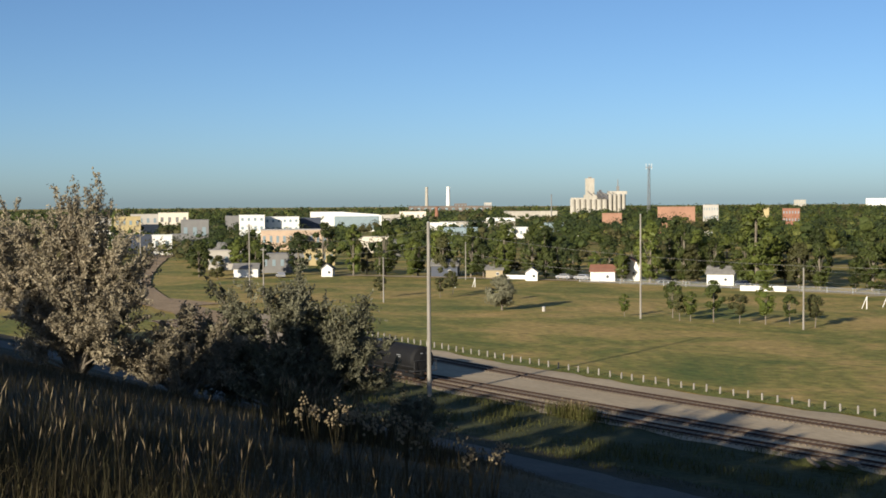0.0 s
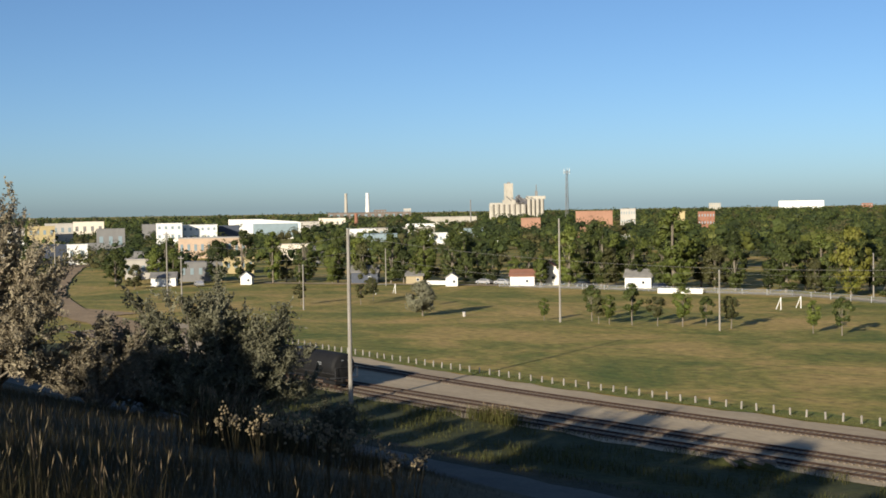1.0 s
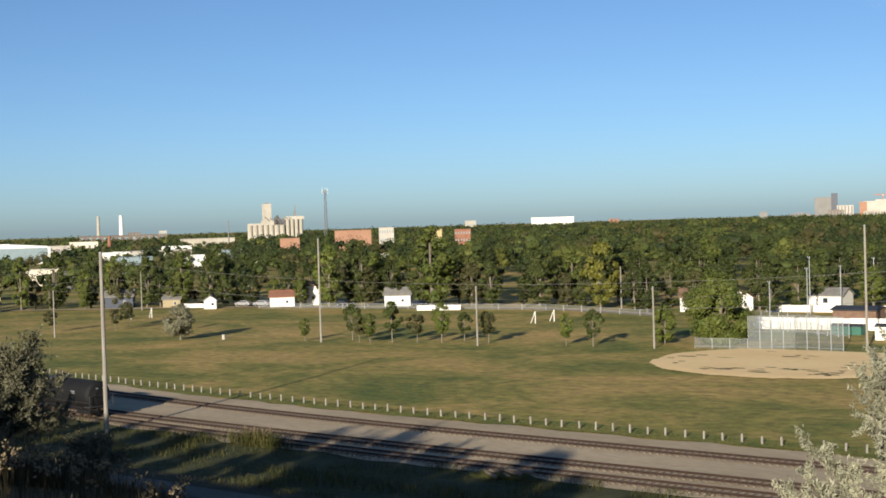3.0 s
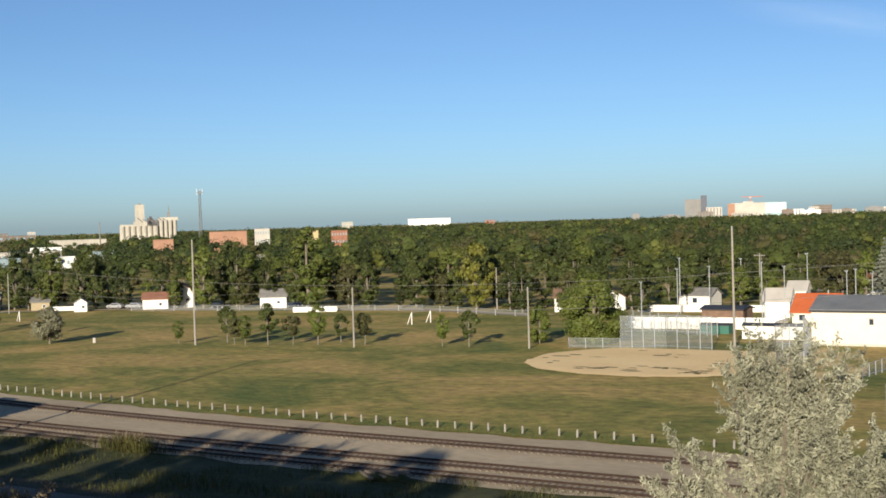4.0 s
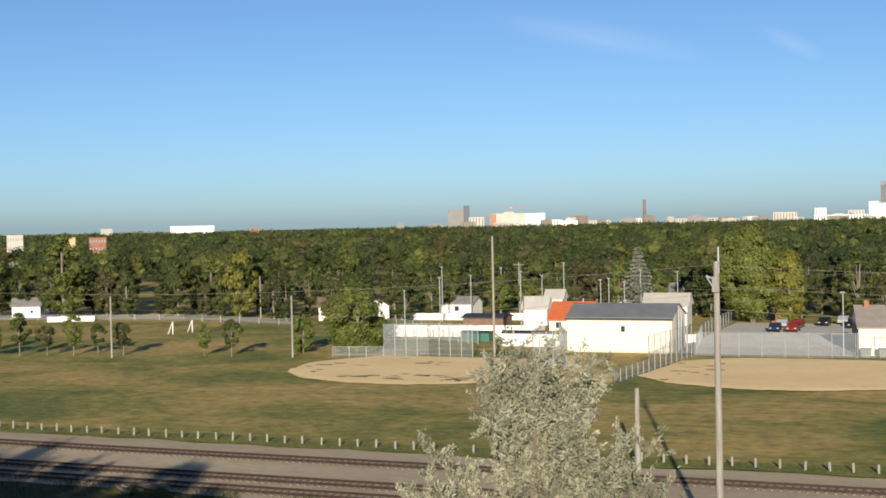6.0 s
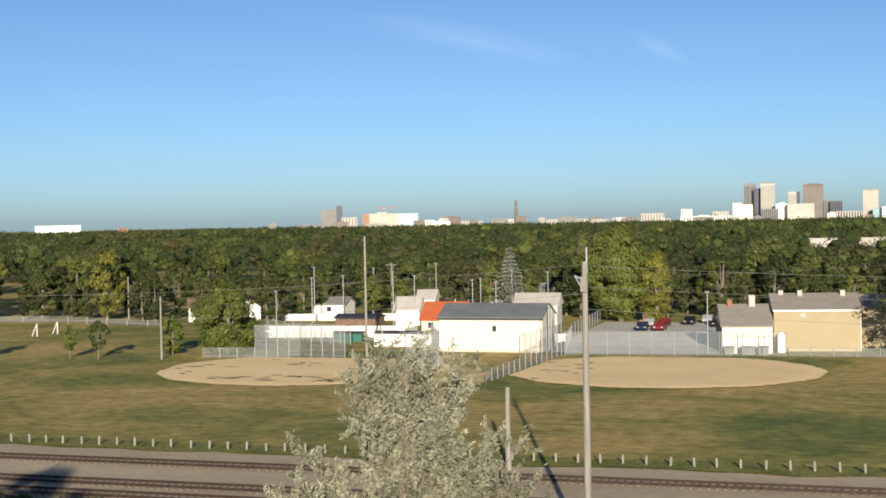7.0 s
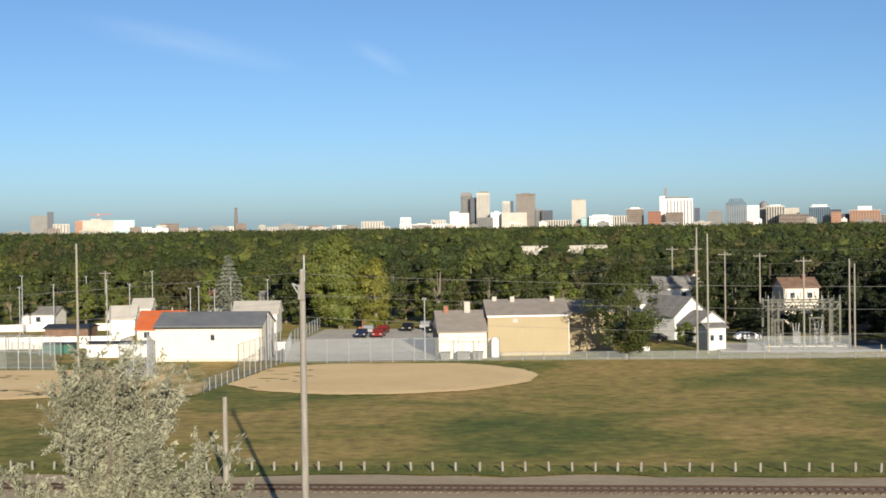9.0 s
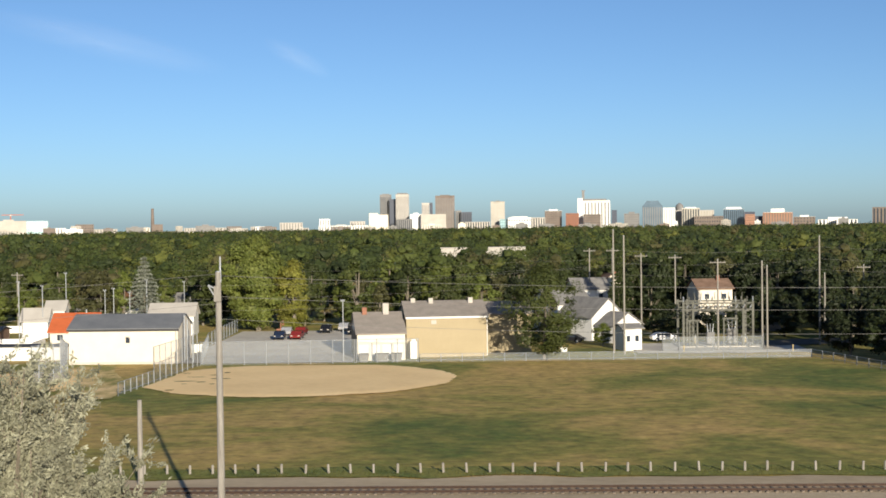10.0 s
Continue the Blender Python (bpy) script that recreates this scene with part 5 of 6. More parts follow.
# near and middle town
TOWN = [
    # name, az, distance, width, top, colour, label, bays, floors
    ("warehouse", -59.3, 700, 27.0, 12.2, WHITE, "broad white flat-roofed building above the trees", 9, 3),
    ("warehouse", -60.2, 690, 13.0, 13.4, WHITE, "raised white part of the flat-roofed building", 4, 3),
    ("warehouse", -57.7, 720, 11.0, 11.4, NAVY, "dark blue flat-roofed building above the trees", 0, 0),
    ("shop_row", -58.4, 560, 28.0, 8.3, PEACH, "long peach-coloured low building among trees", 10, 1),
    ("warehouse", -51.35, 620, 18.2, 7.4, BLUEPAINT, "pale blue warehouse among trees", 0, 0),
    ("warehouse", -48.48, 700, 19.2, 5.9, WHITE, "long low white warehouse among trees", 6, 1),
    ("warehouse", -45.94, 700, 6.0, 5.5, WHITE, "small white warehouse among trees", 2, 1),
    ("warehouse", -50.5, 900, 51.3, 5.8, STONE, "long pale warehouse in the distance", 12, 1),
    ("school", -44.72, 700, 10.2, 13.0, BRICKPINK, "orange-brick school wing above the trees", 0, 0),
    ("school", -42.0, 700, 19.2, 16.2, BRICKPINK, "orange-brick school block above the trees", 0, 0),
    ("school", -40.56, 705, 7.9, 17.1, STONE, "pale school block above the trees", 6, 4),
    ("office_block", -38.43, 700, 6.6, 15.3, YELLOWP, "yellow building above the trees", 0, 0),
    ("office_block", -37.26, 700, 8.6, 15.0, BRICK, "red-brick building above the trees", 6, 4),
    ("stadium", -33.37, 3000, 95.6, 20.5, WHITE, "long white hall on the horizon", 14, 2),
    ("warehouse", -34.57, 1200, 37.2, 4.9, STONE, "flat pale roof among distant trees", 0, 0),
    ("office_block", -36.91, 3000, 25.4, 18.1, CONCRETE, "tan block on the horizon", 5, 3),
    ("office_block", -30.75, 3000, 22.7, 12.8, BRICK, "red block on the horizon", 5, 2),
    ("office_block", -65.40, 700, 13.4, 13.0, YELLOWP, "yellow flat-roofed building beyond the dirt road", 4, 2),
    ("office_block", -64.69, 720, 14.3, 14.0, STONE, "pale flat-roofed building beyond the dirt road", 4, 2),
    ("warehouse", -63.98, 520, 7.5, 7.6, WHITE, "low white shed beyond the dirt road", 2, 1),
    ("warehouse", -64.94, 540, 10.2, 7.2, NAVY, "low dark shed beyond the dirt road", 0, 0),
    ("warehouse", -63.2, 540, 8.0, 7.4, GREYSTONE, "low grey shed beyond the dirt road", 0, 0),
    ("warehouse", -62.61, 640, 13.0, 11.8, GREYSTONE, "grey flat-roofed shed beyond the dirt road", 3, 1),
    ("shop_row", -58.93, 378, 11.8, 5.3, GREYSTONE, "low grey shop with a dark front behind the field", 5, 1),
    ("shop_row", -61.3, 400, 10.7, 5.6, STONE, "low pale shop with a flat white roof behind the field", 5, 1),
    ("shop_row", -57.6, 420, 13.5, 4.9, YELLOWP, "low yellow shop behind the field", 6, 1),
    ("power_station", -51.69, 2400, 149.8, 11.5, BROWNBRICK, "long brown works in the distance", 12, 1),
    ("power_station", -51.23, 2450, 22.9, 15.6, BROWNBRICK, "brown works block in the distance", 4, 2),
    ("power_station", -50.05, 2450, 13.7, 17.1, STONE, "pale works block in the distance", 3, 2),
    ("warehouse", -48.2, 1500, 59.8, 8.2, CONCRETE, "long tan shed in the distance", 0, 0),
    ("apartment_block", -1.10, 480, 9.5, 10.6, STONE, "long cream flats showing above the trees", 0, 0),
    ("apartment_block", 1.08, 480, 15.5, 10.6, STONE, "long cream flats showing above the trees", 0, 0),
]
for nm, az, d, w, z, mt, lb, bays, fl in TOWN:
    town(nm, az, d, w, z, mt, lb, depth=w * 0.6 if w < 40 else 20, bays=bays, floors=fl, glass=BLUEPAINT, roof=STONE if mt is PEACH else None)
# arched white hall
p = far(-55.98, 900)
t = thing("arched_hall", pose(p.x, p.y, 0, 0, 0, 56), "white hall with a rounded arched roof in the distance", "hall", "distant buildings")
b = bmesh.new()
prism(b, [(-21, 0), (21, 0), (21, 10.6), (19, 11.4), (-8, 13.4), (-12, 13.0), (-17, 10.2), (-21, 7)], "y", 0, 26)
part("shell", b, WHITE, t)
part("front", bm_box(-11, 19, -0.4, 0.1, 1, 10.4), BLUEPAINT, t, "pale grey front wall")
for az, d, w, z in ((-66.6, 600, 14, 8), (-61.8, 480, 9, 5.5), (-55.0, 520, 12, 6), (-53.8, 480, 10, 6), (-52.0, 800, 16, 7), (-49.5, 1000, 22, 7), (-54.5, 1100, 25, 9), (-47.2, 820, 12, 6), (-60.5, 900, 26, 11), (-67, 900, 30, 10), (-63.5, 1100, 24, 12), (-57.0, 1200, 30, 11), (-53.3, 1300, 26, 10)):
    town("warehouse", az, d, w, z, random.choice((WHITE, STONE, GREYSTONE, WHITE, CREAM, BLUEPAINT)), "low flat-roofed building in the industrial quarter", depth=w * 0.6, bays=random.choice((0, 4, 5)), floors=1, glass=GREYSTONE)
# ---- tank car on the track ----
def tank_car():
    x0, y0 = -123.6, 85.3 + bend(-123.6)
    slope = math.degrees(math.atan((bend(-121.3) - bend(-123.3)) / -2)) * -1
    t = thing("tank_car", pose(x0, y0, 0.38, 0, 0, slope), "black railway tank car standing on the track", "railway car")
    b = bmesh.new()
    L, r, zc = 8.1, 1.5, 2.28
    rod(b, (-L, 0, zc), (L, 0, zc), r, r, 28)
    for s in (-1, 1):
        rod(b, (s * L, 0, zc), (s * (L + 0.35), 0, zc), r, r * 0.86, 28)
        rod(b, (s * (L + 0.35), 0, zc), (s * (L + 0.55), 0, zc), r * 0.86, r * 0.4, 28)
    part("tank", b, TANK, t)
    part("underframe", bm_box(-8.9, 8.9, -0.6, 0.6, 0.7, 1.15, 0.03), TANK, t)
    part("dome", bm_rod((0, 0, 3.7), (0, 0, 4.0), 0.5, 0.45, 16), TANK, t)
    part("walkway", bm_box(-1.6, 1.6, -1.0, 1.0, 3.78, 3.83), DARKSTEEL, t)
    for s in (-1, 1):
        part("end_platform", bm_box(s * 8.3 - 0.55, s * 8.3 + 0.55, -1.45, 1.45, 1.1, 1.18), DARKSTEEL, t)
        part("coupler", bm_box(s * 9.2 - 0.4, s * 9.2 + 0.4, -0.14, 0.14, 0.75, 1.0, 0.03), RAIL, t)
        for sy in (-1, 1):
            part("handrail", bm_rod((s * 8.8, sy * 1.4, 1.15), (s * 8.8, sy * 1.4, 2.3), 0.03, 0.03, 6), DARKSTEEL, t)
            part("side_rail", bm_rod((s * 8.8, sy * 1.5, 1.6), (s * 2, sy * 1.55, 1.6), 0.03, 0.03, 6), DARKSTEEL, t)
        part("end_rail", bm_rod((s * 8.8, -1.4, 2.3), (s * 8.8, 1.4, 2.3), 0.03, 0.03, 6), DARKSTEEL, t)
        tr = part("truck", bm_box(s * 6.9 - 1.3, s * 6.9 + 1.3, -1.1, 1.1, 0.35, 0.75, 0.05), TANK, t, "steel wheel truck")
        for u in (-0.85, 0.85):
            for sy in (-1, 1):
                part("wheel", bm_rod((s * 6.9 + u, sy * 0.68, 0.42), (s * 6.9 + u, sy * 0.82, 0.42), 0.42, 0.42, 18), RAIL, tr)
    # plain bars for the marks that cannot be read
    for k in range(3):
        part("mark", bm_box(5.2, 6.0, -1.515 + 0.02 * k, -1.46, 2.65 - 0.2 * k, 2.74 - 0.2 * k), STEEL, t, "white painted marking bar")
    part("mark", bm_box(8.66, 8.69, -0.55, -0.25, 3.0, 3.1), STEEL, t)
    part("mark", bm_box(8.66, 8.69, 0.25, 0.55, 3.0, 3.1), STEEL, t)


tank_car()


# ---- goals, bins and small things in the field ----
def goal(x, y, turn, label):
    t = thing("goal", pose(x, y, 0, 0, 0, turn), label, "goal", "football goals")
    w, h = 5.2, 2.3
    for s in (-1, 1):
        part("upright", bm_rod((s * w / 2, 0, -0.1), (s * w / 2, 0, h), 0.09, 0.09, 8), WHITE, t)
        part("stay", bm_rod((s * w / 2, 0, h), (s * w / 2, 1.2, 0), 0.07, 0.07, 6), WHITE, t)
    part("crossbar", bm_rod((-w / 2, 0, h), (w / 2, 0, h), 0.05, 0.05, 8), STEEL, t)


goal(-141.0, 210.5, 80, "white tubular football goal on the field")
goal(-237.5, 192.0, 80, "white tubular football goal far across the field")
b = thing("litter_bin", pose(-177.0, 161.3, 0), "small pale litter bin in the field", "bin")
part("drum", bm_rod((0, 0, 0), (0, 0, 0.85), 0.3, 0.3, 12), STONE, b)
part("rim", bm_rod((0, 0, 0.85), (0, 0, 0.9), 0.32, 0.32, 12), STEEL, b)


# ---- overhead wires ----
def wire(a, b, sag, r=0.009, group="overhead wires"):
    n = 24
    v, f = [], []
    a, b = Vector(a), Vector(b)
    side = (b - a).cross(Vector((0, 0, 1))).normalized() * r
    for i in range(n + 1):
        k = i / n
        p = a.lerp(b, k) - Vector((0, 0, sag * 4 * k * (1 - k)))
        for q in (side, Vector((0, 0, r)), -side, Vector((0, 0, -r))):
            v.append(tuple(p + q))
    for i in range(n):
        for k in range(4):
            f.append((i * 4 + k, i * 4 + (k + 1) % 4, (i + 1) * 4 + (k + 1) % 4, (i + 1) * 4 + k))
    tagged(raw("wire", v, f, ROOFGREY), "thin grey overhead wire between utility poles", "wire", group)


utility_pole(62.0, 79.0, 18.0, "tall weathered timber utility pole beside the tracks", 0.24)
for z0, sag in ((17.1, 1.0), (15.9, 1.1), (14.6, 1.2)):
    wire((-14.5, 76.1, z0), (62.0, 79.0, z0 - 0.3), sag)
for z0, sag in ((17.2, 2.0), (15.5, 2.1)):
    wire((-106.7, 81.5, z0), (-14.5, 76.1, z0), sag)
    wire((-106.7, 81.5, z0), (-251, 143, z0 - 2.5), sag)
for z0 in (9.2, 7.6):
    wire((-214.5, 152.5, z0 - 0.4), (-125.6, 168.2, z0 - 0.1), 0.8)
    wire((-125.6, 168.2, z0 - 0.1), (-97.4, 174.5, z0 - 0.2), 0.3)
    wire((-97.4, 174.5, z0 - 0.2), (-67.7, 181.6, z0 + 2.0), 0.4)
# bracket on the near pole
t = thing("pole_bracket", pose(-14.5, 76.1, 16.3), "grey steel bracket fixed near the top of the pole", "bracket")
part("arm", bm_rod((0.0, -0.2, 0.0), (-0.55, -0.2, 0.25), 0.045, 0.06, 6), STEEL, t)
part("strut", bm_rod((0.0, -0.2, -0.7), (-0.55, -0.2, 0.25), 0.04, 0.05, 6), STEEL, t)
part("plate", bm_box(-0.22, 0.2, -0.28, -0.18, -0.7, 0.2, 0.02), WOOD, t)
part("rod", bm_rod((0.12, 0, 0.4), (0.12, 0, 1.9), 0.07, 0.05, 8), STEEL, t, "thin steel rod above the pole top")

# ---- street poles on the far side ----
for x, y, h, arm in ((22.0, 198.8, 17.7, 0), (20.6, 200.5, 18.6, 0), (36.7, 203.0, 13.9, 1), (43.4, 203.0, 13.6, 0), (44.8, 206.0, 12.8, 0), (54.0, 210.5, 17.2, 0), (36.0, 242.5, 13.6, 1), (30.5, 248.2, 13.8, 1), (26.7, 263.8, 14.5, 1), (22.2, 264.2, 14.5, 1), (67.5, 233.5, 11.8, 1), (57, 219, 11, 0), (-92, 262, 11, 1), (-145, 246, 9, 0), (-222, 234, 9.5, 0), (-262, 212, 9.5, 0)):
    utility_pole(x, y, h, "timber utility pole beside the back street", 0.17, arm=arm)
for z0 in (12.2, 10.5):
    wire((-60, 262, z0 - 1), (10.0, 262, z0), 1.0)
    wire((10.0, 262, z0), (30.5, 262, z0 + 1), 0.5)
for z0 in (15.5, 13.6, 11.9):
    wire((21.3, 199.6, z0), (54.0, 210.5, z0), 0.6)
    wire((54.0, 210.5, z0), (104, 225, z0), 1.0)
    wire((-67.7, 181.6, z0 - 3), (21.3, 199.6, z0 - 2), 1.6)


# ---- electrical substation ----
def substation():
    t = thing("substation", pose(37.6, 208.0, 0.2), "grey steel substation frame with white insulators and breakers", "substation")
    W, Dp, Hh = 10.8, 6.0, 7.0
    for x in (-W / 2, -W / 2 + 1.5, W / 2 - 1.5, W / 2):
        for y in (0, Dp):
            part("column", bm_box(x - 0.17, x + 0.17, y - 0.17, y + 0.17, 0, Hh), SUBSTEEL, t)
    for y in (0, Dp):
        for z in (5.6, 6.6):
            part("beam", bm_box(-W / 2, W / 2, y - 0.1, y + 0.1, z, z + 0.22), SUBSTEEL, t)
        for k in range(8):
            xa = -W / 2 + W * k / 8
            part("brace", bm_rod((xa, y, 5.7), (xa + W / 16, y, 6.65), 0.05, 0.05, 4), SUBSTEEL, t)
            part("brace", bm_rod((xa + W / 16, y, 6.65), (xa + W / 8, y, 5.7), 0.05, 0.05, 4), SUBSTEEL, t)
    for x in (-W / 2, W / 2 - 1.5):
        for k in range(4):
            part("brace", bm_rod((x, 0, 1.3 * k), (x + 1.5, 0, 1.3 * (k + 1)), 0.05, 0.05, 4), SUBSTEEL, t)
            part("brace", bm_rod((x + 1.5, 0, 1.3 * k), (x, 0, 1.3 * (k + 1)), 0.05, 0.05, 4), SUBSTEEL, t)
    for k in range(13):
        x = -W / 2 + W * k / 12
        b = bmesh.new()
        for j in range(4):
            rod(b, (x, 0, Hh + 0.2 * j), (x, 0, Hh + 0.2 * j + 0.16), 0.14, 0.07, 8)
        part("insulator", b, SUBSTEEL if k % 3 else STEEL, t)
    for k in range(9):
        x = -W / 2 + 0.6 + (W - 1.2) * k / 8
        b = bmesh.new()
        for j in range(4):
            rod(b, (x, 3.0, Hh - 1.6 + 0.2 * j), (x, 3.0, Hh - 1.6 + 0.2 * j + 0.16), 0.14, 0.07, 8)
        part("insulator", b, BROWNBRICK, t)
    part("beam", bm_box(-W / 2, W / 2, 2.9, 3.1, 5.2, 5.4), SUBSTEEL, t)
    for x, w, h in ((-1.0, 1.2, 3.4), (2.4, 1.6, 4.2), (-3.6, 0.7, 1.8), (4.2, 0.7, 1.8)):
        eq = part("breaker", bm_box(x - w / 2, x + w / 2, 0.8, 2.0, 0.3, h * 0.62, 0.05), GREYSTONE if w > 1 else YELLOWP, t)
        for u in (-0.3, 0, 0.3):
            part("bushing", bm_rod((x + u * w, 1.4, h * 0.62), (x + u * w * 1.4, 1.4, h), 0.09, 0.05, 6), STEEL, eq)
    # braced switch frames in the front bay
    for xa, xb, zt in ((-4.5, -3.3, 3.9), (0.8, 2.8, 4.2)):
        for x in (xa, xb):
            part("switch_post", bm_box(x - 0.1, x + 0.1, -0.5, -0.3, 0, zt), SUBSTEEL, t)
        part("switch_beam", bm_box(xa - 0.2, xb + 0.2, -0.52, -0.28, zt, zt + 0.25), SUBSTEEL, t)
        for k in range(3):
            za, zb = 0.3 + zt / 3 * k, zt / 3 * (k + 1)
            part("brace", bm_rod((xa, -0.4, za), (xb, -0.4, zb), 0.06, 0.06, 4), SUBSTEEL, t)
            part("brace", bm_rod((xb, -0.4, za), (xa, -0.4, zb), 0.06, 0.06, 4), SUBSTEEL, t)
    for k in range(10):
        x = -W / 2 + 0.5 + (W - 1.0) * k / 9
        part("insulator", bm_rod((x, -0.25, 5.95), (x + 0.25, -0.45, 6.5), 0.12, 0.08, 8), STEEL, t)
        part("lightning_rod", bm_rod((x, Dp, Hh), (x, Dp, Hh + 1.1), 0.07, 0.05, 6), SUBSTEEL, t)
    part("pad", bm_box(-W / 2 - 0.8, W / 2 + 0.8, -1.0, Dp + 1, -0.2, 0.05), PAVING, t, "pale gravel pad")


substation()
strip("substation_yard", 24, 50, lambda x: 198.5, lambda x: 214, 0.13, PAVING, "pale gravel yard round the substation", "yard", wobble=1.4, seed=21)
for x, y, hx in ((47.2, 199.5, "yellow"), (31.0, 199.8, "yellow")):
    t = thing("guard_post", pose(x, y, 0), "short yellow guard post beside the yard", "post", "guard posts")
    part("post", bm_rod((0, 0, -0.1), (0, 0, 1.1), 0.09, 0.09, 8), YELLOWP, t)
    part("cap", bm_rod((0, 0, 1.1), (0, 0, 1.15), 0.09, 0.05, 8), YELLOWP, t)
t = thing("notice_board", pose(12.9, 198.5, 0, -20, 0, 0), "tilted white notice board on the grass", "sign")
part("panel", bm_box(-0.5, 0.5, -0.03, 0.03, 0.45, 1.1, 0.01), WHITE, t)
part("leg", bm_rod((-0.4, 0.05, -0.2), (-0.4, 0.05, 0.6), 0.04, 0.04, 6), WOOD, t)
part("leg", bm_rod((0.4, 0.05, -0.2), (0.4, 0.05, 0.6), 0.04, 0.04, 6), WOOD, t)
# ---- special trees ----
def spruce(x, y, h, w, label, leaf="spruce"):
    v, f = [], []
    pts = []
    r = np.random.default_rng(5)
    for k in range(19):
        z = h * (0.08 + 0.9 * k / 19)
        rad = w / 2 * (1.02 - z / h)
        for a in np.linspace(0, 6.28, 16)[:-1] + r.uniform(0, 1):
            for s in np.linspace(0.15, r.uniform(0.8, 1.1), 14):
                pts.append((math.cos(a) * rad * s, math.sin(a) * rad * s, z - 0.25 * rad * s + r.uniform(-0.1, 0.1)))
    sv, sf = sprays(np.array(pts) + r.normal(size=(len(pts), 3)) * 0.06, 0.26, 0.5, droop=0.4)
    t = thing("spruce", pose(x, y, 0), label, "tree")
    raw("crown", sv.tolist(), sf.tolist(), LEAF[leaf], t)
    part("trunk", bm_rod((0, 0, -0.2), (0, 0, h * 0.95), h * 0.018, 0.02, 8), BARK, t)


spruce(-64.4, 254.0, 14.8, 11.5, "tall blue-green spruce behind the rink")
spruce(26.5, 250.0, 14.5, 7.5, "dark blue-green spruce beside the white houses", "dark")
# yellow-green right lobe of the big crown, built as an extra tree
YEL = tree_meshes("yellow", 15, 8, "tall", 81, 50, 110, 0.05, 0.24, 0.03)
tree(YEL, -34.5, 247.5, "yellow-green right side of the big shade tree, added as its own tree", "", (1.1, 1.0, 0.98))
RUST = tree_meshes("rust", 8, 7, "round", 82, 40, 40, 0.1, 0.3, 0.03)
tree(RUST, -77.5, 272.0, "rusty red-brown leafed tree behind the rink", "")
tree(RUST, -73.0, 275.0, "rusty red-brown leafed tree beside the spruce", "", (0.8, 0.8, 0.9))
for i, x, y, h, w in ((3, -303, 196, 15.5, 9), (7, -298, 202, 15, 8), (3, -293, 209, 16, 9), (5, -309, 191, 13, 9), (1, -316, 182, 9, 8), (7, -330, 190, 10, 7), (1, -345, 180, 10, 9), (7, -191, 239, 20.4, 14.5), (3, -198, 243, 16, 9), (7, -220, 235, 16.4, 10), (3, -213, 239, 15.5, 8), (6, -150, 246, 15.5, 10), (7, -136, 268, 15.4, 11), (1, -168, 249, 13.5, 12), (1, -128, 250, 13, 11), (3, -228, 251, 14.5, 9), (3, -285, 214, 15, 8), (7, -279, 217, 14.5, 8), (3, -271, 221, 14, 8), (7, -262, 225, 15, 9), (3, -256, 229, 14.5, 9), (2, -228, 233.5, 8, 5), (2, -318, 184, 9, 6), (1, -322, 168, 9, 8), (4, -308, 166, 7, 6), (2, -340, 190, 10, 8), (1, -352, 200, 11, 9),
                      (3, -24, 258, 14, 10), (5, -14, 262, 13, 9), (7, -18, 272, 14, 9), (1, -6, 246, 10.5, 9), (2, 1, 250, 10.5, 8), (0, 14, 262, 11, 9), (4, 12, 226, 9, 6), (2, 20.0, 212, 3.8, 4.4), (2, 13.5, 217, 5, 5),
                      (8, 54, 193, 9.5, 9), (8, 58, 186, 10.5, 10), (8, 63, 178, 11, 11), (8, 57, 203, 12, 9), (8, 66, 200, 12, 11), (8, 70, 188, 12, 11), (8, 62, 168, 11, 10), (8, 60, 232, 12, 11), (8, 70, 226, 13, 11), (8, 66, 250, 14, 12), (8, 36, 268, 13, 12), (5, 43, 275, 14, 12), (8, 56, 272, 14, 11), (5, 29, 282, 13, 11), (8, 8, 236, 8, 7), (8, 35.0, 240, 5.2, 7), (8, 52.5, 244, 10, 8), (8, 50, 236, 7, 8), (8, 44, 262, 12, 11), (8, 33, 256, 9, 9), (8, 57, 255, 12, 11), (8, 39.5, 228, 5.2, 8), (8, 30.5, 232, 3.6, 5), (8, 46, 230, 6, 9), (8, 34, 226, 4.4, 7), (8, 52, 226, 8, 9), (8, 63, 214, 9, 9), (8, 62, 241, 13, 11), (8, 72, 240, 13, 11), (8, 54, 262, 13, 12), (8, 64, 262, 14, 12), (8, 74, 212, 12, 11), (8, 78, 196, 12, 11), (8, 28, 258, 10, 8)):
    row_tree(i, x, y, h, w)


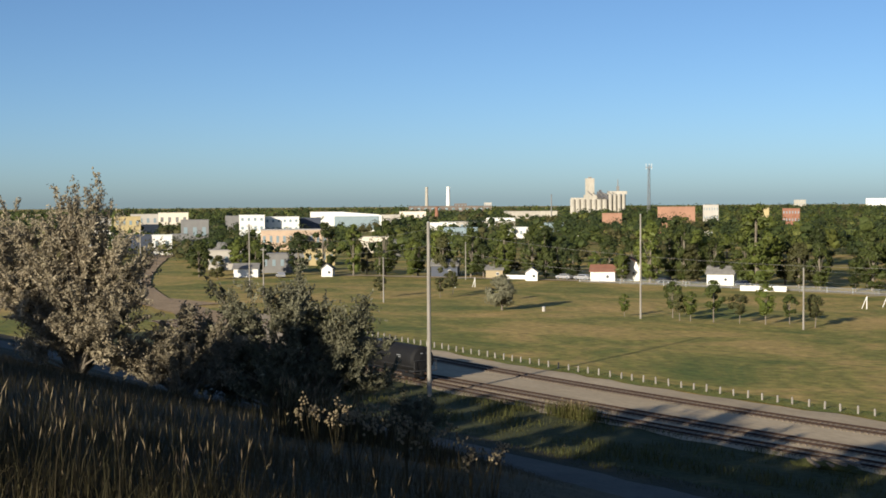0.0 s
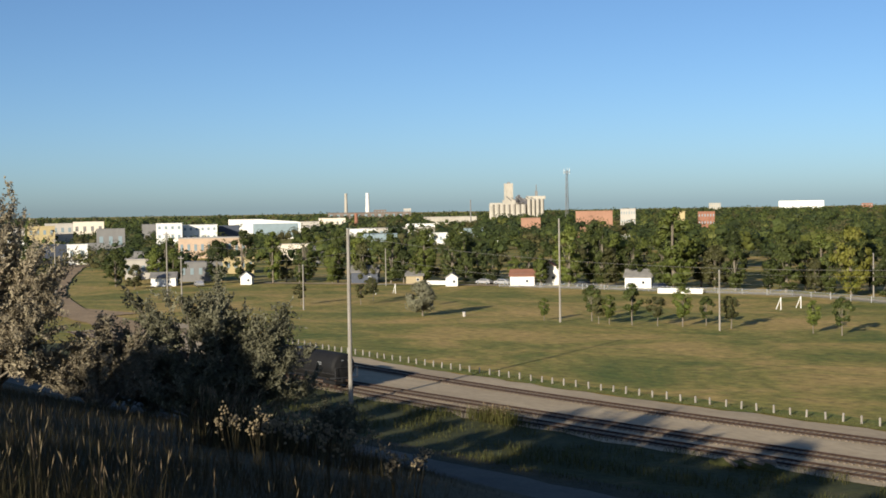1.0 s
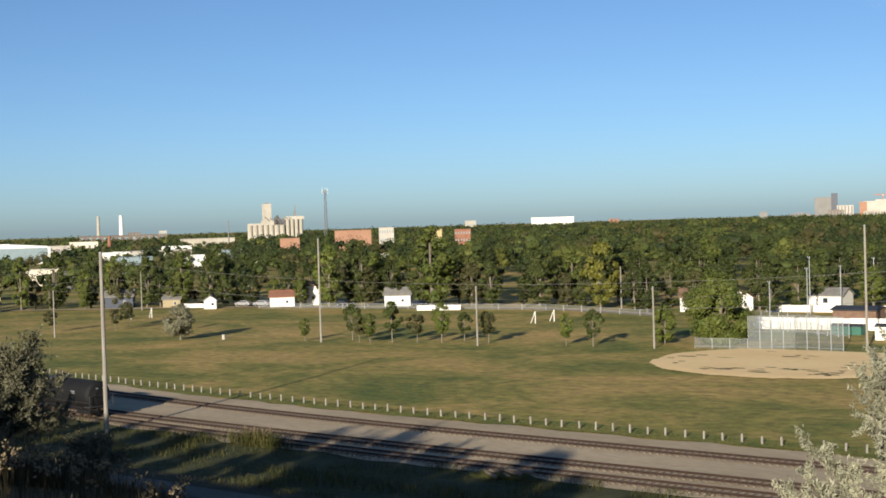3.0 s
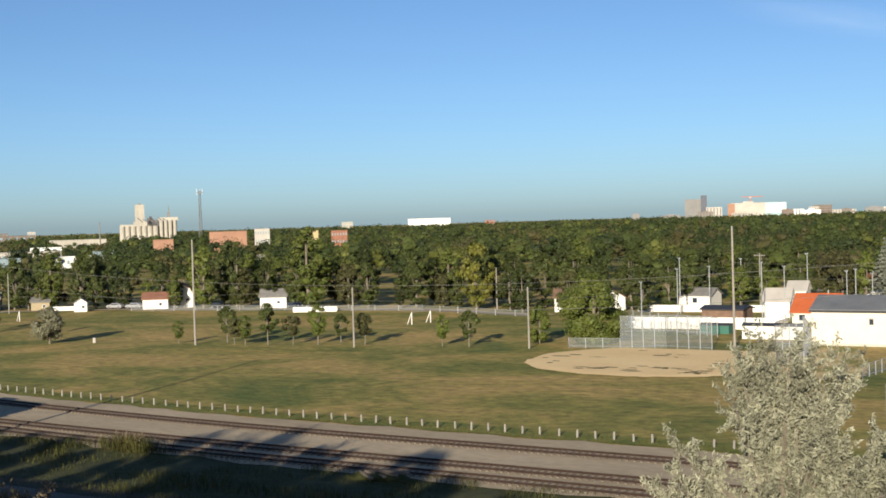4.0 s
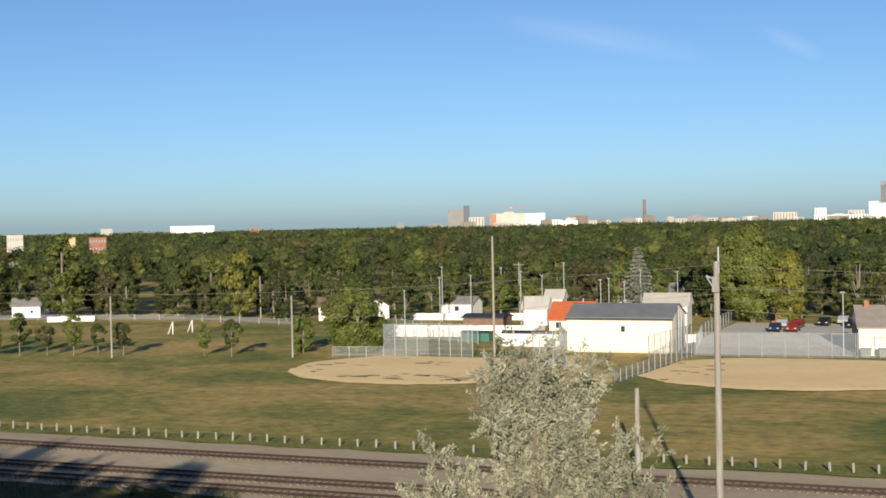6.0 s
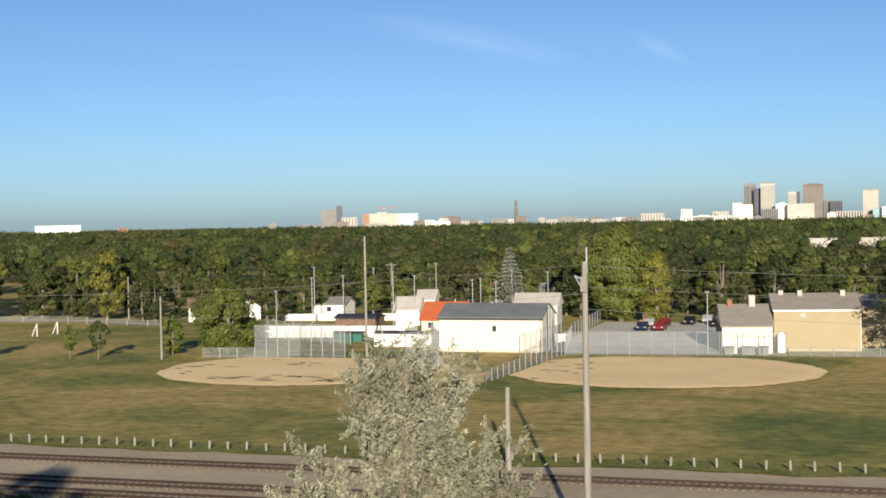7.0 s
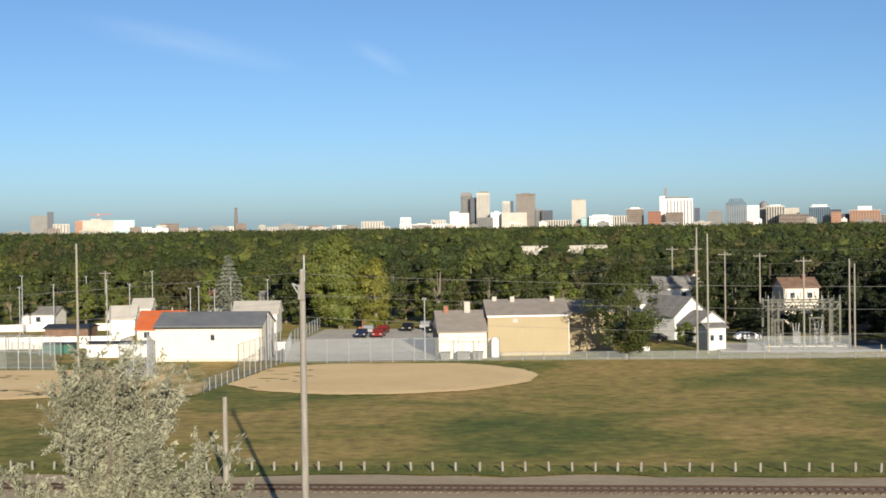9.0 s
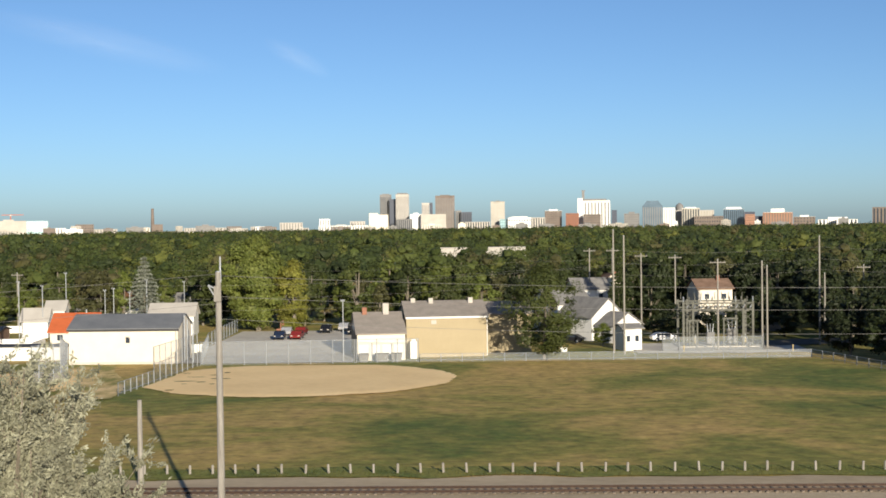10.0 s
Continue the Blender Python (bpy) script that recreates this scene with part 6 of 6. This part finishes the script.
# ---- the slope: unseen crest trees added to shade it, silver-leafed trees, shrubs ----
def silver_tree(x, y, h, lobes, n_leaf, leaf, mat, label, seed, slim=0.3, name="silver_tree", category="tree", stems=70, slant=(0, 0), twigs=16):
    """Stems that fan out from the foot to the lobes of the crown, twigs with narrow leaves. lobes: centre and half sizes, from the foot."""
    r = np.random.default_rng(seed)
    z0 = hill(x, y)
    t = thing(name, pose(x, y, z0), label, category)
    wts = np.array([q[3] * q[4] * q[5] for q in lobes]) ** 0.6
    wts /= wts.sum()
    b = bmesh.new()
    tips = []
    for i in range(stems):
        q = lobes[r.choice(len(lobes), p=wts)]
        d = r.normal(size=3)
        d /= np.linalg.norm(d)
        tip = np.array(q[:3]) + d * np.array(q[3:6]) * r.uniform(0.35, 1.0)
        tip[2] = max(tip[2], 0.25)
        mid = np.array([tip[0] * 0.3, tip[1] * 0.3, tip[2] * r.uniform(0.35, 0.55)]) + r.normal(size=3) * 0.12
        foot = r.normal(size=3) * np.array([0.12, 0.12, 0]) + np.array([0, 0, -0.2])
        rad = h * 0.011 * r.uniform(0.4, 1.3)
        rod(b, tuple(foot), tuple(mid), rad, rad * 0.7, 5)
        rod(b, tuple(mid), tuple(tip), rad * 0.7, rad * 0.12, 5)
        for k in range(twigs):
            u = r.uniform(0.35, 1.08)
            p = mid + (tip - mid) * u
            dirn = (tip - mid) / (np.linalg.norm(tip - mid) + 1e-6) * 0.5 + r.normal(size=3) * 0.6 + np.array([slant[0], slant[1], 0.45])
            dirn /= np.linalg.norm(dirn)
            tips.append((p, dirn, h * 0.1 * r.uniform(0.5, 1.3)))
    part("branchwork", b, BARK, t)
    per = max(2, n_leaf // len(tips))
    P = np.repeat(np.array([q[0] for q in tips]), per, 0)
    Dn = np.repeat(np.array([q[1] for q in tips]), per, 0)
    Ln = np.repeat(np.array([q[2] for q in tips]), per)[:, None]
    u = r.uniform(0, 1, (len(P), 1))
    pos = P + Dn * Ln * u + r.normal(size=P.shape) * leaf * 0.7
    pos[:, 2] = np.maximum(pos[:, 2], 0.1)
    a = Dn * 0.7 + r.normal(size=P.shape) * 0.6
    a /= np.linalg.norm(a, axis=1)[:, None]
    w = np.cross(a, r.normal(size=P.shape))
    w /= np.linalg.norm(w, axis=1)[:, None]
    c = np.cross(a, w)
    s = leaf * r.uniform(0.6, 1.3, (len(P), 1))
    v = np.stack([pos - a * s, pos + w * s * slim + c * s * 0.12, pos + a * s, pos - w * s * slim + c * s * 0.12], 1).reshape(-1, 3)
    k = (np.arange(len(P)) * 4)[:, None]
    f = np.concatenate([k + np.array([[0, 1, 2]]), k + np.array([[0, 2, 3]])])
    raw("foliage", v.tolist(), f.tolist(), mat, t)
    return t


silver_tree(-9.2, 28.6, 6.6, [(-0.1, 0, 4.9, 1.25, 1.2, 1.5), (-1.05, 0, 5.0, 0.7, 0.8, 1.3), (0.95, 0, 4.6, 0.6, 0.8, 1.5), (1.75, 0, 3.5, 0.7, 0.9, 1.2), (-0.1, 0, 3.3, 1.95, 1.5, 1.5), (-2.7, -0.3, 3.2, 0.4, 0.5, 1.0), (-2.4, -0.2, 2.2, 1.0, 0.9, 1.0), (2.4, 0, 2.4, 0.8, 0.9, 1.2), (0, 0, 2.0, 2.4, 1.6, 1.1)],
            92000, 0.062, LEAF["silver"], "silvery pale-leafed tree on the slope of the hill", 3, slim=0.33, stems=150, slant=(0.4, 0), twigs=11)
silver_tree(-56.4, 23.4, 9.0, [(0.3, 0, 6.7, 1.3, 1.6, 2.0), (1.6, 1.6, 4.4, 1.4, 1.5, 2.0), (-1.5, -1.6, 5.0, 2.2, 2.0, 2.6), (1.0, 0.6, 2.4, 2.6, 2.4, 1.8), (-2.6, -3, 5.6, 2.0, 2.0, 2.4), (-0.8, -1.2, 2.6, 3.0, 2.6, 2.0)], 95000, 0.085, LEAF["tan"], "pale grey-tan silver-leafed tree on the hillside", 4, slim=0.4, stems=160)
silver_tree(-52.6, 32.2, 7.4, [(0.2, 0.2, 5.6, 1.5, 1.8, 1.8), (-2.0, -2.2, 4.8, 1.5, 1.6, 1.9), (1.8, 2.0, 4.0, 1.6, 1.6, 1.8), (0, 0, 2.4, 3.0, 3.6, 2.0), (-2.4, -3.2, 2.8, 1.8, 1.8, 2.0), (2.2, 3.0, 2.6, 1.6, 1.7, 1.8)], 80000, 0.095, LEAF["greygreen"], "broad dark grey-green silver-leafed bush on the hillside", 6, slim=0.42, stems=160, name="silver_bush", category="bush")
silver_tree(-54.0, 27.2, 4.4, [(0, 0, 2.2, 1.7, 2.0, 1.9), (-1.0, -1.8, 1.8, 1.5, 1.6, 1.6), (0.8, 1.6, 1.6, 1.2, 1.2, 1.4)], 26000, 0.11, LEAF["tan"], "low tan-leafed shrub on the hillside", 8, stems=70, name="shrub", category="bush")
silver_tree(-49.5, 37.0, 3.4, [(0, 0, 1.7, 1.6, 1.8, 1.4)], 8000, 0.12, LEAF["greygreen"], "low grey-green shrub below the broad bush", 9, stems=40, name="shrub", category="bush")
silver_tree(-62.0, 17.5, 7.5, [(0, 0, 5.0, 2.2, 2.4, 2.4), (1.0, 1.0, 2.6, 2.4, 2.4, 2.0)], 20000, 0.14, LEAF["tan"], "pale grey-tan silver-leafed tree higher on the hillside", 10, stems=80)

# out of view; heights and gaps chosen only for the shade they throw
CREST = tree_meshes("greygreen", 8, 7.0, "spread", 90, 40, 40, 0.08, 0.26, 0.03)
for x, y, h in ((-63, -4, 5.0), (-57.5, -4, 4.4), (-68, -5, 6.4), (-73, -6, 6.6), (-48.5, -4, 4.6), (-40, -4, 5.6), (-35, -5, 6.4), (-30, -4, 8.2), (-25, -6, 6.4), (-79, -6, 6.6), (-84, -6, 6.4), (-89, -6, 6.2), (-95, -7, 6.4), (-101, -8, 6.5)) + tuple((-39 + 3.3 * k, -13 - 2.5 * (k % 3), (6.2 if k < 10 else 4.0) + (0.7 if k < 10 else 0.3) * math.sin(k * 2.1)) for k in range(12) if k != 6) + tuple((-38 + 5.6 * k, -20 - 2 * (k % 2), 6.0 if k < 5 else 3.4) for k in range(8) if k not in (4, 6)):
    tree(CREST, x, y, "unseen grey-green tree added on the crest to cast shade", "trees on the crest", (h / 8 * random.uniform(0.85, 1.1), h / 8, h / 8), z=hill(x, y))


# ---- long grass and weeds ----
# blade colour lowered as well: part of the slope's shade sits in it
STRAW = material("shaded_grass_blades", [(0.3, (0.028, 0.024, 0.010)), (0.7, (0.064, 0.052, 0.023))], 0.6, 0.8, fine=0.3, vary=0.4, island=True, translucent=0.3)
GREENBLADE = material("green_grass_blades", [(0.3, (0.037, 0.047, 0.011)), (0.7, (0.099, 0.094, 0.028))], 0.4, 0.8, fine=0.3, vary=0.4, island=True, translucent=0.3)
SEED = material("pale_seed_heads", [(0.3, (0.125, 0.097, 0.057)), (0.7, (0.215, 0.167, 0.1))], 0.6, 0.8, fine=0.2, vary=0.3, island=True, translucent=0.3)


# brighter than SEED: the sun on the weed heads is put into the colour
FLUFF = material("sunlit_flower_fluff", [(0.3, (0.17, 0.134, 0.08)), (0.7, (0.28, 0.223, 0.142))], 0.6, 0.8, fine=0.2, vary=0.2, island=True, translucent=0.3)


def blades(points, heights, width, mats, lean=0.25, seed=1, heads=None):
    """Bent blades (three triangles each) at the points; heads: share that carries a seed head."""
    r = np.random.default_rng(seed)
    n = len(points)
    a = r.uniform(0, 6.28, n)
    side = np.stack([np.cos(a), np.sin(a), np.zeros(n)], 1) * (width * heights ** 0.5)[:, None]
    tilt = r.normal(size=(n, 3)) * lean
    tilt[:, 0] += 0.12
    tilt[:, 2] = 0
    h = heights[:, None]
    m = points + np.array([0, 0, 0.55]) * h + tilt * h * 0.3
    top = points + np.array([0, 0, 1.0]) * h + tilt * h
    v = np.stack([points - side, points + side, m - side * 0.7, m + side * 0.7, top], 1).reshape(-1, 3)
    k = (np.arange(n) * 5)[:, None]
    f = np.concatenate([k + np.array([[0, 1, 3]]), k + np.array([[0, 3, 2]]), k + np.array([[2, 3, 4]])])
    idx = np.zeros(len(f), int)
    if heads:
        pick = np.where(r.random(n) < heads)[0]
        q = top[pick]
        w = side[pick] * 1.3
        up = (top - m)[pick]
        up /= np.linalg.norm(up, axis=1)[:, None]
        hh = up * (heights[pick] * 0.1)[:, None]
        sv = np.stack([q - hh, q - w, q + hh, q + w], 1).reshape(-1, 3)
        o = len(v)
        kk = (np.arange(len(pick)) * 4)[:, None] + o
        sf = np.concatenate([kk + np.array([[0, 1, 2]]), kk + np.array([[0, 2, 3]])])
        v = np.concatenate([v, sv])
        f = np.concatenate([f, sf])
        idx = np.concatenate([idx, np.ones(len(sf), int)])
    return v, f, idx


def slope_grass():
    r = np.random.default_rng(11)
    n = 50000
    d = 11 + 50 * r.random(n) ** 1.5
    az = np.radians(r.uniform(-78, -46.5, n) + r.normal(size=n) * 0.6)
    x, y = d * np.sin(az), d * np.cos(az)
    p = np.array([(a, b, hill(a, b) - 0.02) for a, b in zip(x, y)])
    patch = np.array([noise.noise((a * 0.16, b * 0.16, 2.0)) for a, b in zip(x, y)])
    edge = np.clip((np.degrees(np.arctan2(-x, y)) - 46.0) / 5, 0.3, 1)
    low = np.clip(0.3 + 0.25 * patch + r.normal(size=n) * 0.08, 0.12, 0.6) * edge
    v, f, idx = blades(p, low, 0.006, None, 0.3, 12)
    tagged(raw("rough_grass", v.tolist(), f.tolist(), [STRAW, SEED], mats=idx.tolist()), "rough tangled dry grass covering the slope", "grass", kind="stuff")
    pick = (d < 27) & (r.random(n) < np.clip(0.08 + 0.2 * patch, 0.0, 0.22) * np.interp(np.degrees(np.arctan2(-x, y)), [50, 58, 62], [0.06, 0.2, 1.0]))
    tall = np.clip(0.58 + 0.25 * patch[pick] + r.normal(size=pick.sum()) * 0.14, 0.3, 0.95) * edge[pick]
    v, f, idx = blades(p[pick], tall, 0.005, None, 0.13, 16, heads=0.8)
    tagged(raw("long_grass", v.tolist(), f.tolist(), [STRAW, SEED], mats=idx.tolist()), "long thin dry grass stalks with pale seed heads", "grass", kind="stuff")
    n = 36000
    x, y = r.uniform(-150, 20, n), r.uniform(66, 84, n)
    ok = np.array([noise.noise((a * 0.15, b * 0.3, 4.0)) > -0.15 for a, b in zip(x, y)])
    x, y = x[ok], y[ok]
    p = np.stack([x, y + np.array([bend(a) for a in x]), np.full(len(x), 0.1)], 1)
    hts = np.clip(0.45 + 0.5 * np.array([noise.noise((a * 0.09, b * 0.25, 9.0)) for a, b in zip(x, y)]) + r.normal(size=len(x)) * 0.12, 0.12, 1.2)
    v, f, idx = blades(p, hts, 0.03, None, 0.3, 13, heads=0.04)
    tagged(raw("verge_grass", v.tolist(), f.tolist(), [GREENBLADE, SEED], mats=idx.tolist()), "rank green grass on the verge of the railway", "grass", kind="stuff")
    # one pale tuft beside the track, and a ragged edge along the fence posts
    n = 900
    q = r.normal(size=(n, 2)) * np.array([1.6, 0.5]) + np.array([-87.8, 83.6])
    v, f, idx = blades(np.column_stack([q, np.full(n, 0.1)]), r.uniform(0.8, 1.6, n), 0.03, None, 0.2, 14, heads=0.3)
    tagged(raw("grass_tuft", v.tolist(), f.tolist(), [GREENBLADE, SEED], mats=idx.tolist()), "tall pale tuft of grass beside the track", "grass", kind="stuff")
    n = 14000
    x = r.uniform(-175, 45, n)
    y = np.array([fence_y(a) for a in x]) + r.normal(size=n) * 0.9
    v, f, idx = blades(np.column_stack([x, y, np.full(n, 0.02)]), r.uniform(0.1, 0.35, n), 0.03, None, 0.3, 15)
    tagged(raw("edge_grass", v.tolist(), f.tolist(), [GREENBLADE, SEED], mats=idx.tolist()), "unmown green grass round the fence posts", "grass", kind="stuff")


slope_grass()


def weed(x, y, h, seed, label, head):
    """A branching weed with small heads of fluff."""
    r = random.Random(seed)
    t = thing("weed", pose(x, y, hill(x, y)), label, "weed", "flowering weeds")
    for i in range(7):
        tip = Vector((r.uniform(-0.28, 0.28), r.uniform(-0.28, 0.28), h * r.uniform(0.7, 1.0)))
        st = part("stalk", bm_rod((r.uniform(-0.05, 0.05), r.uniform(-0.05, 0.05), -0.05), tuple(tip), 0.008, 0.004, 4), STRAW, t)
        fl = [tip + Vector((r.gauss(0, 0.05), r.gauss(0, 0.05), r.gauss(-0.04, 0.05))) for k in range(9)]
        v, f = lumps(np.array([q[:] for q in fl]), np.full((len(fl), 3), 0.024), ICO1, 0.3)
        raw("flower_head", v.tolist(), f.tolist(), head, st, "pale fluffy flower head")


rw = random.Random(5)
for az, d in ((-57.6, 22.5), (-56.6, 23.5), (-55.9, 20.5), (-55.0, 20.0), (-53.6, 21.0), (-52.2, 20.6), (-50.8, 21.0), (-49.9, 21.5)):
    p = far(az, d)
    weed(p.x, p.y, rw.uniform(0.9, 1.3), int(d * 10), "branching weed with pale fluffy heads among dry grass", FLUFF)
for az, d, h in ((-58.4, 30, 1.5), (-57.8, 31, 1.3), (-56.6, 32.5, 1.1), (-55.8, 33, 1.2), (-54.9, 33, 1.0), (-52.5, 30, 0.8)):
    p = far(az, d)
    n = 150
    rr = np.random.default_rng(int(h * 100 + d))
    q = rr.normal(size=(n, 2)) * 0.45 + np.array([p.x, p.y])
    v, f, idx = blades(np.column_stack([q, [hill(a, c) for a, c in q]]), rr.uniform(0.5, 1.0, n) * h, 0.014, None, 0.16, 20 + int(d), heads=0.35)
    tagged(raw("tall_tuft", v.tolist(), f.tolist(), [STRAW, SEED], mats=idx.tolist()), "tall ochre tuft of dry weeds before the bush", "grass", kind="stuff")

# weedy scars on the sand
r5 = random.Random(9)
for k in range(56):
    if k < 46:
        x, y = r5.uniform(-88, -60), r5.choice((r5.uniform(151, 157), r5.uniform(158, 177)))
        if ((x + 70.5) / 20) ** 2 + ((y - 165.5) / 18.2) ** 2 > 0.9:
            continue
    else:
        x, y = r5.uniform(-39, -33), r5.uniform(158, 178)
    n = 18
    w, h2 = r5.uniform(0.3, 1.5), r5.uniform(0.2, 0.5)
    v = [(x, y, 0.225)] + [(x + w * (1 + 0.5 * noise.noise((i, k, 0.3))) * math.cos(6.283 * i / n), y + h2 * (1 + 0.6 * noise.noise((i, k, 5.3))) * math.sin(6.283 * i / n), 0.21) for i in range(n)]
    tagged(raw("weed_patch", v, [(0, 1 + i, 1 + (i + 1) % n) for i in range(n)], VERGE), "thin patch of weeds growing in the sand", "weeds", kind="stuff")
# old earth heap and planks on the verge
t = thing("earth_heap", pose(-59.5, 82.2, 0.1), "low heap of dark earth and old sleepers on the verge", "heap")
v, f = lumps(np.array([[0, 0, 0.0], [1.6, 0.2, 0], [-1.5, -0.2, 0], [2.8, 0, 0]]), np.array([[1.6, 0.9, 0.6], [1.2, 0.8, 0.5], [1.3, 0.7, 0.45], [0.9, 0.6, 0.3]]), ICO2, 0.2)
raw("earth", v.tolist(), f.tolist(), VERGE, t)
for k in range(4):
    o = part("old_sleeper", bm_box(-1.2, 1.2, -0.1, 0.1, 0, 0.18, 0.01), DARKWOOD, t)
    o.matrix_basis = pose(-0.6 + k * 0.7, 0.3 * k - 0.6, 0.3 + 0.08 * k, 5, 4, 15 * k - 30)

# faint wisps of high cloud
CLOUD = bpy.data.materials.new("thin_cirrus")
CLOUD.use_nodes = True
_N, _L = CLOUD.node_tree.nodes, CLOUD.node_tree.links
_tc, _no, _gr, _mu, _tr, _mx = (_N.new(k) for k in ("ShaderNodeTexCoord", "ShaderNodeTexNoise", "ShaderNodeTexGradient", "ShaderNodeMath", "ShaderNodeBsdfTransparent", "ShaderNodeMixShader"))
_gr.gradient_type = "SPHERICAL"
_no.inputs["Scale"].default_value, _no.inputs["Detail"].default_value = 2.2, 6
_L.new(_tc.outputs["Object"], _no.inputs["Vector"])
_L.new(_tc.outputs["Object"], _gr.inputs["Vector"])
_mu.operation = "MULTIPLY"
_L.new(_no.outputs["Fac"], _mu.inputs[0])
_L.new(_gr.outputs["Fac"], _mu.inputs[1])
_m2 = _N.new("ShaderNodeMath")
_m2.operation = "MULTIPLY"
_m2.inputs[1].default_value = 0.075
_L.new(_mu.outputs[0], _m2.inputs[0])
_L.new(_m2.outputs[0], _mx.inputs[0])
_N["Principled BSDF"].inputs["Base Color"].default_value = (0.8, 0.8, 0.8, 1)
_N["Principled BSDF"].inputs["Roughness"].default_value = 1.0
_L.new(_tr.outputs[0], _mx.inputs[1])
_L.new(_N["Principled BSDF"].outputs[0], _mx.inputs[2])
_L.new(_mx.outputs[0], _N["Material Output"].inputs["Surface"])
for az, el, w, h, tilt in ((-7.8, 7.1, 130, 38, -28), (-15.9, 7.7, 420, 60, -12)):
    p = far(az, 4500)
    b = bmesh.new()
    bmesh.ops.create_grid(b, x_segments=12, y_segments=6, size=1)
    for q in b.verts:
        q.co.z = 0.05 * math.sin(3 * q.co.x + 2 * q.co.y)
    o = part("cloud", b, CLOUD)
    o.matrix_basis = pose(p.x, p.y, 20 + 4500 * math.tan(radians(el)), 0, 0, -az) @ pose(0, 0, 0, 90, 0, 0) @ pose(0, 0, 0, 0, 0, tilt) @ Matrix.Diagonal((w, h, 1, 1))
    tagged(o, "faint thin wisp of white high cloud", "cloud", "wisps of cloud", "structure")
